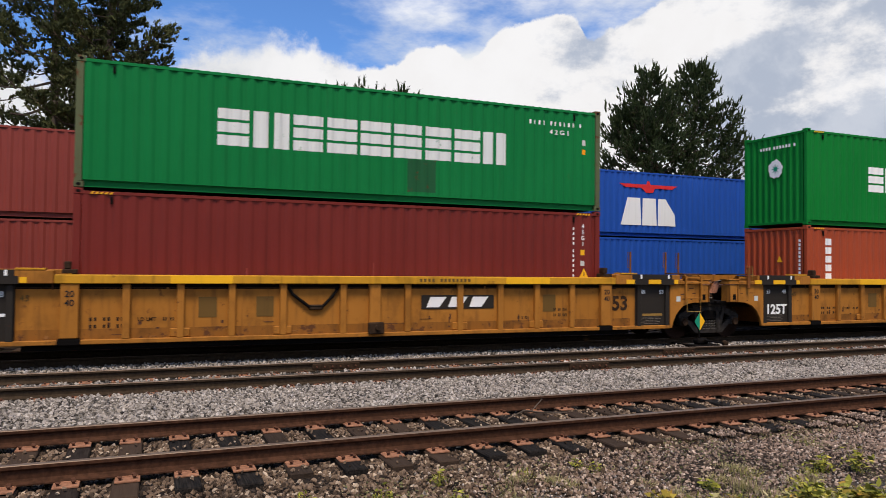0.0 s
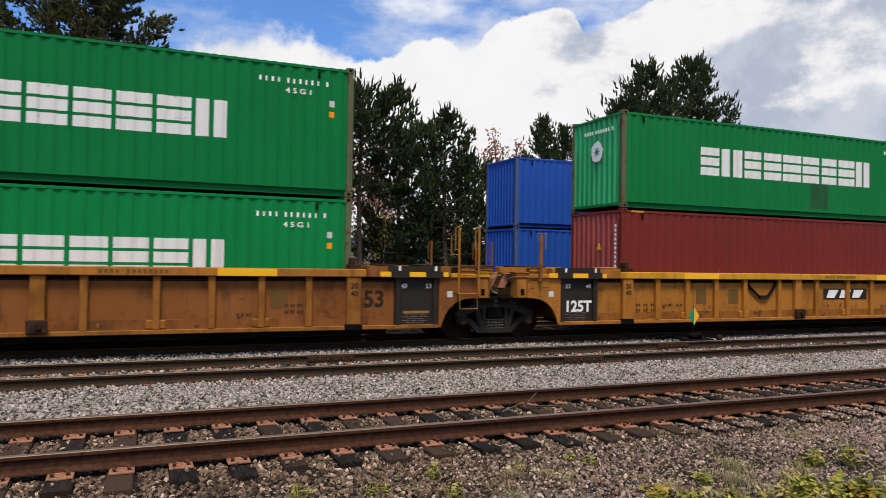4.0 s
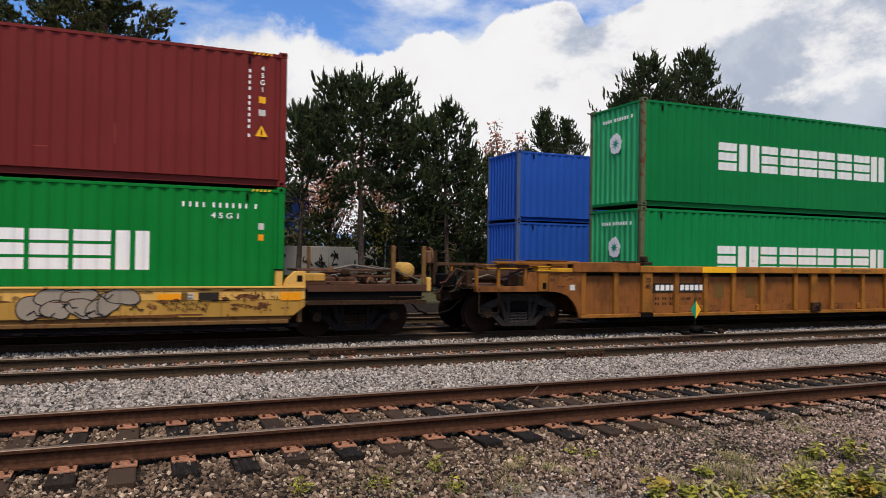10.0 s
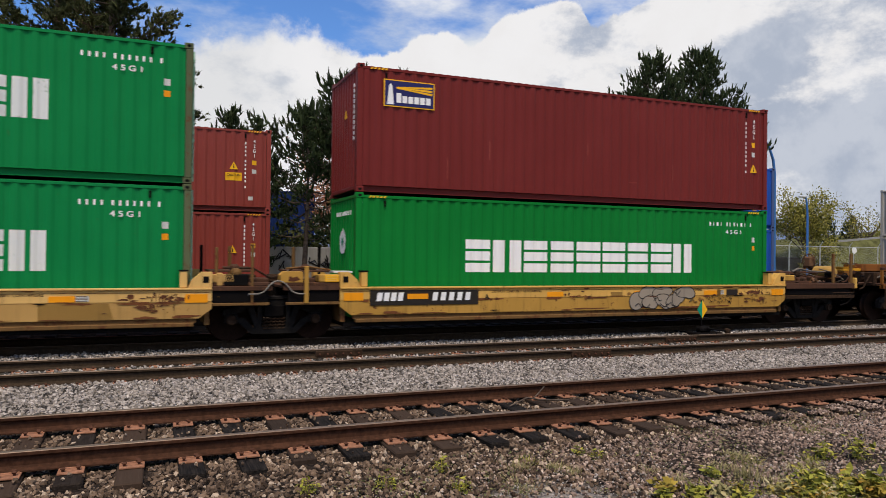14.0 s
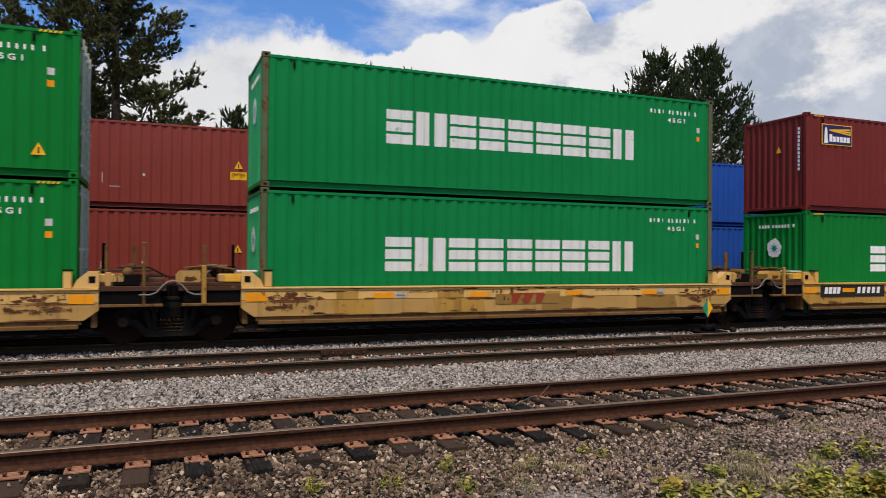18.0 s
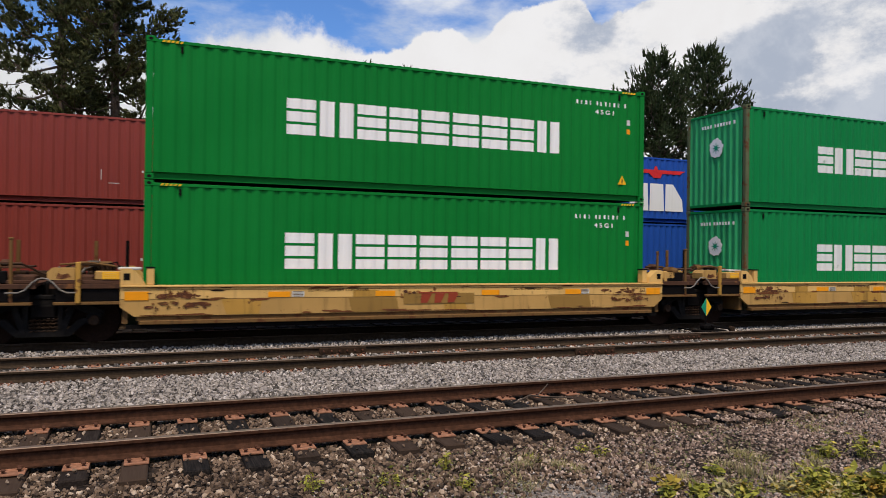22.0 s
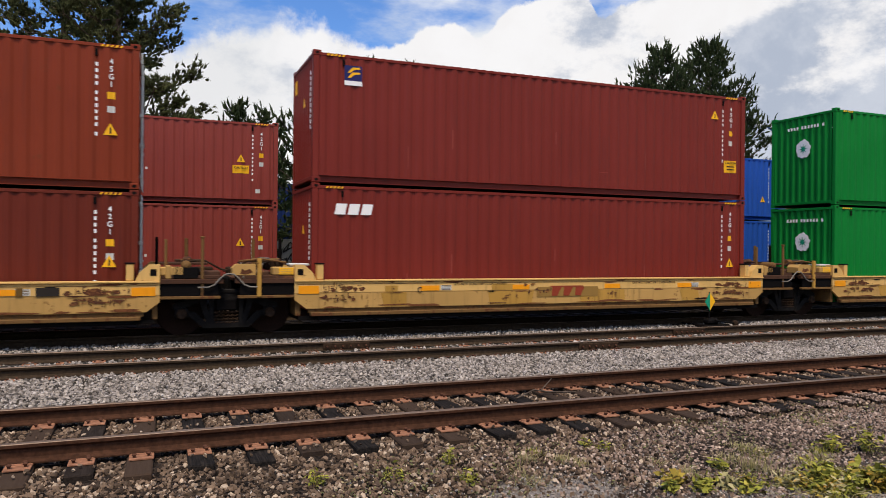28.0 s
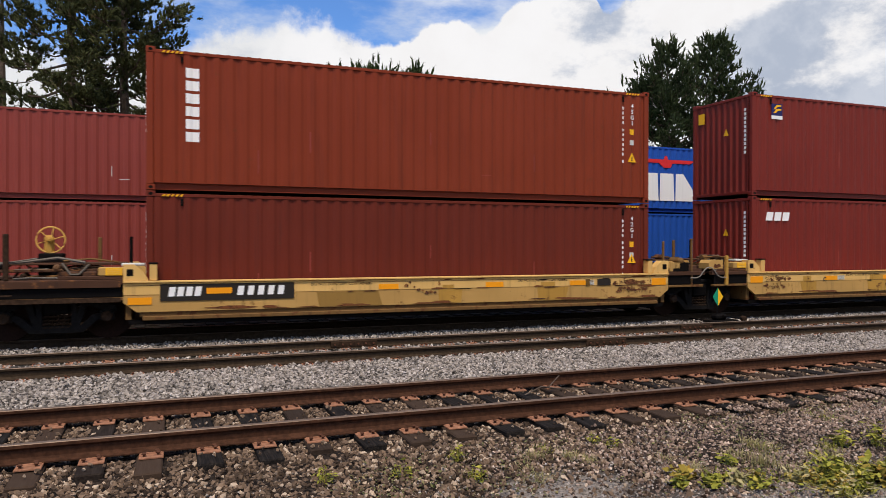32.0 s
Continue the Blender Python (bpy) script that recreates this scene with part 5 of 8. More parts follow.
            part("name_bar", Shape().prism([(x0, 0.74), (x0 + 0.16, 0.74), (x0 + 0.27, 0.95), (x0 + 0.02, 0.95)], -1.512, -1.507), RUST_MARK, wagon)
        part("name_bar", Shape().box(-0.30, 0.65, -1.512, -1.507, 0.955, 0.985), RUST_MARK, wagon)
    else:
        part("dark_block", Shape().box(4.33, 4.73, -1.512, -1.508, 0.89, 1.05), BLACK, wagon)
        part("dark_block", Shape().box(4.0, 4.12, -1.512, -1.508, 0.89, 1.05), BROWN_MARK, wagon)
    if panel:
        p = part("number_panel", Shape().box(-5.83, -3.18, -1.508, -1.50, 0.755, 1.095), BLACK, wagon)
        part("panel_stripe", Shape().box(-4.95, -4.45, -1.514, -1.508, 0.89, 1.01), ORANGE_MARK, p)
        s = Shape()
        for a in [-5.68 + k * 0.165 for k in range(4)] + [-4.35 + k * 0.205 for k in range(5)]:
            s.prism([(a, 0.85), (a + 0.12, 0.85), (a + 0.15, 1.04), (a + 0.03, 1.04)], -1.514, -1.508)
        tagged(part("number_marking", s, WHITE, p), kind="stuff")
    part("well_floor", Shape().box(-6.4, 6.4, -1.40, 1.40, 0.30, 0.38), SOOT_AND_SHADE, wagon)
    for q, free in ((-1, free_left), (1, free_right)):
        far = 9.30 if free else 7.72
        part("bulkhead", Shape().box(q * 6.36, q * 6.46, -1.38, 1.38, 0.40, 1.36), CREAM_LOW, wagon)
        part("spine", Shape().box(q * 6.46, q * far, -0.38, 0.38, 0.72, 1.16, 0.02), SOOT_AND_SHADE, wagon)
        for y in (-1.42, 1.42):
            part("end_sill", Shape().box(q * 6.5, q * far, y - 0.06, y + 0.06, 1.10, 1.20, 0.01), RUST_STEEL, wagon)
            part("end_step_rail", Shape().box(q * 6.5, q * (far - 0.06), y - 0.05, y + 0.05, 0.79, 0.85, 0.01), CREAM_LOW, wagon)
            part("end_sill_web", Shape().box(q * 6.5, q * (far - 0.1), y - 0.02, y + 0.02, 0.86, 1.10), SOOT_AND_SHADE, wagon)
        part("end_deck", Shape().box(q * 6.46, q * far, -1.35, 1.35, 1.14, 1.19), RUST_STEEL, wagon)
        for a, b in ((6.98, 7.25), (7.3, 7.68)):
            part("equipment_box", Shape().box(q * a, q * b, -1.22, -0.80, 1.19, 1.36, 0.03), RUST_STEEL, wagon)
            part("equipment_box", Shape().box(q * a, q * b, 0.75, 1.30, 1.19, 1.38, 0.03), GRIME, wagon)
        deck_clutter(wagon, rnd, *sorted((q * 6.6, q * (far - 0.15))), 1.20, 12 if free else 5)
        if free:
            deck_clutter(wagon, rnd, *sorted((q * 6.9, q * 8.9)), 1.36, 9)
        part("walkway", Shape().box(q * 6.5, q * (far - 0.25), -0.62, 0.62, 1.47, 1.51, 0.006), RUST_STEEL, wagon)
        if q > 0 and not free:
            post = part("stanchion", Shape().box(7.275, 7.335, -1.46, -1.40, 0.84, 2.06, 0.015), CREAM_LOW, wagon)
            part("post_cap", Shape().box(7.26, 7.35, -1.47, -1.39, 2.03, 2.07, 0.012), CREAM_LOW, post)
            part("side_box", Shape().box(6.60, 6.71, -1.44, -1.2, 1.20, 1.47, 0.015), cream_mid, wagon)
            part("stanchion", Shape().box(6.58, 6.64, -1.18, -1.12, 1.2, 2.0, 0.012), CREAM_LOW, wagon)
            part("air_reservoir", Shape().lathe([(0.03, -0.24), (0.09, -0.2), (0.10, -0.16), (0.10, 0.2), (0.04, 0.24)], (7.0, -1.2, 1.47), 14), CREAM_LOW, wagon)
            part("dark_box", Shape().box(6.74, 7.24, -1.43, -1.30, 1.20, 1.44, 0.02), SOOT_AND_SHADE, wagon)
        part("stanchion", Shape().box(q * 6.44 - 0.035, q * 6.44 + 0.035, 0.86, 0.92, 1.2, 2.07, 0.01), SOOT_AND_SHADE, wagon)
        part("stanchion", Shape().box(q * 7.08 - 0.04, q * 7.08 + 0.04, 0.86, 0.92, 1.2, 2.05, 0.01), CREAM_LOW, wagon)
        part("deck_girder", Shape().box(q * 6.5, q * 7.66, -1.42, -1.34, 1.20, 1.27, 0.01), RUST_STEEL, wagon)
        b = part("equipment_box", Shape().box(q * 6.45, q * 6.95, -1.43, -1.05, 1.27, 1.44, 0.02), cream_mid, wagon)
        if q < 0:
            st = part("data_sticker", Shape().box(-6.82, -6.52, -1.436, -1.43, 1.285, 1.425), YELLOW_MARK, b, "yellow data sticker")
            for e in range(3):
                part("sticker_line", Shape().box(-6.79, -6.55, -1.439, -1.436, 1.305 + e * 0.04, 1.317 + e * 0.04), CREAM_B, st)
            part("pale_board", Shape().box(-6.55, -6.12, -1.1, -0.7, 1.46, 1.51, 0.01), STENCIL, wagon)
            part("pipe_brace", Shape().tube([(-7.6, -1.2, 1.52), (-7.45, -1.22, 1.30), (-7.3, -1.22, 1.30), (-7.12, -1.2, 1.50)], 0.022, 7), HOSE, wagon)
            part("pipe_run", Shape().tube([(-7.6, -1.0, 1.56), (-7.1, -0.95, 1.60), (-6.6, -1.0, 1.53)], 0.02, 7), CREAM_LOW, wagon)
            if not panel:
                # brake valve with its dome and pipes
                v = part("brake_valve", Shape().box(-7.05, -6.62, -0.75, -0.35, 1.36, 1.58, 0.05), GRIME, wagon)
                part("valve_tank", Shape().tube([(-7.28, -0.55, 1.52), (-7.25, -0.55, 1.52), (-6.72, -0.55, 1.52), (-6.69, -0.55, 1.52)], 0.10, 14), CREAM_LOW, v)
                for e in range(4):
                    x0 = -7.1 + e * 0.13
                    part("valve_pipe", Shape().tube([(x0, -0.8, 1.36), (x0 - 0.03, -0.86, 1.48 + 0.03 * e), (x0 + 0.12, -0.86, 1.55 + 0.02 * e), (x0 + 0.2, -0.7, 1.46)], 0.016, 6), (HOSE, GRIME, RUST_STEEL, SOOT_AND_SHADE)[e], v)
                part("valve_plate", Shape().box(-7.12, -6.92, -0.86, -0.6, 1.60, 1.63, 0.006), HOSE, v)
        if not free:
            if q < 0:
                part("connector_post", Shape().box(-7.28, -7.19, -1.52, -1.44, 0.82, 1.62, 0.015), CREAM_MID, wagon)
                part("side_box", Shape().prism([(-7.77, 1.27), (-7.30, 1.27), (-7.30, 1.50), (-7.69, 1.50), (-7.77, 1.42)], -1.42, -1.02), cream_mid, wagon)
                part("rust_scab", Shape().prism([(-7.62, 1.30), (-7.50, 1.285), (-7.36, 1.33), (-7.42, 1.40), (-7.52, 1.37), (-7.58, 1.41)], -1.424, -1.4205), OLD_RUST, wagon)
            part("hose_loop", Shape().tube([(q * 7.22, -1.5, 1.03), (q * 7.42, -1.5, 1.03), (q * 7.54, -1.5, 1.08), (q * 7.66, -1.5, 1.22), (q * 7.75, -1.5, 1.29), (q * 7.85, -1.5, 1.31)], 0.016, 7), PALE_HOSE, wagon)
            part("hose_loop", Shape().tube([(q * 6.9, -0.9, 1.55), (q * 7.4, -0.8, 1.56), (q * 7.72, -0.7, 1.38), (q * 7.9, -0.7, 1.34)], 0.022, 7), GRIME, wagon)
            part("articulation", Shape().box(q * 7.70, q * 7.84, -0.28, 0.28, 0.70, 1.2, 0.04), SOOT_AND_SHADE, wagon)
            part("valve_gear", Shape().box(q * 6.95, q * 7.15, -0.5, -0.25, 1.51, 1.64, 0.05).tube([(q * 6.8, -0.4, 1.56), (q * 7.35, -0.45, 1.56)], 0.03, 8), RUST_STEEL, wagon)
        else:
            coupler(wagon, q * 9.30, q)
            tank = part("air_tank", Shape().lathe([(0.06, -0.34), (0.15, -0.31), (0.20, -0.22), (0.20, 0.30), (0.12, 0.36)], (q * 9.0, -0.72, 1.50), 18), DULL_YELLOW, wagon)
            part("tank_cradle", Shape().box(q * 8.74, q * 9.24, -0.92, -0.52, 1.26, 1.36, 0.02), GRIME, tank)
            if q < 0:
                # brake wheel that faces the side, on its gear column
                x, y, z, r = -7.95, 0.05, 1.98, 0.27
                ring = [(x + r * math.cos(a), y, z + r * math.sin(a)) for a in [i * math.pi / 12 for i in range(25)]]
                wh = part("brake_wheel", Shape().tube(ring, 0.018, 7), CREAM, wagon)
                for k in range(6):
                    a = k * math.pi / 3 + 0.3
                    part("spoke", Shape().tube([(x, y, z), (x + r * math.cos(a), y, z + r * math.sin(a))], 0.013, 6), CREAM, wh)
                part("gear_housing", Shape().box(x - 0.13, x + 0.06, y - 0.02, y + 0.16, z - 0.30, z + 0.10, 0.05).lathe([(0.03, -0.09), (0.07, -0.05), (0.07, 0.0)], (x, y, z), 12), CREAM_MID, wagon)
                part("brake_column", Shape().box(x - 0.22, x + 0.26, y - 0.12, y + 0.2, 1.19, 1.70, 0.02).box(x - 0.3, x + 0.34, y - 0.16, y + 0.22, 1.50, 1.60, 0.02), SOOT_AND_SHADE, wagon)
            part("cut_lever", Shape().tube([(q * 8.0, -1.35, 1.62), (q * 8.6, -1.3, 1.52), (q * 9.2, -1.2, 1.30), (q * 9.35, -0.5, 1.1)], 0.016, 6), HOSE, wagon)
            part("fallen_strap", Shape().tube([(q * 7.2, -1.1, 1.53), (q * 7.7, -0.9, 1.62), (q * 8.3, -0.8, 1.54), (q * 8.7, -1.0, 1.52)], 0.03, 6), HOSE, wagon)
            for x in (8.51, 9.25):
                part("stanchion", Shape().box(q * x - 0.05, q * x + 0.05, -1.44, -1.38, 1.2, 2.08, 0.015), CREAM_LOW if q > 0 else GRIME, wagon)
            part("deck_edge", Shape().box(q * 6.55, q * 9.3, -1.50, -1.482, 1.05, 1.17), RUST_STEEL, wagon)
            part("lower_edge", Shape().box(q * 6.55, q * 9.3, -1.49, -1.472, 0.76, 0.85), GRIME, wagon)
            part("walkway_rail", Shape().box(q * 6.7, q * 9.35, -1.0, -0.94, 1.34, 1.40, 0.01), RUST_STEEL, wagon)
            part("corner_step", Shape().box(q * 9.30, q * 9.40, -1.52, -1.36, 1.04, 1.36, 0.02), CREAM, wagon)
            part("hand_rail", Shape().tube([(q * 8.4, -1.5, 0.92), (q * 9.25, -1.5, 0.92)], 0.016, 6), GRIME, wagon)
    if bogie_left:
        bogie(wagon, -7.70 if free_left else -7.86, CAST_DARK)
    if bogie_right:
        bogie(wagon, 7.86 if not free_right else 7.72, CAST_DARK)


def spray_tag(wagon, x0, x1, z0, z1):
    """Bulging spray-painted shapes: pale lumps with dark rims."""
    w, n = (x1 - x0) / 7, 26
    lumps = [(0.9, 0.40, 1.0, 0.42, 0.4), (2.0, 0.74, 1.0, 0.30, 1.1), (2.1, 0.30, 0.7, 0.34, 2.0), (3.4, 0.72, 1.0, 0.30, 0.2), (3.6, 0.34, 0.75, 0.36, 2.6), (4.6, 0.30, 0.62, 0.34, 1.4), (5.2, 0.50, 0.6, 0.42, 0.7), (6.1, 0.74, 0.9, 0.32, 1.9)]
    for k, (a, b, rx, rz, ph) in enumerate(lumps):
        cx, cz, rx, rz, y = x0 + a * w, z0 + b * (z1 - z0), rx * w, rz * (z1 - z0), -1.5075 - k * 0.0004
        wob = [1 + 0.16 * math.sin(2 * i * 6.283 / n + ph) + 0.10 * math.sin(3 * i * 6.283 / n + 2 * ph) for i in range(n)]
        ring = lambda g: [(cx + (rx + g) * wob[i] * math.cos(i * 6.283 / n), cz + (rz + g) * wob[i] * math.sin(i * 6.283 / n)) for i in range(n)]
        part("spray_rim", Shape().prism(ring(0.022), y - 0.0002, y), BLACK_MARK, wagon)
        part("spray_fill", Shape().prism(ring(0.0), y - 0.0004, y - 0.0002), SILVER_MARK, wagon)
    for k, (a, b) in enumerate(((0.9, 0.2), (1.6, 0.12), (2.9, 0.45), (3.6, 0.15), (4.4, 0.2), (5.0, 0.75), (6.9, 0.35))):
        cx, cz = x0 + a * w, z0 + b * (z1 - z0)
        q = 1 if k % 2 else -1
        part("spray_stroke", Shape().tube([(cx - 0.12, -1.512, cz + 0.04 * q), (cx, -1.512, cz - 0.04 * q), (cx + 0.05, -1.512, cz - 0.05), (cx + 0.14, -1.512, cz + 0.04 * q)], 0.011, 4), BLACK_MARK, wagon)
    for k in range(13):
        cx, cz = x1 + 0.45 + (k % 7) * 0.13 + (0.1 if k > 6 else 0), 0.80 if k < 7 else 0.69
        q = 0.05 * ((k * 7) % 3 - 1)
        part("spray_stroke", Shape().tube([(cx, -1.509, cz), (cx + 0.03, -1.509, cz + 0.07 + q * 0.5), (cx + 0.07, -1.509, cz + 0.01 + q), (cx + 0.1, -1.509, cz + 0.05)], 0.008, 4), BLACK_MARK, wagon)


def wagon_at(label, x):
    w = thing("well_wagon", label, "railway wagon", pose(x, TRAIN_Y, RAIL_Z), "wagons of the train")
    moving.append((w, x, RAIL_Z))
    return w


# the train, from its front backwards: x of the wagon's middle
RIBBED, LOW = 19.51, 15.67
XA = 4.80
GX = "containers on the train"
FLOOR_R, FLOOR_L = 0.405, 0.415

car = wagon_at("ochre ribbed well wagon with black end panels", XA + RIBBED)
ribbed_well(car, False, False, False, False, True, False, True, 1.98)
car = wagon_at("ochre ribbed well wagon with black logo panel", XA)
ribbed_well(car, False, False, False, False, True, False, False)
car = wagon_at("sooty ochre ribbed well wagon with numbered black panel", XA - RIBBED)
ribbed_well(car, True, False, True, True, True, True, True)
XK = -36.31
LOW_X = [XK - LOW * k for k in range(5)]
for k, x in enumerate(LOW_X):
    car = wagon_at("rusty cream-yellow shallow well wagon, patched and stained" + (", black number panel" if k in (0, 4) else ""), x)
    low_well(car, k == 4, k == 0, 11 + k, k in (0, 4), True, k == 0, CREAM if k == 0 else CREAM_B, CREAM_MID if k == 0 else CREAM_MID_B)
    if k in (0, 3):
        words("unit_letter", "A" if k == 0 else "C", 0.17, BLACK_MARK, car, -2.96 if k == 0 else -3.68, -1.5105, 0.92)
    if k == 0:
        spray_tag(car, 1.15, 3.2, 0.57, 1.12)


def stack(x, floor, lower, upper):
    """Two containers, one on the other; each: label, size, paint, post paint, and a function that marks it."""
    z = floor
    for label, size, p, q, marks in (lower, upper):
        c = container(label, size, p, q, GX, DOOR_GREEN if p in (GREEN, GREEN_MINT, GREEN_DEEP) else DOOR_RED if p is MAROON else None,
                      END_GREEN if p in (GREEN, GREEN_MINT, GREEN_DEEP) else END_RED if p is RED else None)
        marks(c)
        seat_on_train(c, x - 6.096, z)
        z += HEIGHT[size] + 0.018


def big_name(worn=False, warn=None, name_x=2.67):
    def go(c):
        mark_container(c, "block_name", hazard=not worn, worn=worn, warn=warn, name_x=name_x)
        end_badge(c, c["tall"] * 0.62)
        if not worn:
            return
        s = Shape()
        on_side(s, 6.9, 7.6, 0.25, 1.0, 0.002)
        if c["tall"] < 2.7:
            part("scuffed_patch", s, SCUFF, c)
    return go


def upright(caution=False, warn=(11.66, 1.05), logo=None):
    def go(c):
        mark_container(c, "upright_number", caution=caution, warn=warn)
        h = c["tall"]
        if logo == "beacon":
            p = part("logo_plate", Shape().box(0.62, 1.86, SIDE_FACE - 0.012, SIDE_FACE - 0.004, h - 0.92, h - 0.30), YELLOW_MARK, c, "dark logo plate with yellow rays")
            part("plate_field", Shape().box(0.645, 1.835, SIDE_FACE - 0.016, SIDE_FACE - 0.012, h - 0.895, h - 0.325), NAVY_MARK, p)
            part("tower_shape", Shape().prism([(0.70, h - 0.87), (0.86, h - 0.87), (0.82, h - 0.45), (0.78, h - 0.38), (0.74, h - 0.45)], SIDE_FACE - 0.02, SIDE_FACE - 0.0165), WHITE, p)
            for k in range(3):
                part("ray_shape", Shape().prism([(0.92, h - 0.50 + 0.01 * k), (1.80, h - 0.60 + k * 0.075), (1.80, h - 0.55 + k * 0.075), (0.92, h - 0.48 + 0.01 * k)], SIDE_FACE - 0.02, SIDE_FACE - 0.0165), YELLOW_MARK, p)
            for k in range(6):
                part("name_bar", Shape().box(0.92 + k * 0.145, 1.035 + k * 0.145, SIDE_FACE - 0.02, SIDE_FACE - 0.0165, h - 0.82, h - 0.82 + (0.22 if k == 0 else 0.16)), WHITE, p)
        if logo == "blocks":
            for k in range(3):
                x = 0.50 + k * 0.30
                s = Shape().prism([(x, h - 0.44 - 0.24), (x + 0.24, h - 0.44 - 0.24), (x + 0.29, h - 0.44), (x + 0.05, h - 0.44)], SIDE_FACE - 0.008, SIDE_FACE - 0.004)
                part("name_block", s, WHITE, c)
        if logo == "badge":
            p = part("logo_plate", Shape().box(0.70, 1.10, SIDE_FACE - 0.008, SIDE_FACE - 0.004, h - 0.72, h - 0.28), NAVY_MARK, c)
            part("plate_foot", Shape().box(0.70, 1.10, SIDE_FACE - 0.012, SIDE_FACE - 0.0085, h - 0.72, h - 0.62), WHITE, p)
            for k in range(2):
                z = h - 0.52 + k * 0.11
                part("sweep_shape", Shape().prism([(0.77, z - 0.03), (0.84, z - 0.03), (0.92, z + 0.04), (1.05, z + 0.06), (1.05, z + 0.10), (0.88, z + 0.09)], SIDE_FACE - 0.012, SIDE_FACE - 0.0085), YELLOW_MARK, p)
        if logo == "column":
            for k in range(6):
                z = h - 0.38 - k * 0.262
                s = Shape()
                on_side(s, 0.76, 1.02, z - 0.20, z)
                part("name_block", s, WHITE, c)
        for x, z, w, e in ((3.3, 0.9, 0.03, 0.45), (6.1, 1.2, 0.02, 0.3), (8.8, 0.7, 0.035, 0.4), (7.4, 0.55, 0.25, 0.02), (2.2, 0.4, 0.02, 0.5)):
            s = Shape()
            on_side(s, x, x + w, z, z + e, 0.002)
            part("scratch", s, DULL_RED, c)
        end = Shape().prism([(-0.1, 0.0), (0.1, 0.0), (0.0, 0.2)], -0.006, 0.0)
        part("end_warning_triangle", end, YELLOW_MARK, c, "", pose(0.010, -0.2, h * 0.62, 0, 0, -90))
        s = Shape()
        for k in range(11):
            s.box(-0.002, 0.008, -0.98, -0.91, h - 0.5 - k * 0.12, h - 0.42 - k * 0.12)
        tagged(part("end_number_marking", s, WHITE, c), kind="stuff")
        if caution:
            part("end_plate", Shape().box(-0.002, 0.010, 0.70, 0.95, h - 0.62, h - 0.3), YELLOW_MARK, c)
    return go


G_LABEL = "green corrugated container with white bars of lettering"
stack(XA + RIBBED, FLOOR_R, ("orange-red corrugated container, lower of two", "high", ORANGE_BRIGHT, ORANGE_BRIGHT, upright(logo="column")),
      (G_LABEL + ", upper of two", "high", GREEN_CLEAN, GREEN_CLEAN, big_name()))
stack(XA, FLOOR_R + 0.10, ("dark red corrugated container, lower of two", "high", RED, RED, upright(warn=(11.7, 1.2))),
      (G_LABEL + ", scuffed, upper of two", "low", GREEN, GREEN_POST, big_name(True)))
stack(XA - RIBBED, FLOOR_R, (G_LABEL + ", lower of two", "high", GREEN_MINT, GREEN_POST, big_name(True)),
      (G_LABEL + ", flaking, upper of two", "high", GREEN_DEEP, GREEN_POST, big_name(True)))
stack(LOW_X[0], FLOOR_L, (G_LABEL + ", lower of two", "high", GREEN_CLEAN, GREEN_CLEAN, big_name(name_x=2.71)),
      ("maroon corrugated container with a dark logo plate", "high", MAROON, MAROON, upright(logo="beacon")))
stack(LOW_X[1], FLOOR_L, (G_LABEL + ", flaking, lower of two", "high", GREEN_MINT, GREEN_POST, big_name(True, None, 2.78)),
      (G_LABEL + ", flaking, upper of two", "high", GREEN_MINT, GREEN_POST, big_name(True, None, 2.78)))
stack(LOW_X[2], FLOOR_L, (G_LABEL + ", clean, lower of two", "high", GREEN_CLEAN, GREEN_CLEAN, big_name(name_x=2.82)),
      (G_LABEL + ", clean, upper of two", "high", GREEN_CLEAN, GREEN_CLEAN, big_name(warn=(11.5, 0.42), name_x=2.82)))
stack(LOW_X[3], FLOOR_L, ("dark red corrugated container with slanted white blocks", "high", RED_WARM, RED_WARM, upright(logo="blocks")),
      ("dark red corrugated container with a small badge", "high", RED_WARM, RED_WARM, upright(caution=True, warn=(11.1, 2.2), logo="badge")))
stack(LOW_X[4], FLOOR_L, ("red-brown corrugated container, lower of two", "low", RED_DARK, RED_DARK, upright()),
      ("orange-red corrugated container with a column of white bars", "high", ORANGE_RED, ORANGE_RED, upright(logo="column")))

# ---- ground, tracks ----
NEAR_Y, MID_Y, BACK_Y = 7.95, 12.95, 24.42
PROFILE_Y = [-60, 3.0, 5.0, 6.2, 6.8, 9.2, 9.8, 11.4, 14.4, 15.4, 16.0, 18.4, 23.0, 30.0, 60.0, 3000.0]
PROFILE_Z = [-0.22, -0.22, -0.19, -0.11, -0.06, -0.06, -0.04, -0.085, -0.09, -0.13, -0.14, -0.20, -0.19, 0.0, 0.2, 0.2]


def ground_z(x, y):
    """Height of the track bed."""
    return np.interp(y, PROFILE_Y, PROFILE_Z)


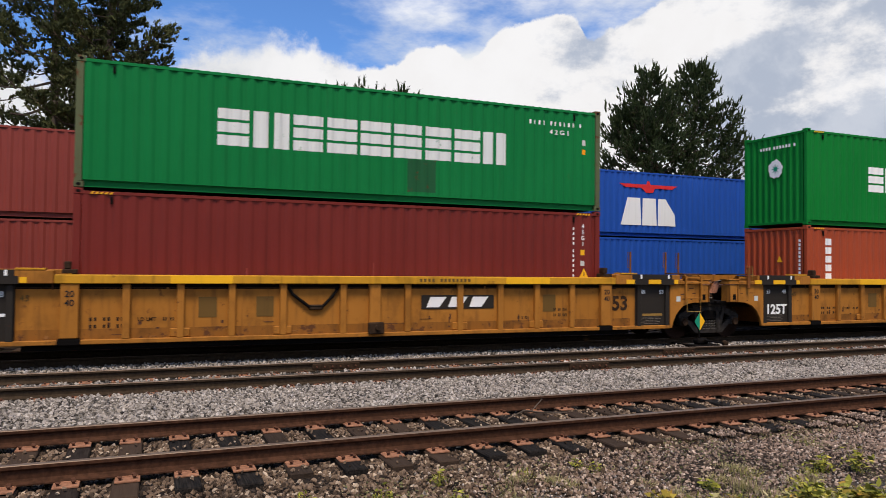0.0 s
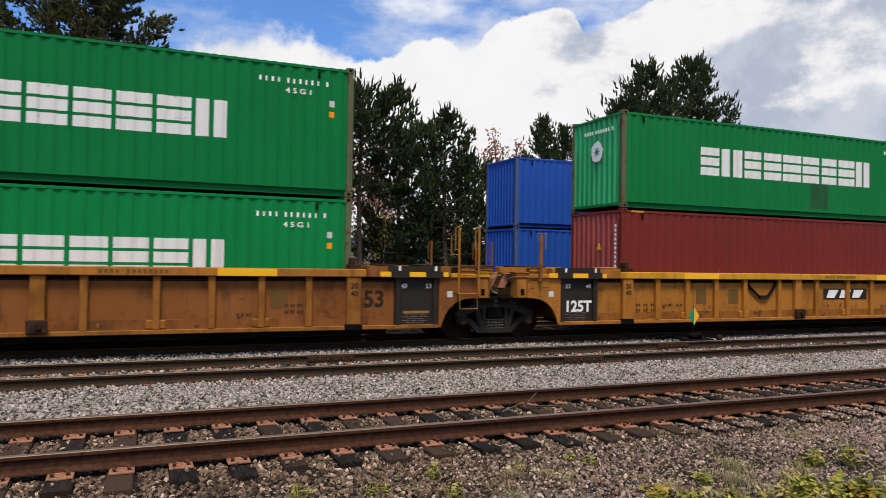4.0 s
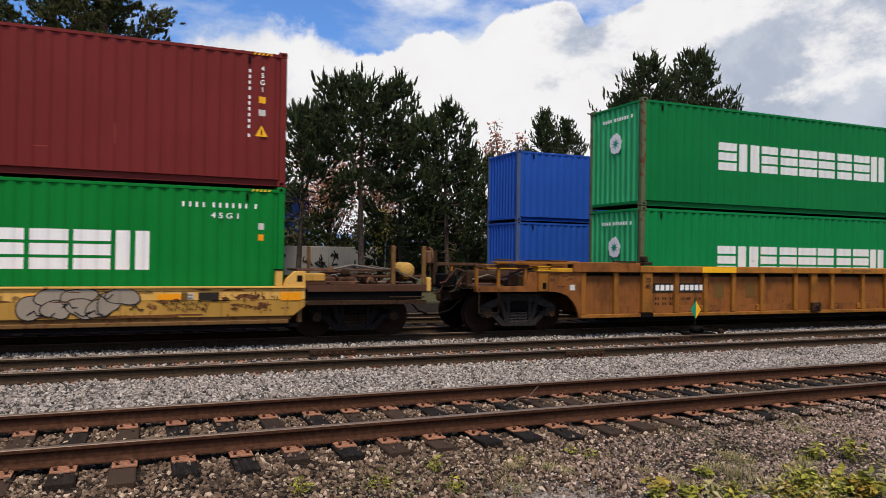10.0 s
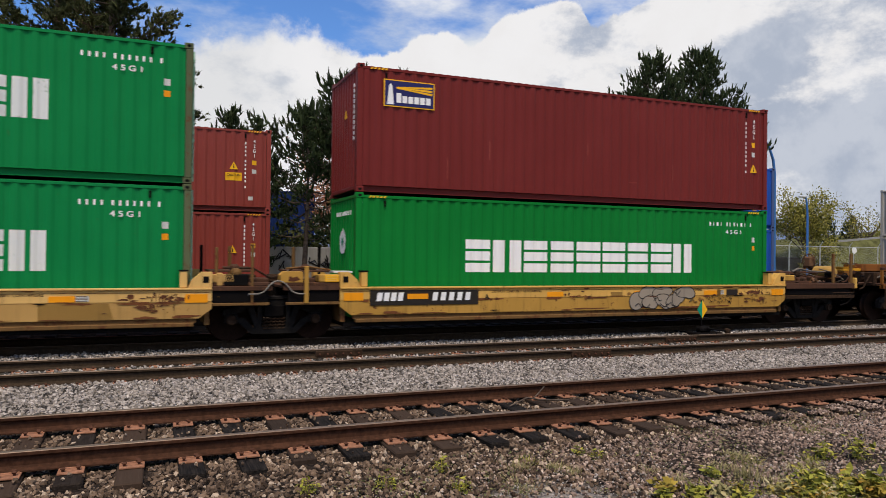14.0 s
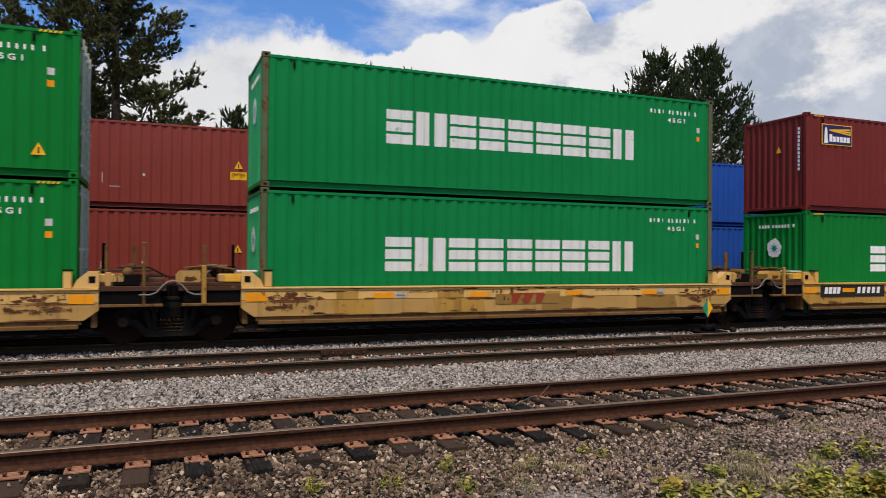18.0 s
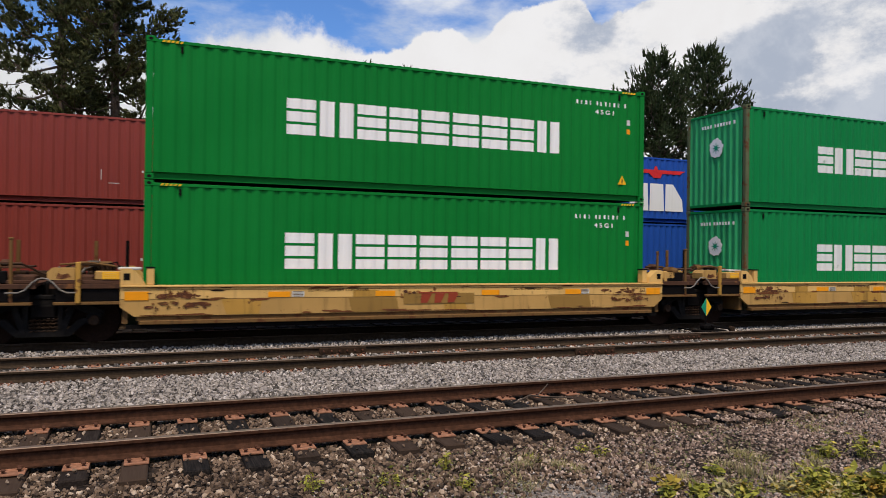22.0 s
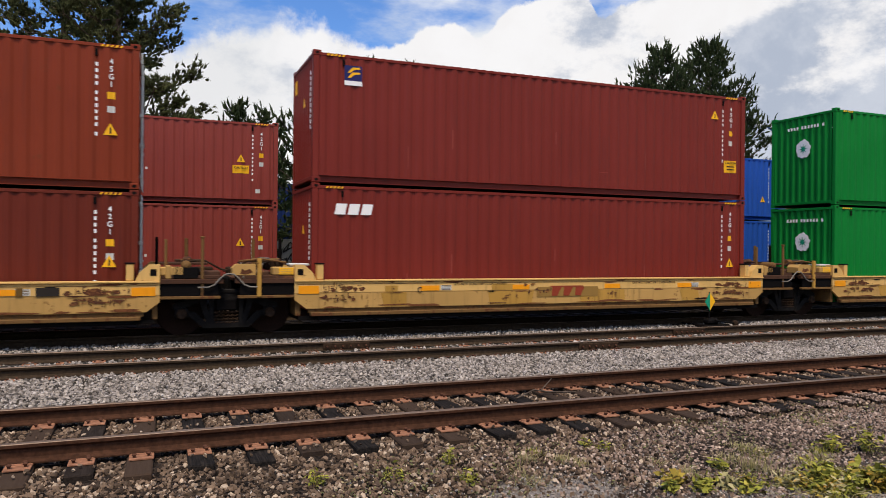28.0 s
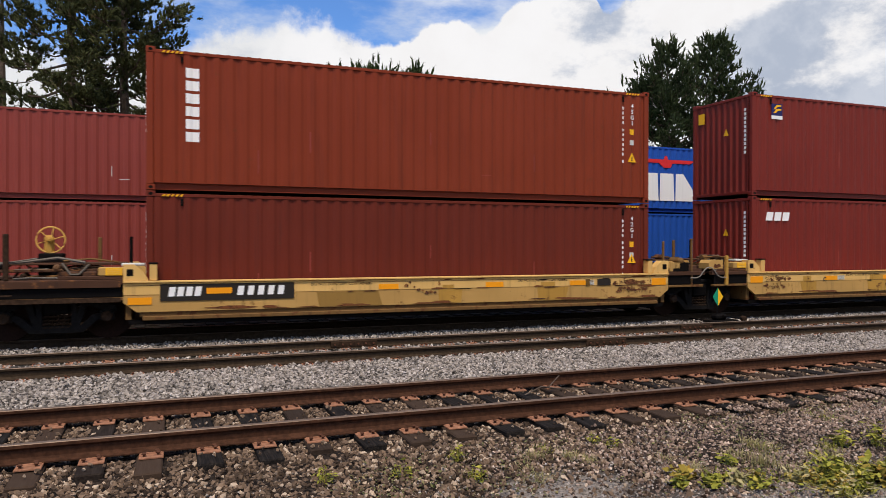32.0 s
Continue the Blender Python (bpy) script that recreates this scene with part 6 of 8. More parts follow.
def build_ground():
    xs = np.concatenate([[-1500, -400, -120, -50], np.linspace(-24, 90, 115), [130, 300, 700, 2500]])
    ys = np.concatenate([[-300, -60, -15, -4, 0], np.linspace(2.5, 20, 71), np.linspace(21, 60, 30), [90, 160, 400, 1000, 2800]])
    gx, gy = np.meshgrid(xs, ys, indexing="ij")
    gz = ground_z(gx, gy)
    for i in range(gx.shape[0]):
        for j in range(gx.shape[1]):
            if -24 < gx[i, j] < 90 and 2 < gy[i, j] < 60:
                gz[i, j] += 0.03 * noise.noise((gx[i, j] * 0.8, gy[i, j] * 0.8, 0.0)) * (1.0 if gy[i, j] < 6.4 or gy[i, j] > 9.4 else 0.3)
    n, m = gx.shape
    s = Shape()
    s.v = [tuple(p) for p in np.stack([gx, gy, gz], -1).reshape(-1, 3)]
    s.f = [(i * m + j, (i + 1) * m + j, (i + 1) * m + j + 1, i * m + j + 1) for i in range(n - 1) for j in range(m - 1)]
    g = solid("ground", s, GROUND, "stony track bed and earth reaching the horizon", "ground", kind="structure")
    for p in g.data.polygons:
        p.use_smooth = True


build_ground()


def rail_profile():
    half = [(0.070, 0.0), (0.070, 0.012), (0.022, 0.030), (0.009, 0.045), (0.009, 0.115), (0.030, 0.128), (0.037, 0.136), (0.037, 0.163)]
    return half


def build_rail(parent, y, top, x0, x1, side_mat):
    base = top - 0.17
    half = rail_profile()
    ring = [(a, b) for a, b in half] + [(-a, b) for a, b in reversed(half)]
    k = len(ring)
    s = Shape().add([(x, y + a, base + b) for x in (x0, x1) for a, b in ring],
                    [(i, i + k, (i + 1) % k + k, (i + 1) % k) for i in range(k)] + [tuple(range(k)), tuple(range(2 * k - 1, k - 1, -1))])
    r = part("rail", s, side_mat, parent)
    h = Shape()
    pr = [(-0.036, 0.1635), (-0.030, 0.1695), (0.030, 0.1695), (0.036, 0.1635)]
    h.add([(x, y + a, base + b) for x in (x0, x1) for a, b in pr], [(i, i + 1, i + 5, i + 4) for i in range(3)])
    part("running_surface", h, RAIL_TOP, r)


def tie_plate_shape():
    s = Shape().box(-0.105, 0.105, -0.235, 0.235, 0.0, 0.018, 0.004)
    for q in (-1, 1):
        s.box(-0.09, 0.09, q * 0.078, q * 0.100, 0.016, 0.026, 0.003)
    return s


def spikes_shape():
    s = Shape()
    for x, y in ((-0.055, 0.092), (0.05, -0.092), (0.055, 0.185), (-0.06, -0.185), (0.06, -0.16)):
        s.box(x - 0.011, x + 0.011, y - 0.011, y + 0.011, 0.0, 0.042)
        s.box(x - 0.02, x + 0.02, y - 0.024, y + 0.018, 0.036, 0.052, 0.007)
    return s


TIES = [round(-2.55 + 0.495 * k, 3) for k in range(44)]


def build_track(label, y, top, ties, detail):
    rnd = random.Random(int(y * 100))
    track = thing("railway_track", label, "railway track", Matrix(), kind="structure")
    for q in (-1, 1):
        build_rail(track, y + q * 0.752, top, -30, 95, RAIL_SIDE if y < 10 else RAIL_DULL)
    base = top - 0.17 - 0.014
    tie_me = [finish(Shape().box(-0.112, 0.112, -1.295 + e, 1.295 + f, -0.17, 0.0, 0.012), "tie", TIE) for e, f in ((0, 0), (0.05, 0.03), (-0.06, 0.02))]
    plate_me, spike_me = finish(tie_plate_shape(), "tie_plate", PLATE), finish(spikes_shape(), "spike", SPIKE)
    for x in ties:
        jx, turn = x + rnd.uniform(-0.02, 0.02), rnd.uniform(-1.2, 1.2)
        part("tie", tie_me[rnd.randrange(3)], TIE, track, at=pose(jx, y + rnd.uniform(-0.05, 0.05), base - rnd.uniform(0, 0.008), rnd.uniform(-0.4, 0.4), rnd.uniform(-1, 1), turn))
        if detail:
            for q in (-1, 1):
                p = part("tie_plate", plate_me, PLATE, track, at=pose(jx, y + q * 0.752, base, 0, 0, turn * 0.4))
                part("spike", spike_me, SPIKE, p)
    return track


near = build_track("rusty railway track on dark creosoted ties", NEAR_Y, 0.17, TIES, True)
mid = build_track("railway track half buried in pale ballast", MID_Y, 0.09, [round(-4.5 + 0.52 * k, 3) for k in range(64)], True)
beyond = build_track("railway track behind the moving train", 21.1, RAIL_Z, [round(-6 + 0.55 * k, 3) for k in range(80)], False)
far = build_track("railway track that carries the moving train", TRAIN_Y, RAIL_Z, [round(-6 + 0.52 * k, 3) for k in range(70)], False)


def joint_bar(track, x, y, top):
    s = Shape().box(x - 0.46, x + 0.46, y - 0.055, y - 0.012, top - 0.15, top - 0.03, 0.01)
    b = part("joint_bar", s, GRIME, track)
    for k in range(6):
        part("bolt", Shape().lathe([(0.016, -0.03), (0.02, -0.02), (0.02, 0.0)], (x - 0.38 + k * 0.152, y - 0.055, top - 0.09), 8), SPIKE, b)


joint_bar(mid, 3.46, MID_Y + 0.752, 0.09)
joint_bar(mid, 8.19, MID_Y - 0.752, 0.09)
joint_bar(mid, 11.7, MID_Y + 0.752, 0.09)


def stone_cloud(name, label, mat, xy, size_lo, size_hi, seed, sink=0.25, level=None, coarse=False):
    """Loose broken stones, one mesh of many small lumps."""
    rs = np.random.RandomState(seed)
    n = len(xy)
    base = np.array([(1, 0, 0), (-1, 0, 0), (0, 1, 0), (0, -1, 0), (0, 0, 1), (0, 0, -1),
                     (0.7, 0.7, 0.35), (-0.7, 0.65, -0.3), (0.65, -0.7, -0.25), (-0.7, -0.7, 0.4)], float)
    tri = np.array([(4, 0, 6), (4, 6, 2), (0, 5, 6), (6, 5, 2), (4, 2, 1), (2, 7, 1), (2, 5, 7), (7, 5, 1), (4, 1, 9), (4, 9, 3), (1, 5, 9), (9, 5, 3), (4, 3, 0), (3, 8, 0), (3, 5, 8), (8, 5, 0)])
    if coarse:
        base = np.array([(a, b, c) for c in (-0.62, 0.62) for b in (-0.62, 0.62) for a in (-0.62, 0.62)])
        tri = np.array([(0, 2, 3), (0, 3, 1), (4, 5, 7), (4, 7, 6), (0, 1, 5), (0, 5, 4), (2, 6, 7), (2, 7, 3), (0, 4, 6), (0, 6, 2), (1, 3, 7), (1, 7, 5)])
    v = base[None] * (1 + rs.uniform(-0.32, 0.32, (n, len(base), 3)))
    size = rs.uniform(size_lo, size_hi, (n, 1)) * np.array([1.0, 0.85, 0.68])[rs.rand(n, 3).argsort(1)]
    v = v * size[:, None, :] * 0.5
    q = rs.normal(size=(n, 4))
    q /= np.linalg.norm(q, axis=1, keepdims=True)
    w, a, b, c = q.T
    rot = np.stack([1 - 2 * (b * b + c * c), 2 * (a * b - c * w), 2 * (a * c + b * w), 2 * (a * b + c * w), 1 - 2 * (a * a + c * c), 2 * (b * c - a * w),
                    2 * (a * c - b * w), 2 * (b * c + a * w), 1 - 2 * (a * a + b * b)], -1).reshape(n, 3, 3)
    v = np.einsum("nij,nkj->nki", rot, v)
    z = (ground_z(xy[:, 0], xy[:, 1]) if level is None else level) + size.mean(1) * rs.uniform(0.0, 0.42, n) - sink * 0.02
    v += np.stack([xy[:, 0], xy[:, 1], z], -1)[:, None]
    f = (tri[None] + (np.arange(n) * len(base))[:, None, None]).reshape(-1, 3)
    me = bpy.data.meshes.new(name)
    me.vertices.add(n * len(base))
    me.vertices.foreach_set("co", v.reshape(-1).astype(np.float32))
    me.loops.add(f.size)
    me.loops.foreach_set("vertex_index", f.reshape(-1).astype(np.int32))
    me.polygons.add(len(f))
    me.polygons.foreach_set("loop_start", np.arange(0, f.size, 3, dtype=np.int32))
    me.polygons.foreach_set("use_smooth", np.zeros(len(f), dtype=bool))
    me.update(calc_edges=True)
    me.materials.append(mat)
    return tagged(new(name, me), label, "ballast", kind="stuff")


def scatter(seed, y0, y1, density, keep):
    """Random places in the wedge of ground that the view takes in."""
    rs = np.random.RandomState(seed)
    x0, x1 = -0.24 * y1 - 0.8, 1.5 * y1 + 1.0
    n = int((x1 - x0) * (y1 - y0) * density)
    p = np.stack([rs.uniform(x0, x1, n), rs.uniform(y0, y1, n)], -1)
    ok = (p[:, 0] > -0.24 * p[:, 1] - 0.8) & (p[:, 0] < 1.5 * p[:, 1] + 1.0) & (0.375 * p[:, 0] + 0.927 * p[:, 1] > 5.3)
    return p[ok & keep(p, rs)]


def near_keep(p, rs):
    x, y = p.T
    tie = np.abs((x - TIES[0] + 0.2475) % 0.495 - 0.2475) < 0.125
    on_tie = tie & (np.abs(y - NEAR_Y) < 1.30)
    on_rail = np.abs(np.abs(y - NEAR_Y) - 0.752) < 0.085
    thin = np.clip((y - 4.2 - 0.02 * x) / 1.1, 0.22, 1.0)
    sandy = np.exp(-(((x - 3.2) / 0.75) ** 2 + ((y - 5.35) / 0.45) ** 2))
    return ~(on_tie & (rs.rand(len(x)) > 0.012)) & ~on_rail & (rs.rand(len(x)) < thin * (1 - 0.85 * sandy))


def mid_keep(p, rs):
    y = p[:, 1]
    on_rail = np.abs(np.abs(y - MID_Y) - 0.752) < 0.085
    in_track = np.abs(y - MID_Y) < 0.67
    return ~on_rail & ((rs.rand(len(y)) < 0.5) | ~in_track)


def shoulder(p, rs):
    """True for the stones of the greyer shoulder, away from the near track."""
    return rs.rand(len(p)) < np.clip((p[:, 0] - 2.2) / 3.0, 0, 1) * np.clip((6.9 - p[:, 1]) / 0.5, 0, 1)


stone_cloud("near_ballast", "dark brown-grey broken ballast stones", BALLAST_DARK, scatter(1, 3.9, 9.55, 920, lambda p, rs: near_keep(p, rs) & ~shoulder(p, rs)), 0.026, 0.070, 2)
stone_cloud("shoulder_ballast", "purple-grey broken ballast stones", BALLAST_GREY, scatter(21, 3.9, 6.95, 1300, lambda p, rs: near_keep(p, rs) & shoulder(p, rs)), 0.018, 0.052, 22)
stone_cloud("scattered_ballast", "loose dark stones lying on the ties", BALLAST_DARK,
            scatter(9, 6.7, 9.2, 60, lambda p, rs: (np.abs((p[:, 0] - TIES[0] + 0.2475) % 0.495 - 0.2475) < 0.1) & (np.abs(np.abs(p[:, 1] - NEAR_Y) - 0.752) > 0.25)), 0.022, 0.055, 12, 0.0, -0.006)
stone_cloud("tie_end_ballast", "brown-grey stones heaped over buried tie ends", BALLAST_GREY,
            scatter(23, NEAR_Y - 1.4, NEAR_Y - 0.9, 1500, lambda p, rs: (np.abs((p[:, 0] - TIES[0] + 0.2475) % 0.495 - 0.2475) < 0.16) & (NEAR_Y - 0.9 - p[:, 1] > 0.5 - 0.09 * (p[:, 0] - 5.2) + 0.12 * np.sin(p[:, 0] * 2.7))), 0.020, 0.050, 24, 0.0, -0.012)
stone_cloud("gravel", "fine grey gravel by the weeds", BALLAST_PALE, scatter(3, 3.6, 6.6, 700, lambda p, rs: rs.rand(len(p)) < np.clip((6.4 - p[:, 1] + 0.12 * p[:, 0]) / 2, 0, 1)), 0.012, 0.032, 4, 0.1, coarse=True)
stone_cloud("middle_ballast", "pale grey broken ballast stones", BALLAST_PALE, scatter(5, 9.35, 12.0, 680, mid_keep), 0.033, 0.072, 6, coarse=True)
stone_cloud("far_ballast", "pale grey broken ballast stones", BALLAST_PALE, scatter(7, 12.0, 16.1, 240, mid_keep), 0.038, 0.085, 8, coarse=True)

# ---- switch stand beside the train's track ----
SW = (13.55, 15.02)


def switch_stand():
    x, y = SW
    z = -0.16
    s = thing("switch_stand", "low black switch stand with a green and yellow diamond target", "switch stand", pose(x, y, z))
    for k in (-0.32, 0.32):
        part("head_block", Shape().box(k - 0.11, k + 0.11, -0.35, 1.0, -0.06, 0.06, 0.012), TIE, s)
    part("base_casting", Shape().box(-0.36, 0.5, -0.22, 0.18, 0.06, 0.14, 0.02).box(-0.16, 0.2, -0.14, 0.12, 0.14, 0.30, 0.05), SOOT_AND_SHADE, s)
    part("throw_lever", Shape().tube([(0.0, -0.18, 0.26), (0.35, -0.2, 0.20), (0.62, -0.2, 0.17)], 0.024, 8), SOOT_AND_SHADE, s)
    part("lever_weight", Shape().lathe([(0.03, -0.06), (0.075, -0.04), (0.075, 0.04), (0.03, 0.06)], (0.66, -0.2, 0.165), 12), GRIME, s)
    part("spindle", Shape().tube([(-0.05, -0.02, 0.28), (-0.05, -0.02, 0.98)], 0.018, 8), SOOT_AND_SHADE, s)
    c = -0.05
    part("target_leaf", Shape().prism([(c, 0.50), (c, 0.98), (c - 0.17, 0.74)], -0.05, -0.044), SIGN_GREEN, s, "green half of the target")
    part("target_leaf", Shape().prism([(c, 0.50), (c + 0.17, 0.74), (c, 0.98)], -0.05, -0.044), YELLOW_MARK, s, "yellow half of the target")
    part("connecting_rod", Shape().tube([(0.05, 0.1, 0.08), (0.05, 1.3, 0.06)], 0.02, 6), SOOT_AND_SHADE, s)


switch_stand()
solid("white_scrap", Shape().box(-0.11, 0.11, -0.04, 0.04, 0, 0.03, 0.01), WHITE, "pale scrap lying on the ballast", "litter", pose(6.05, 15.2, -0.15, 0, 0, 12))
solid("fallen_branch", Shape().tube([(0, 0, 0.02), (0.3, 0.1, 0.09), (0.5, 0.12, 0.05), (0.9, 0.05, 0.03)], 0.012, 5).tube([(0.4, 0.1, 0.07), (0.62, 0.2, 0.20)], 0.008, 5), BARK, "thin broken branch between the rails", "branch", pose(4.3, 8.2, -0.02))
solid("tie_fragment", Shape().box(-0.2, 0.2, -0.07, 0.07, 0, 0.07, 0.02), TIE, "dark broken timber lying on the stones", "timber", pose(7.25, 6.75, -0.09, 4, 3, 20))

# ---- parked containers beyond the train ----


def parked(label, x, paint_mat, marks, size="low", y=None):
    g = "parked containers"
    z, y = 0.62, BACK_Y if y is None else y
    for k in range(2):
        c = container(label[k], size, paint_mat[k], BLUE_POST if paint_mat[k] is BLUE else paint_mat[k], g)
        marks(c, k)
        c.matrix_basis = pose(x, y, z)
        z += HEIGHT[size] + 0.012
    for a, b in ((0.3, 1.0), (5.7, 6.5), (11.2, 11.9)):
        solid("timber_bearer", Shape().box(x + a, x + b, y - 1.2, y + 1.2, -0.2, 0.618, 0.02), TIE, "dark timber block under a parked container", "bearer", group="bearers")


def red_marks(c, k):
    mark_container(c, "upright_number", warn=(11.05, 1.3), caution=False)
    if k == 1:
        p = part("caution_plate", on_side(Shape(), 10.8, 11.3, 0.95, 1.2, 0.005), YELLOW_MARK, c)
        words("caution_word", "CAUTION", 0.09, BLACK_MARK, p, 11.05, SIDE_FACE - 0.009, 1.12)
    for x, z, e, q in ((8.30, 0.95, 0.07, 0.07), (7.2, 0.7, 0.02, 0.3), (11.5, 0.35, 0.14, 0.12), (7.4, 0.6, 0.3, 0.02)):
        part("scratch", on_side(Shape(), x, x + e, z, z + q, 0.002), STENCIL, c)


def blue_marks(c, k):
    mark_container(c, "upright_number", warn=(11.05, 0.75) if k else None, hazard=False)
    if k == 0:
        return
    # a winged red bar over three white blocks
    y = SIDE_FACE - 0.008
    part("red_wing", Shape().prism([(4.34, 2.06), (4.66, 1.92), (6.90, 1.92), (7.17, 2.06)], y - 0.003, y), RED_MARK, c)
    part("red_wing", Shape().prism([(5.40, 1.92), (5.64, 1.74), (5.96, 1.74), (6.06, 1.92)], y - 0.003, y), RED_MARK, c)
    part("red_wing", Shape().prism([(5.64, 2.06), (5.84, 2.06), (5.79, 2.20), (5.70, 2.20)], y - 0.003, y), RED_MARK, c)
    for x0, x1, zt, top in ((4.43, 5.40, 1.52, 0.45), (5.45, 6.15, 1.52, 0.2), (6.20, 7.08, 1.52, 0.5)):
        s = Shape().prism([(x0, 0.45), (x1, 0.45), (x1 - 0.05, zt - (0.6 if x0 == 6.20 else 0)), (x1 - top, zt), (x0 + (0.32 if x0 == 4.43 else 0.02), zt)], y - 0.003, y)
        part("name_block", s, WHITE, c)


parked(("faded red corrugated container, parked, lower", "faded red corrugated container, parked, with yellow plates"), 3.60 - LENGTH, (DULL_RED, DULL_RED), red_marks)
parked(("blue corrugated container, parked, lower", "blue corrugated container with white blocks under a red wing shape"), 12.60, (BLUE, BLUE), blue_marks)
parked(("grey corrugated container, parked, lower", "grey corrugated container, parked, upper"), 37.5, (GREY_PAINT, GREY_PAINT), lambda c, k: None, "low", 26.6)
for k, z in enumerate((0.25, 2.16)):
    c = container("dark blue corrugated container beyond the trees", "low", NAVY, NAVY, "far containers")
    c.matrix_basis = pose(8.7 - LENGTH, 41.5, z - (0 if k == 0 else -0.69))

# ---- trees ----


def shoot_mesh(name, shoots, mat, rs, radius=0.058, needles=14):
    """Finger-like shoots, thick with needles: shoots holds base, direction and length. Each is a rough spindle with loose needles."""
    base, way, size = shoots[:, 0:3], shoots[:, 3:6], shoots[:, 6:7]
    n = len(base)
    way = way / np.linalg.norm(way, axis=1, keepdims=True)
    a = np.cross(way, rs.normal(size=(n, 3)))
    a /= np.linalg.norm(a, axis=1, keepdims=True) + 1e-9
    b = np.cross(way, a)
    r = radius * rs.uniform(0.75, 1.25, (n, 1))
    rings = []
    for t, k in ((0.0, 0.7), (0.5, 1.0)):
        for q in range(3):
            ang = q * math.tau / 3 + t * 1.3
            w = r * k * rs.uniform(0.7, 1.3, (n, 1))
            rings.append(base + way * size * (t + rs.uniform(-0.07, 0.07, (n, 1))) + (a * math.cos(ang) + b * math.sin(ang)) * w)
    rings.append(base + way * size)
    v = np.stack(rings, 1)
    tri = [(0, 1, 4), (0, 4, 3), (1, 2, 5), (1, 5, 4), (2, 0, 3), (2, 3, 5), (3, 4, 6), (4, 5, 6), (5, 3, 6)]
    f = (np.array(tri)[None] + (np.arange(n) * 7)[:, None, None]).reshape(-1, 3)
    # loose needles round each shoot
    t = rs.uniform(0.1, 1.0, (n, needles, 1))
    rad = rs.normal(size=(n, needles, 3))
    rad -= (rad * way[:, None]).sum(-1, keepdims=True) * way[:, None]
    rad /= np.linalg.norm(rad, axis=-1, keepdims=True)
    p = base[:, None] + way[:, None] * size[:, None] * t + rad * r[:, None] * 0.4
    d = rad + way[:, None] * rs.uniform(0.5, 1.4, (n, needles, 1))
    d /= np.linalg.norm(d, axis=-1, keepdims=True)
    side = np.cross(d, rs.normal(size=(n, needles, 3)))
    side /= np.linalg.norm(side, axis=-1, keepdims=True) + 1e-9
    nv = np.stack([p - side * 0.011, p + side * 0.011, p + d * rs.uniform(0.08, 0.145, (n, needles, 1))], 2).reshape(-1, 3)
    f = np.concatenate([f, np.arange(len(nv)).reshape(-1, 3) + n * 7])
    v = np.concatenate([v.reshape(-1, 3), nv])
    me = bpy.data.meshes.new(name)
    me.vertices.add(len(v))
    me.vertices.foreach_set("co", v.astype(np.float32).reshape(-1))
    me.loops.add(f.size)
    me.loops.foreach_set("vertex_index", f.reshape(-1).astype(np.int32))
    me.polygons.add(len(f))
    me.polygons.foreach_set("loop_start", np.arange(0, f.size, 3, dtype=np.int32))
    me.polygons.foreach_set("use_smooth", np.zeros(len(f), dtype=bool))
    me.update(calc_edges=True)
    me.materials.append(mat)
    return me


def sheet_mesh(name, v, k, mat):
    """A mesh of separate faces of k corners each."""
    n = len(v) // k
    me = bpy.data.meshes.new(name)
    me.vertices.add(len(v))
    me.vertices.foreach_set("co", np.ascontiguousarray(v, dtype=np.float32).reshape(-1))
    me.loops.add(len(v))
    me.loops.foreach_set("vertex_index", np.arange(len(v), dtype=np.int32))
    me.polygons.add(n)
    me.polygons.foreach_set("loop_start", np.arange(0, len(v), k, dtype=np.int32))
    me.update(calc_edges=True)
    me.materials.append(mat)
    return me


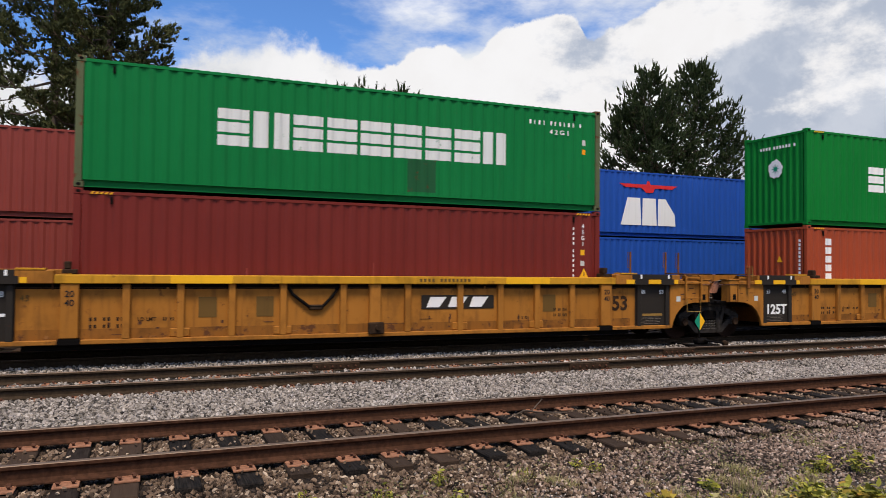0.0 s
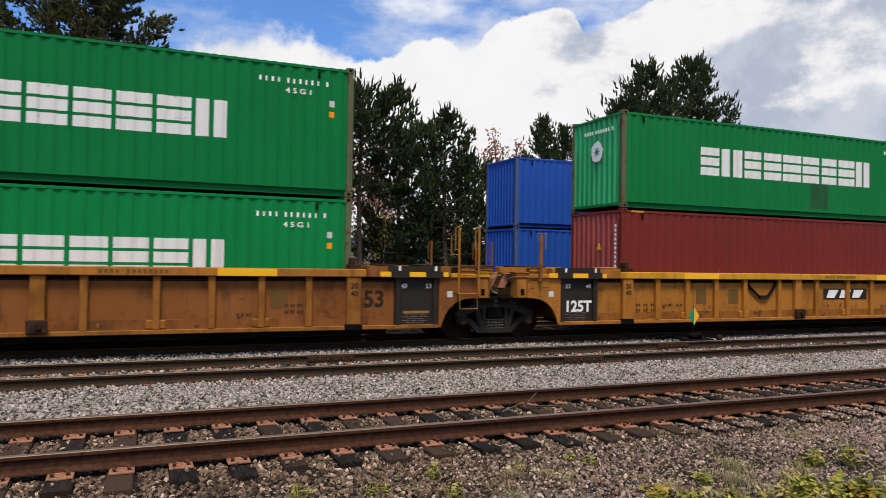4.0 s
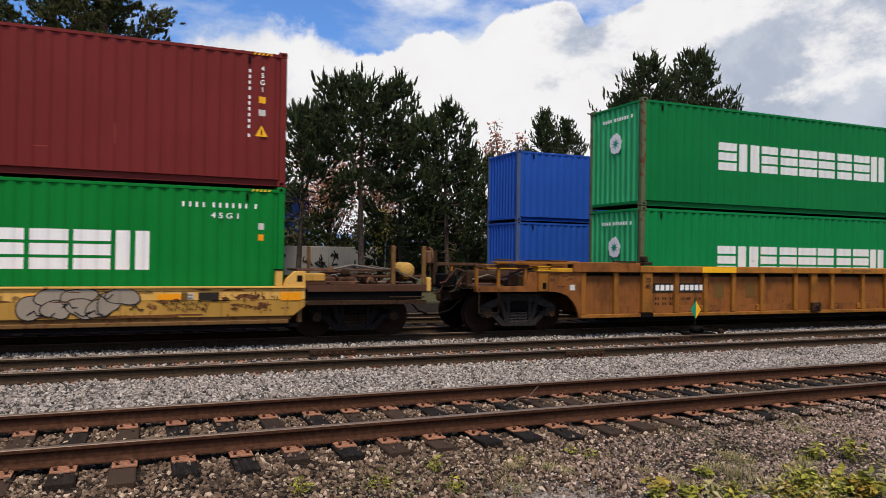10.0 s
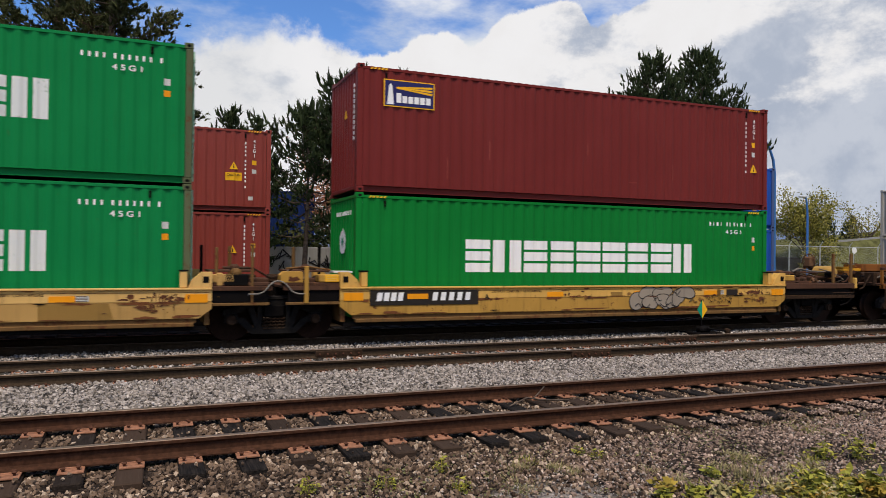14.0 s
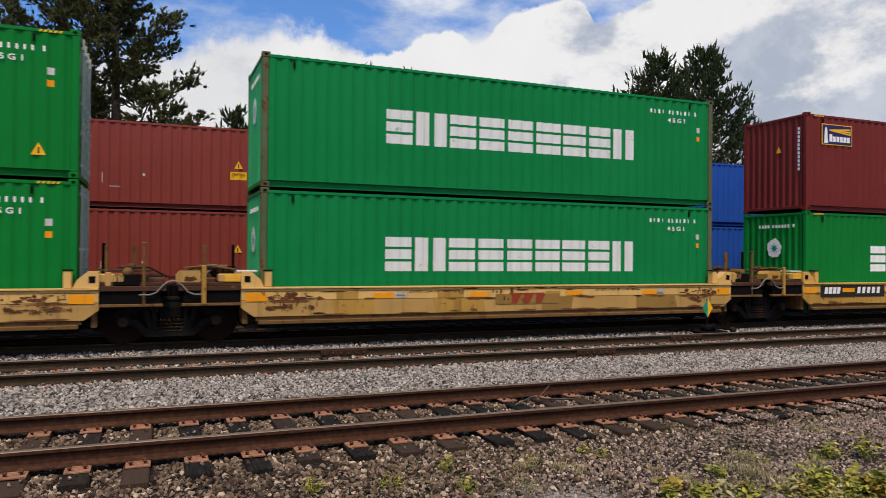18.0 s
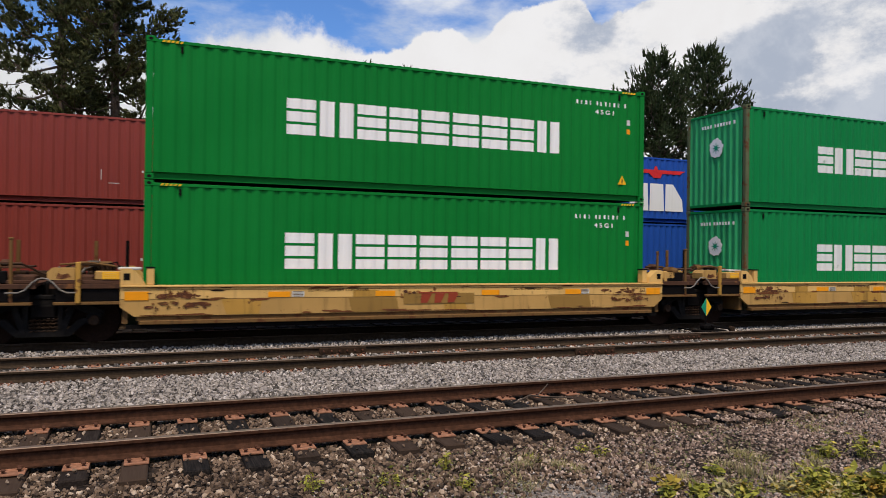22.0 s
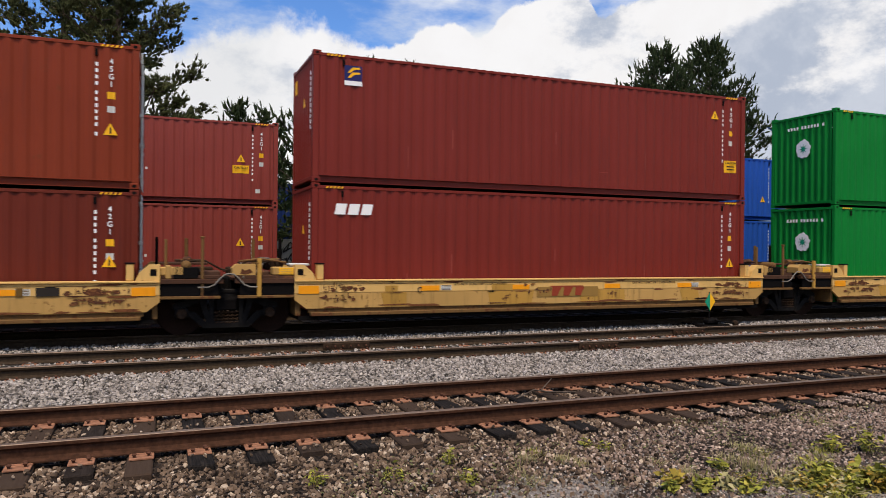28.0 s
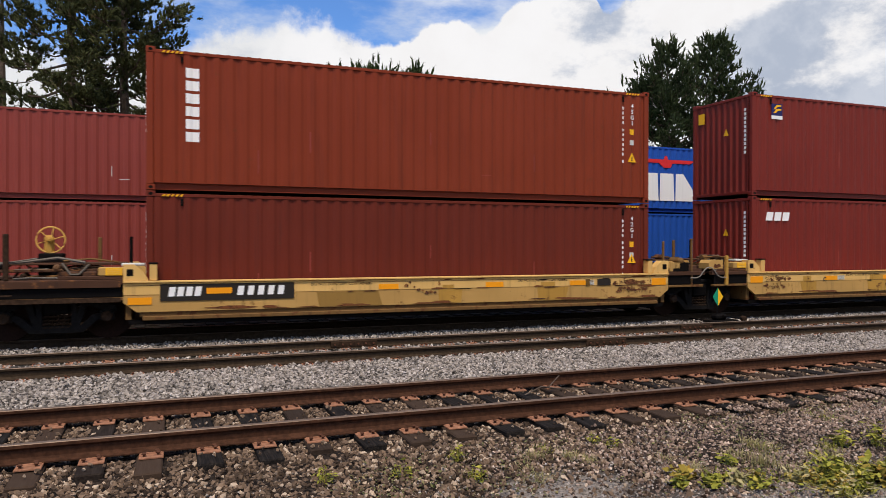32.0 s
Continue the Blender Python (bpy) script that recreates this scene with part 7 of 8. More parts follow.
def pine(label, x, y, height, spread, seed, bare=0.15, mat=None, leaders=(), density=1.0, candle=0.34, clumps=4, lift=0.0, tips=True):
    """A black pine: bent trunk, whorls of limbs that rise at their ends, and upright brush-like shoots.
    leaders holds the side leaders: offset along x and y, and height as a share of the tree's."""
    rs = np.random.RandomState(seed)
    z0 = float(ground_z(x, y)) - 0.05
    tree = thing("pine_tree", label, "tree", pose(x, y, z0), "pines behind the tracks")
    bend = rs.uniform(-0.25, 0.25, 2)
    main = lambda t: np.array([bend[0] * math.sin(t * 2.5), bend[1] * math.sin(t * 3.1), t * height])
    part("trunk", Shape().tube([main(t) for t in np.linspace(0, 0.93, 9)], 0.018 * height, 9, 0.02), BARK, tree)
    limbs, shoots = Shape(), []

    def brush(q, way, n, u, size):
        """A tuft of n shoots that turn upwards round a twig's end."""
        for e in range(n):
            g = q - way * rs.uniform(0, 0.4) + rs.normal(size=3) * np.array([0.14, 0.14, 0.09])
            d = way * 0.9 + rs.normal(size=3) * 0.42 + np.array([0, 0, 0.30 + 0.5 * u])
            shoots.append((*g, *d, size * rs.uniform(0.45, 1.15)))

    def stem(axis, t0, reach0, count):
        for k in range(count):
            t = t0 + (1 - t0) * ((k + rs.rand()) / count) ** 0.82
            u = (t - t0) / (1 - t0)
            fall = 0.62 + 1.1 * u if u < 0.35 else 1.0 - 0.93 * ((u - 0.35) / 0.65) ** 1.25
            reach = reach0 * fall * rs.choice([0.55, 0.8, 0.95, 1.05, 1.2]) * rs.uniform(0.92, 1.08)
            a = k * 2.4 + rs.uniform(-0.6, 0.6)
            rise = lift - 0.12 + 0.62 * u + rs.uniform(-0.1, 0.1)
            out = np.array([math.cos(a), math.sin(a), 0.0])
            p0 = axis(t)
            pts = [p0 + out * reach * f + np.array([0, 0, reach * (rise * f + 0.22 * f ** 3 - 0.08 * math.sin(f * 4))]) + rs.normal(size=3) * 0.04 * reach * f for f in (0, 0.3, 0.6, 0.85, 1.0)]
            limbs.tube(pts, 0.012 + 0.014 * reach, 5, 0.010)
            m = int(3 + 3.0 * reach)
            for i in range(m + 1):
                f = 1.0 if i == m else 0.46 - 0.16 * u + (0.52 + 0.16 * u) * (i + rs.rand()) / m
                j = min(int(f * 4), 3)
                q = pts[j] + (pts[j + 1] - pts[j]) * min(f * 4 - j, 1.0)
                side = np.array([-out[1], out[0], 0.0]) * (1 if i % 2 else -1)
                way = out * rs.uniform(0.3, 0.9) + side * rs.uniform(0.3, 1.0) * (0.2 if i == m else 1.0) + np.array([0, 0, rs.uniform(0.05, 0.45) + 0.3 * u])
                way /= np.linalg.norm(way)
                ln = (0.22 + 0.26 * reach * (1.2 - f)) * rs.uniform(0.7, 1.3)
                tip = q + way * ln
                limbs.tube([q, tip], 0.013, 3, 0.007)
                brush(tip, way, clumps, u, candle)
                if tips and i == m and u > 0.25:
                    for e in range(2):
                        g = tip + rs.normal(size=3) * np.array([0.16, 0.16, 0.05])
                        shoots.append((*g, *(out * 0.22 + rs.normal(size=3) * 0.10 + np.array([0, 0, 1.0])), candle * rs.uniform(1.2, 1.8)))
                if ln > 0.55:
                    brush(q + way * ln * 0.35 + np.array([0, 0, 0.08]), way, clumps // 2, u, candle)
        for i in range(9):
            q = axis(0.90 + 0.08 * rs.rand()) + rs.normal(size=3) * 0.12
            shoots.append((*q, *(rs.normal(size=3) * 0.30 + np.array([0, 0, 1.0])), candle * rs.uniform(0.6, 1.0)))
        shoots.append((*axis(0.97), 0.02, 0.02, 1.0, candle * 1.9))

    stem(main, bare, spread, int(4.4 * density * height * (1 - bare)))
    for dx, dy, top in leaders:
        foot, end = main(0.5), np.array([dx, dy, top * height])
        side_stem = lambda t, foot=foot, end=end: foot + (end - foot) * np.array([math.sin(t * 1.57), math.sin(t * 1.57), t])
        limbs.tube([side_stem(t) for t in np.linspace(0, 1, 6)], 0.008 * height, 6, 0.015)
        stem(side_stem, 0.25, spread * 0.52, int(2.6 * density * height * 0.6))
    tagged(part("branchwork", limbs, BARK, tree), kind="stuff")
    m = mat or NEEDLES
    tagged(part("crown", shoot_mesh("crown", np.array(shoots), m, rs), m, tree), kind="stuff")
    return tree


def leaf_tree(label, x, y, height, spread, seed, mat, trunk=True, leaf=0.14, count=5200, name="leafy_tree"):
    """A broadleaf tree or bush: forked stem and loose clumps of leaves."""
    rs = np.random.RandomState(seed)
    z0 = float(ground_z(x, y)) - 0.05
    tree = thing(name, label, "tree" if trunk else "bush", pose(x, y, z0))
    limbs = Shape().tube([(0, 0, 0), (0.05, 0.1, height * 0.3), (0.0, 0.0, height * 0.6)], 0.02 * height, 8, 0.03)
    tips = []
    for k in range(26):
        a, t = k * 2.4 + rs.uniform(-0.4, 0.4), rs.uniform(0.22, 0.62) if trunk else rs.uniform(0.02, 0.5)
        r = spread * rs.uniform(0.45, 1.0)
        p = np.array([math.cos(a) * r, math.sin(a) * r, min(height * 0.97, height * (t + rs.uniform(0.12, 0.42)))])
        limbs.tube([(0, 0, height * t), p * np.array([0.5, 0.5, 0]) + np.array([0, 0, height * t * 0.45 + p[2] * 0.5]), p], 0.008 * height, 5, 0.01)
        tips.append(p)
    tagged(part("branchwork", limbs, BARK, tree), kind="stuff")
    tips = np.array(tips)
    which = rs.randint(0, len(tips), count)
    c = tips[which] * rs.uniform(0.55, 1.04, (count, 1)) ** np.array([1, 1, 0.45]) + rs.normal(size=(count, 3)) * spread * np.array([0.15, 0.15, 0.11])
    u = rs.normal(size=(count, 3))
    u /= np.linalg.norm(u, axis=1, keepdims=True)
    w = np.cross(u, rs.normal(size=(count, 3)))
    w /= np.linalg.norm(w, axis=1, keepdims=True)
    s = leaf * rs.uniform(0.6, 1.4, (count, 1))
    v = np.stack([c - u * s, c + w * s * 0.5, c + u * s, c - w * s * 0.5], 1).reshape(-1, 3)
    tagged(part("crown", sheet_mesh("crown", v, 4, mat), mat, tree), kind="stuff")
    return tree


pine("tall dark pine with browned inner needles", -1.2, 31.4, 17.0, 2.9, 21, 0.1, NEEDLES_BROWN, (), 2.0, 0.26, 7, -0.26, False)
pine("tall dark pine with long drooping limbs", -3.3, 32.6, 18.0, 3.0, 22, 0.1, NEEDLES_BROWN, (), 1.3, 0.25, 6, -0.25, False)
pine("tall dark pine with browned inner needles", -6.4, 35.5, 16.0, 2.6, 23, 0.1, NEEDLES_BROWN, (), 0.6, 0.25, 5, -0.2, False)
pine("broad dark pine with three leading shoots", 9.6, 32.6, 9.9, 2.9, 31, 0.43, NEEDLES, ((-1.1, 0.2, 1.0), (1.5, -0.3, 1.01)), 1.7)
pine("dark pine with a bare lower trunk", 6.6, 33.0, 8.4, 2.4, 32, 0.30, NEEDLES, ((0.9, 0.4, 0.93),), 1.6)
pine("dark pine with limbs down to the ground", 14.6, 34.0, 9.4, 2.5, 34, 0.06, NEEDLES, ((-1.5, 0.3, 0.93),), 1.6)
pine("dark pine with limbs down to the ground", 12.2, 34.6, 8.2, 2.2, 33, 0.10, NEEDLES, (), 1.5)
pine("low dark pine with limbs down to the ground", 16.3, 35.4, 7.4, 2.3, 38, 0.05, NEEDLES, (), 1.7)
pine("small dark pine behind parked containers", 5.1, 37.0, 8.5, 1.5, 35, 0.15, NEEDLES, (), 1.0)
pine("small dark pine behind parked containers", 3.8, 38.0, 9.0, 1.6, 36, 0.15, NEEDLES, (), 1.0)
pine("broad dark pine with upswept shoots", 28.6, 36.0, 13.9, 3.2, 41, 0.15, NEEDLES, ((-1.0, 0.3, 0.84),), 2.2)
pine("dark pine with ragged upper limbs", 32.7, 36.5, 14.9, 3.4, 43, 0.15, NEEDLES, (), 2.2, 0.34, 5, -0.05)
pine("dark pointed conifer beyond the tracks", 30.6, 52.0, 13.6, 2.2, 44, 0.1, NEEDLES, (), 2.4, 0.30, 4)
pine("dark pointed conifer beyond the tracks", 33.1, 52.6, 13.2, 2.2, 45, 0.1, NEEDLES, (), 2.4, 0.30, 4)
pine("small dark conifer beside a road", 74.7, 62.0, 6.7, 1.3, 46, 0.05, NEEDLES, (), 1.6, 0.3, 3)
pine("small dark conifer beside a road", 81.3, 64.0, 6.9, 1.3, 47, 0.05, NEEDLES, (), 1.6, 0.3, 3)
leaf_tree("thin tree in pinkish autumn leaf", 23.6, 45.5, 9.4, 2.0, 58, RED_LEAVES, True, 0.10, 1300)
leaf_tree("small tree in red autumn leaf behind the pines", 10.0, 41.0, 9.6, 2.4, 51, RED_LEAVES, True, 0.10, 4200)
leaf_tree("tall thin shrub turning red behind parked containers", 21.3, 41.0, 13.0, 1.6, 58, RED_LEAVES, False, 0.12, 4200, "autumn_bush")
leaf_tree("small tree in red autumn leaf behind the pines", 13.2, 41.5, 8.4, 2.2, 52, RED_LEAVES, True, 0.10, 3200)
leaf_tree("yellow-green bush behind the pines", 12.7, 39.4, 5.2, 0.8, 59, GOLD_LEAVES, False, 0.10, 500)
leaf_tree("sparse yellow-green tree beside a road", 66.2, 58.0, 9.8, 3.6, 53, GOLD_LEAVES, True, 0.13, 9500)
leaf_tree("sparse yellow-green tree beside a road", 80.3, 61.0, 9.0, 3.2, 54, GOLD_LEAVES, True, 0.12, 2200)
leaf_tree("yellow-green bush tapering to a point", 65.0, 55.0, 4.4, 1.8, 55, GOLD_LEAVES, False, 0.12, 2800)
leaf_tree("sparse yellow-green tree beside a road", 94.0, 62.0, 9.0, 4.0, 56, GOLD_LEAVES, True, 0.14, 4200)
for k, (x, y, h, r) in enumerate(((15.6, 36.0, 6.2, 2.2), (12.9, 40.6, 5.6, 1.8), (8.0, 40.4, 4.6, 1.8), (13.8, 37.0, 6.0, 2.0), (17.6, 38.0, 4.8, 2.2), (20.5, 40.0, 4.4, 2.4), (10.6, 42.0, 4.3, 1.8), (11.9, 42.6, 4.0, 1.6))):
    leaf_tree("olive shrub under the pines", x, y, h, r, 57 + k, NEEDLES_BROWN, False, 0.11, 3000, "shrub")

# ---- wall, fences, lamps and road beyond ----
w = solid("concrete_wall", Shape().box(-14, 12.2, 38.6, 38.85, -0.1, 2.3, 0.02), CONCRETE, "stained grey concrete wall with dark scrawls", "wall", kind="structure")
rnd = random.Random(9)
for k in range(12):
    x, z = rnd.uniform(5.5, 11.6), rnd.uniform(1.3, 1.9)
    pts = [(x + rnd.uniform(-0.3, 0.3), 38.585, z + rnd.uniform(-0.3, 0.3)) for i in range(5)]
    part("scrawl", Shape().tube(pts, 0.035, 4), BLACK_MARK, w)


def chain_fence(x0, x1, y, top, step=3.0):
    f = thing("chain_link_fence", "galvanised wire fence on round posts", "fence", pose(0, 0, 0), "fences")
    z0 = float(ground_z(0, y)) - 0.05
    k = 0
    x = x0
    while x <= x1 + 0.01:
        part("post", Shape().tube([(x, y, z0), (x, y, top), (x + 0.02, y - 0.2, top + 0.28)], 0.035, 8), GALV, f)
        x += step
    part("top_rail", Shape().tube([(x0, y, top - 0.04), (x1, y, top - 0.04)], 0.024, 6), GALV, f)
    s = Shape()
    n = int((x1 - x0) / 0.13)
    hgt = top - 0.1 - z0
    for i in range(n):
        a = x0 + i * 0.13
        for q in (1, -1):
            b = a + q * hgt
            lo, hi = z0 + 0.05, top - 0.1
            e = min(max(b, x0), x1)
            s.add([(a, y, lo), (e, y, lo + abs(e - a)), (e + 0.006, y, lo + abs(e - a)), (a + 0.006, y, lo)], [(0, 1, 2, 3)])
    part("wire_mesh", s, GALV, f)


chain_fence(11.8, 30.8, 36.0, 2.4, 3.2)
chain_fence(33.0, 63.0, 38.0, 2.95, 3.0)


def street_lamp(x, y, z, reach):
    s = thing("street_lamp", "blue curved street lamp pole", "street lamp", pose(x, y, float(ground_z(x, y))), "street lamps")
    a = [(0, 0, 0), (0, 0, z * 0.75)] + [(-reach * (1 - math.cos(t)), 0, z * 0.75 + z * 0.25 * math.sin(t)) for t in (0.4, 0.8, 1.1, 1.4, 1.57)]
    part("pole", Shape().tube(a, 0.10, 10, 0.05), LAMP_BLUE, s)
    part("lamp_head", Shape().box(-reach - 0.65, -reach + 0.05, -0.14, 0.14, z - 0.1, z + 0.06, 0.04), GALV, s)
    part("foot_plate", Shape().box(-0.25, 0.25, -0.25, 0.25, 0, 0.04, 0.01), GALV, s)


street_lamp(36.85, 34.5, 9.7, 1.6)
street_lamp(51.8, 45.0, 7.2, 0.3)
street_lamp(46.6, 44.0, 6.0, 0.3)

solid("road_bank", Shape().prism([(40, 0.1), (140, 0.1), (140, 2.6), (40, 2.2)], 66.0, 74.0), CONCRETE, "concrete edged bank carrying a road", "road", kind="structure")
fence = thing("railing", "blue railing along a raised road", "railing", Matrix())
for k in range(34):
    part("railing_post", Shape().box(58 + k * 2.0, 58.12 + k * 2.0, 66.1, 66.2, 2.2, 3.5), LAMP_BLUE, fence)
part("railing_bar", Shape().box(58, 126, 66.1, 66.2, 3.4, 3.5), LAMP_BLUE, fence)
part("railing_panel", Shape().box(58, 126, 66.14, 66.17, 2.6, 3.35), LAMP_BLUE, fence)


def hills():
    """Low hills on the horizon, the haze of distance painted on as blue."""
    xs = np.linspace(150, 2300, 90)
    s = Shape()
    for a, b in zip(xs, xs[1:]):
        q = [38 + 70 * max(0.0, noise.noise((t * 0.003, 3.0, 0))) + 26 * math.exp(-((t - 1350) / 300) ** 2) * 2 for t in (a, b)]
        s.add([(a, 1200 + 0.1 * a, -5), (b, 1200 + 0.1 * b, -5), (b, 1230 + 0.1 * b, q[1]), (a, 1230 + 0.1 * a, q[0])], [(0, 1, 2, 3)])
    solid("far_hills", s, HILL, "hills on the horizon, tinted blue for haze", "hill", kind="structure")


BANK = plain("rough_bank_grass", (0.115, 0.118, 0.045), rough=0.95, vary=0.55, scale=1.3, bump=0.03)


def grass_bank():
    """A grassy road bank that climbs to one side, with a low parapet along its crest."""
    s, xs, rows = Shape(), np.linspace(66, 112, 60), (0.0, 0.3, 0.6, 0.85, 1.0)
    crest = lambda x: 2.2 + 1.7 * min(1.0, (x - 66) / 5.5) + 0.085 * max(0.0, x - 71.5)
    for x in xs:
        for t in rows:
            s.v.append((x, 55.5 + 3.0 * t, 0.1 + (crest(x) - 0.1) * t + 0.18 * noise.noise((x * 0.7, t * 4, 0)) * (t < 1)))
        s.v.append((x, 75.0, crest(x)))
    m = len(rows) + 1
    s.f = [(i * m + j, (i + 1) * m + j, (i + 1) * m + j + 1, i * m + j + 1) for i in range(len(xs) - 1) for j in range(m - 1)]
    solid("grass_bank", s, BANK, "rough grassy road bank beyond the fence", "bank", kind="structure")
    p = Shape()
    for a, b in zip(xs[8::6], xs[14::6]):
        p.add([(x, y, crest(x) + z) for x in (a, b) for y in (58.6, 58.8) for z in (-0.1, 0.22)], [(0, 1, 3, 2), (4, 6, 7, 5), (0, 4, 5, 1), (2, 3, 7, 6), (1, 5, 7, 3), (0, 2, 6, 4)])
    solid("parapet", p, CONCRETE, "low grey concrete parapet along a road", "parapet", kind="structure")


def round_sign(x, y, z):
    t = thing("road_sign", "round white sign on a thin grey pole", "sign", pose(x, y, float(ground_z(x, y))))
    part("pole", Shape().tube([(0, 0, -0.05), (0, 0, z + 0.3)], 0.04, 8), GALV, t)
    part("sign_plate", Shape().disc(0, -0.06, z, 0.36, 0.36, 24, 0.02), WHITE, t)


grass_bank()
round_sign(70.1, 55.0, 2.85)
# the blue is distance haze, mixed into the slope's base colour
HILL = plain("haze_tinted_hillside", (0.20, 0.27, 0.40), rough=1.0, vary=0.1, scale=0.02)
hills()

# added and never in view: a dark block closing the place behind the camera
solid("rear_bank", Shape().prism([(-60, -0.3), (90, -0.3), (90, 2.2), (-60, 2.2)], -22, -20), NEEDLES_BROWN, "plain dark hedge block added behind the camera", "hedge", kind="structure")

# ---- weeds ----


def weed(label, x, y, height, spread, leaves, mat, seed, leaf=0.05, blades=False, name="weed"):
    rs = np.random.RandomState(seed)
    z0 = float(ground_z(x, y)) - 0.01
    ob = thing(name, label, "weed", pose(x, y, z0), "weeds")
    if blades:
        a = rs.uniform(0, 6.28, leaves)
        r = spread * rs.rand(leaves) ** 0.7
        b = np.stack([np.cos(a) * r * 0.6, np.sin(a) * r * 0.6, 0 * r], -1)
        b += rs.normal(size=b.shape) * np.array([0.4, 0.4, 0.0]) * spread
        tip = b + np.stack([np.cos(a) * r * 0.5, np.sin(a) * r * 0.5, height * rs.uniform(0.4, 1.1, leaves)], -1) + rs.normal(size=(leaves, 3)) * 0.02
        side = np.stack([-np.sin(a), np.cos(a), 0 * a], -1) * 0.003
        mid_ = (b + tip) / 2 + np.array([0, 0, 0.15 * height])
        v = np.stack([b - side, b + side, mid_ + side * 0.8, mid_ - side * 0.8, mid_ - side * 0.8, mid_ + side * 0.8, tip + side * 0.2, tip - side * 0.2], 1).reshape(-1, 3)
        tagged(part("grass_clump", sheet_mesh("grass_clump", v, 4, mat), mat, ob), kind="stuff")
        return ob
    stems = Shape()
    n = max(6, leaves // 14)
    cs = []
    for k in range(n):
        a, r = rs.uniform(0, 6.28), spread * rs.rand() ** 0.6
        tip = np.array([math.cos(a) * r, math.sin(a) * r, height * rs.uniform(0.5, 1.1)])
        stems.tube([(tip[0] * 0.4, tip[1] * 0.4, 0), tip * 0.6 + np.array([0, 0, height * 0.15]), tip], 0.004, 4, 0.002)
        for i in range(14):
            t = rs.uniform(0.25, 1.0)
            cs.append(np.array([tip[0] * (0.4 + 0.6 * t), tip[1] * (0.4 + 0.6 * t), tip[2] * t]) + rs.normal(size=3) * 0.035)
    tagged(part("stem_clump", stems, mat, ob), kind="stuff")
    c = np.array(cs)
    u = rs.normal(size=c.shape) * np.array([1, 1, 0.45])
    u /= np.linalg.norm(u, axis=1, keepdims=True)
    w_ = np.cross(u, np.array([0, 0, 1.0]) + rs.normal(size=c.shape) * 0.4)
    w_ /= np.linalg.norm(w_, axis=1, keepdims=True)
    s = leaf * rs.uniform(0.6, 1.3, (len(c), 1))
    v = np.stack([c - u * s, c - u * s * 0.2 + w_ * s * 0.5, c + u * s, c - u * s * 0.2 - w_ * s * 0.5], 1).reshape(-1, 3)
    tagged(part("foliage", sheet_mesh("foliage", v, 4, mat), mat, ob), kind="stuff")
    return ob


rw = random.Random(14)
for k in range(17):
    # a thicket of low weeds along the gravel's edge
    f = rw.random()
    x = 5.3 + 2.5 * f + rw.uniform(-0.1, 0.1)
    y = 4.36 + 0.40 * f + rw.uniform(0.0, 0.6) ** 1.4
    mat_k = (WEED_LEAVES, WEED_LEAVES, YELLOWED_LEAVES, DRY_GRASS)[k % 4]
    weed("low leafy weeds turning yellow at the gravel edge", x, y, rw.uniform(0.10, 0.24), rw.uniform(0.2, 0.36), rw.randint(110, 200), mat_k, 60 + k, rw.choice([0.026, 0.036, 0.052]))
for k in range(9):
    weed("straggling weeds and dry stalks at the gravel edge", 4.3 + 0.19 * k + rw.uniform(-0.08, 0.08), 5.06 - 0.05 * k + rw.uniform(0.0, 0.18), rw.uniform(0.04, 0.10), rw.uniform(0.10, 0.18), rw.randint(60, 110),
         (YELLOWED_LEAVES, WEED_LEAVES, DRY_GRASS)[k % 3], 130 + k, rw.choice([0.022, 0.034, 0.045]))
for k in range(10):
    weed("straw-coloured dry stalks among the weeds", rw.uniform(5.2, 7.2), rw.uniform(4.9, 5.3), rw.uniform(0.08, 0.18), rw.uniform(0.08, 0.16), rw.randint(30, 60), DRY_GRASS, 150 + k, blades=True, name="dry_stalks")
for k, (x, y, h, sp, n) in enumerate(((4.85, 4.82, 0.08, 0.16, 90), (4.46, 4.98, 0.07, 0.10, 50), (4.19, 5.08, 0.08, 0.09, 40), (6.84, 5.31, 0.26, 0.14, 90), (6.5, 5.45, 0.16, 0.16, 100), (5.0, 5.4, 0.07, 0.12, 80))):
    weed("small green weed with broad leaves", x, y, h, sp, n, WEED_LEAVES, 80 + k, 0.036)
for k, (x, y, h, sp, n) in enumerate(((1.27, 6.05, 0.10, 0.13, 110), (2.5, 5.75, 0.11, 0.13, 120), (1.95, 6.05, 0.08, 0.12, 70), (2.55, 6.2, 0.16, 0.09, 70), (4.09, 6.3, 0.05, 0.12, 90), (4.22, 6.19, 0.05, 0.10, 70))):
    weed("small bright green weed among the stones", x, y, h, sp, n, WEED_LEAVES, 90 + k, 0.02)
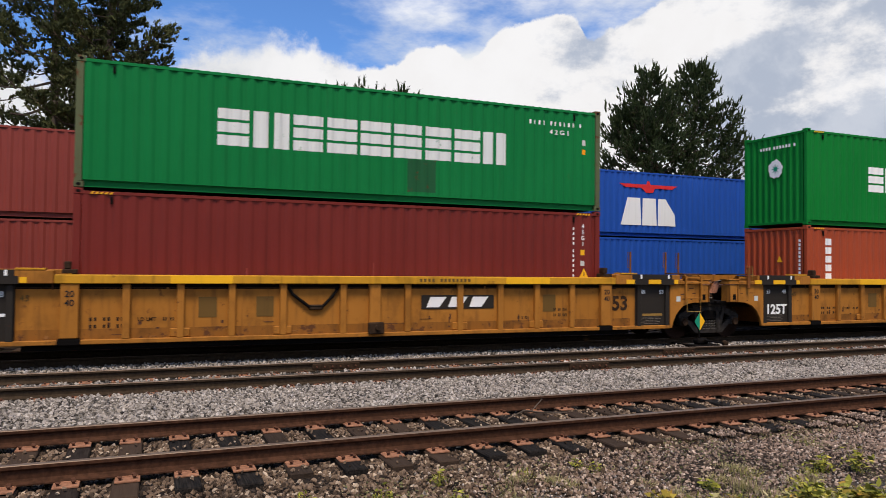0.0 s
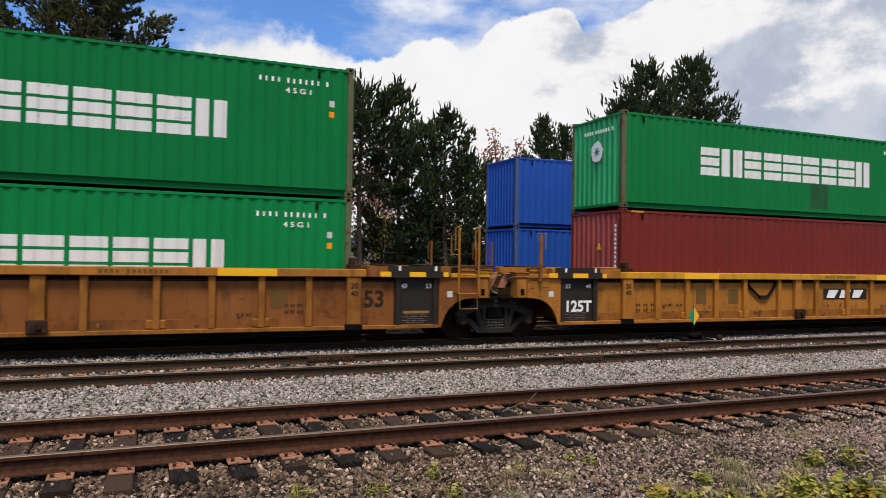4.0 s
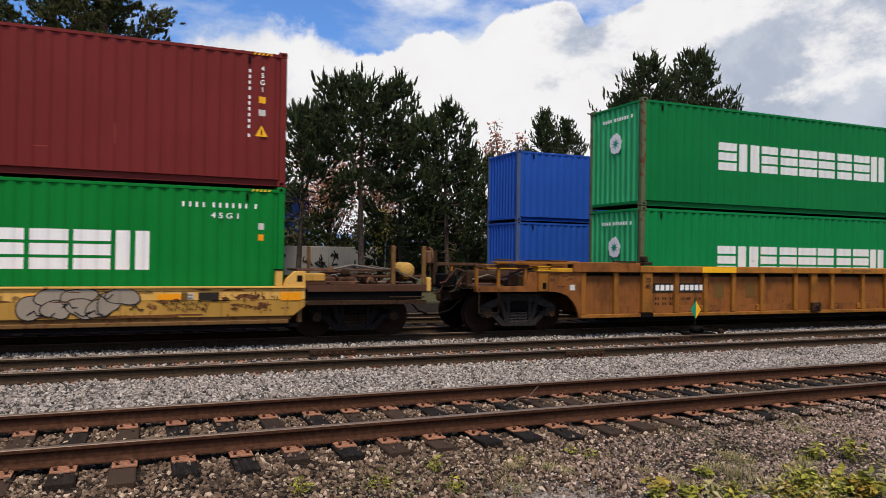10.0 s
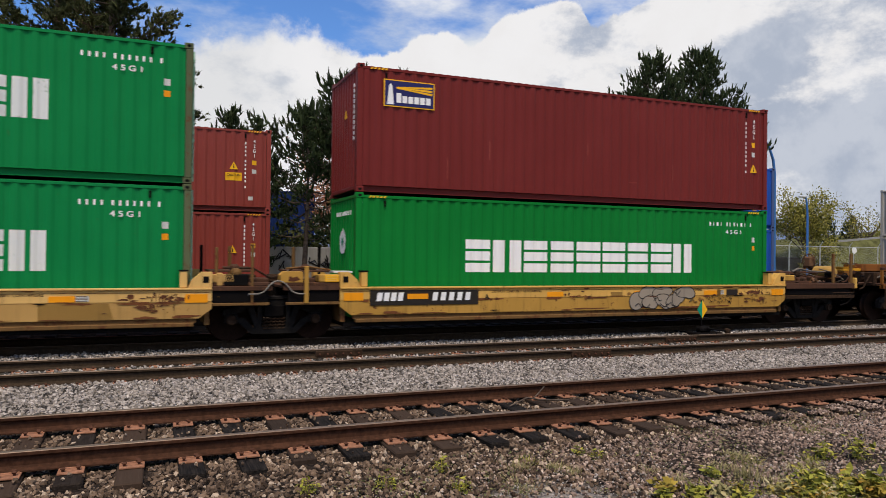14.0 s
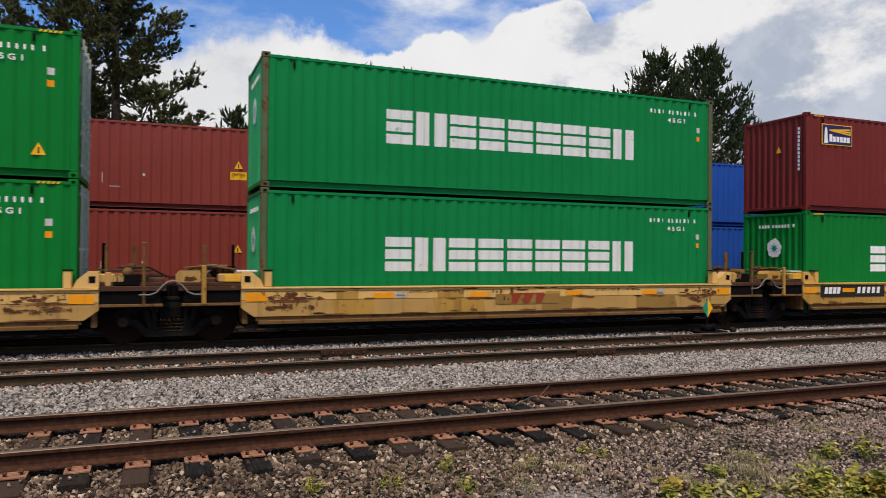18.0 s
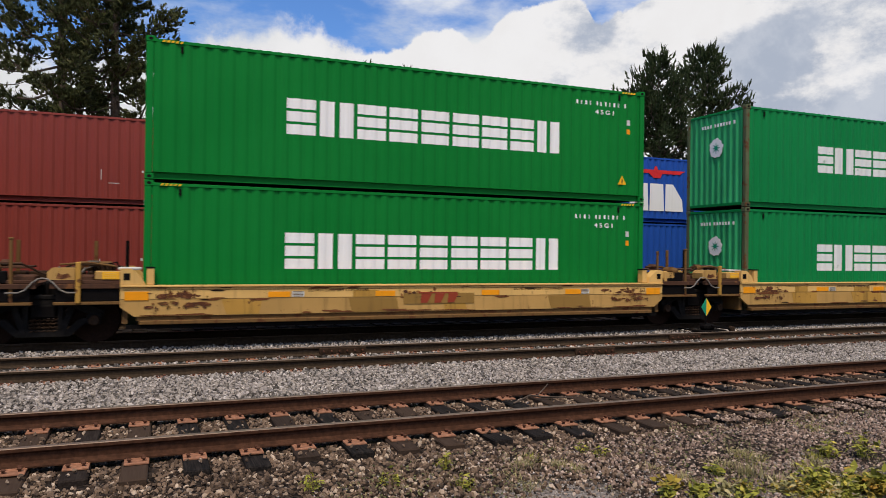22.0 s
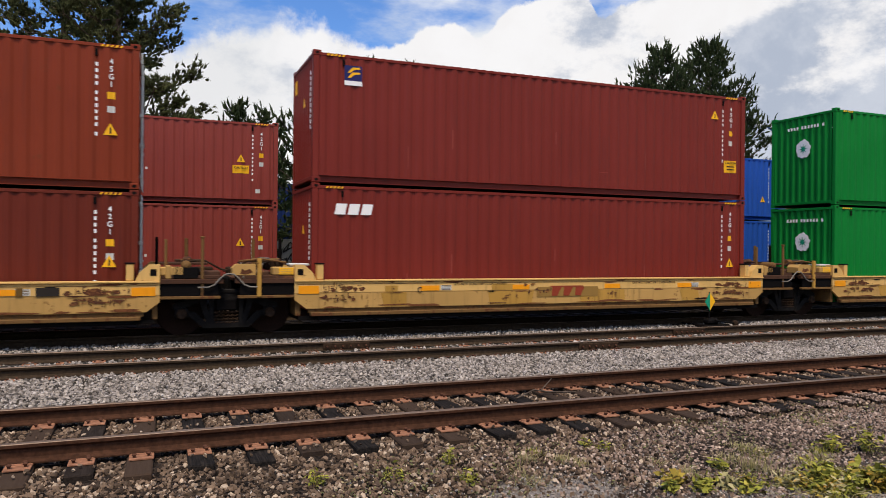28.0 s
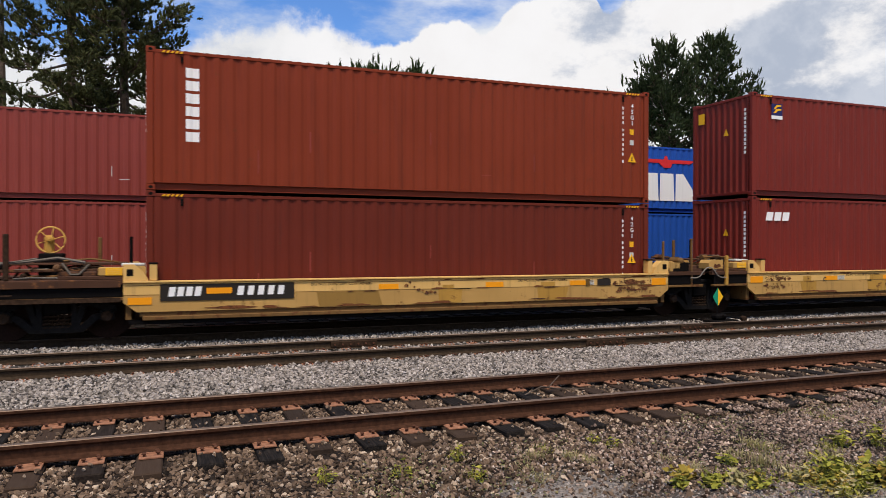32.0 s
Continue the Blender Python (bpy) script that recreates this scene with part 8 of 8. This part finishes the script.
for k in range(16):
    x = rw.uniform(2.2, 7.2)
    y = rw.uniform(4.9, 6.1) + (0.3 if x > 5 else 0.0)
    if k < 4:
        x, y = ((3.46, 6.22), (3.62, 6.0), (3.3, 6.1), (3.75, 5.85))[k]
    weed("tuft of dry grass in the gravel", x, y, rw.uniform(0.03, 0.07), rw.uniform(0.08, 0.18), rw.randint(120, 220), DRY_GRASS if k % 5 else WEED_LEAVES, 100 + k, blades=True, name="grass_tuft")


def leaf_litter():
    """Small fallen leaves and moss scraps on the gravel by the weeds."""
    rs = np.random.RandomState(77)
    n = 9000
    x, y = rs.uniform(1.2, 8.6, n), rs.uniform(4.2, 6.9, n)
    clump = np.array([noise.noise((a * 1.3, b * 1.3, 5.0)) for a, b in zip(x, y)])
    ok = (clump + 0.25 * rs.normal(size=n) > 0.12) & (y < 6.3 + 0.08 * x)
    c = np.stack([x, y, ground_z(x, y) + 0.028 + rs.uniform(0, 0.02, n)], -1)[ok]
    u = rs.normal(size=c.shape) * np.array([1, 1, 0.3])
    u /= np.linalg.norm(u, axis=1, keepdims=True)
    w_ = np.cross(u, np.array([0, 0, 1.0]) + rs.normal(size=c.shape) * 0.3)
    w_ /= np.linalg.norm(w_, axis=1, keepdims=True)
    s = rs.uniform(0.008, 0.024, (len(c), 1))
    v = np.stack([c - u * s, c + w_ * s * 0.5, c + u * s, c - w_ * s * 0.5], 1).reshape(-1, 3)
    ob = new("leaf_litter", sheet_mesh("leaf_litter", v, 4, MOSS))
    tagged(ob, "fallen leaves and moss scraps on gravel", "leaf litter", kind="stuff")


leaf_litter()

# ---- what moves ----


def motions():
    for ob, x, z in moving:
        walk(ob, [(t, pose(x + s, TRAIN_Y, z)) for t, s in ROLLED])
    # the wheels turn as far as the train rolls
    times = [t for t, s in ROLLED]
    dist = [s for t, s in ROLLED]
    fine = [k / 6 for k in range(193)]
    for w_, x, y, z in spinning:
        rows = []
        for t in fine:
            s = float(np.interp(t, times, dist))
            rows.append((t, pose(x, y, z, 0, math.degrees(s / 0.457), 0)))
        walk(w_, rows)


motions()
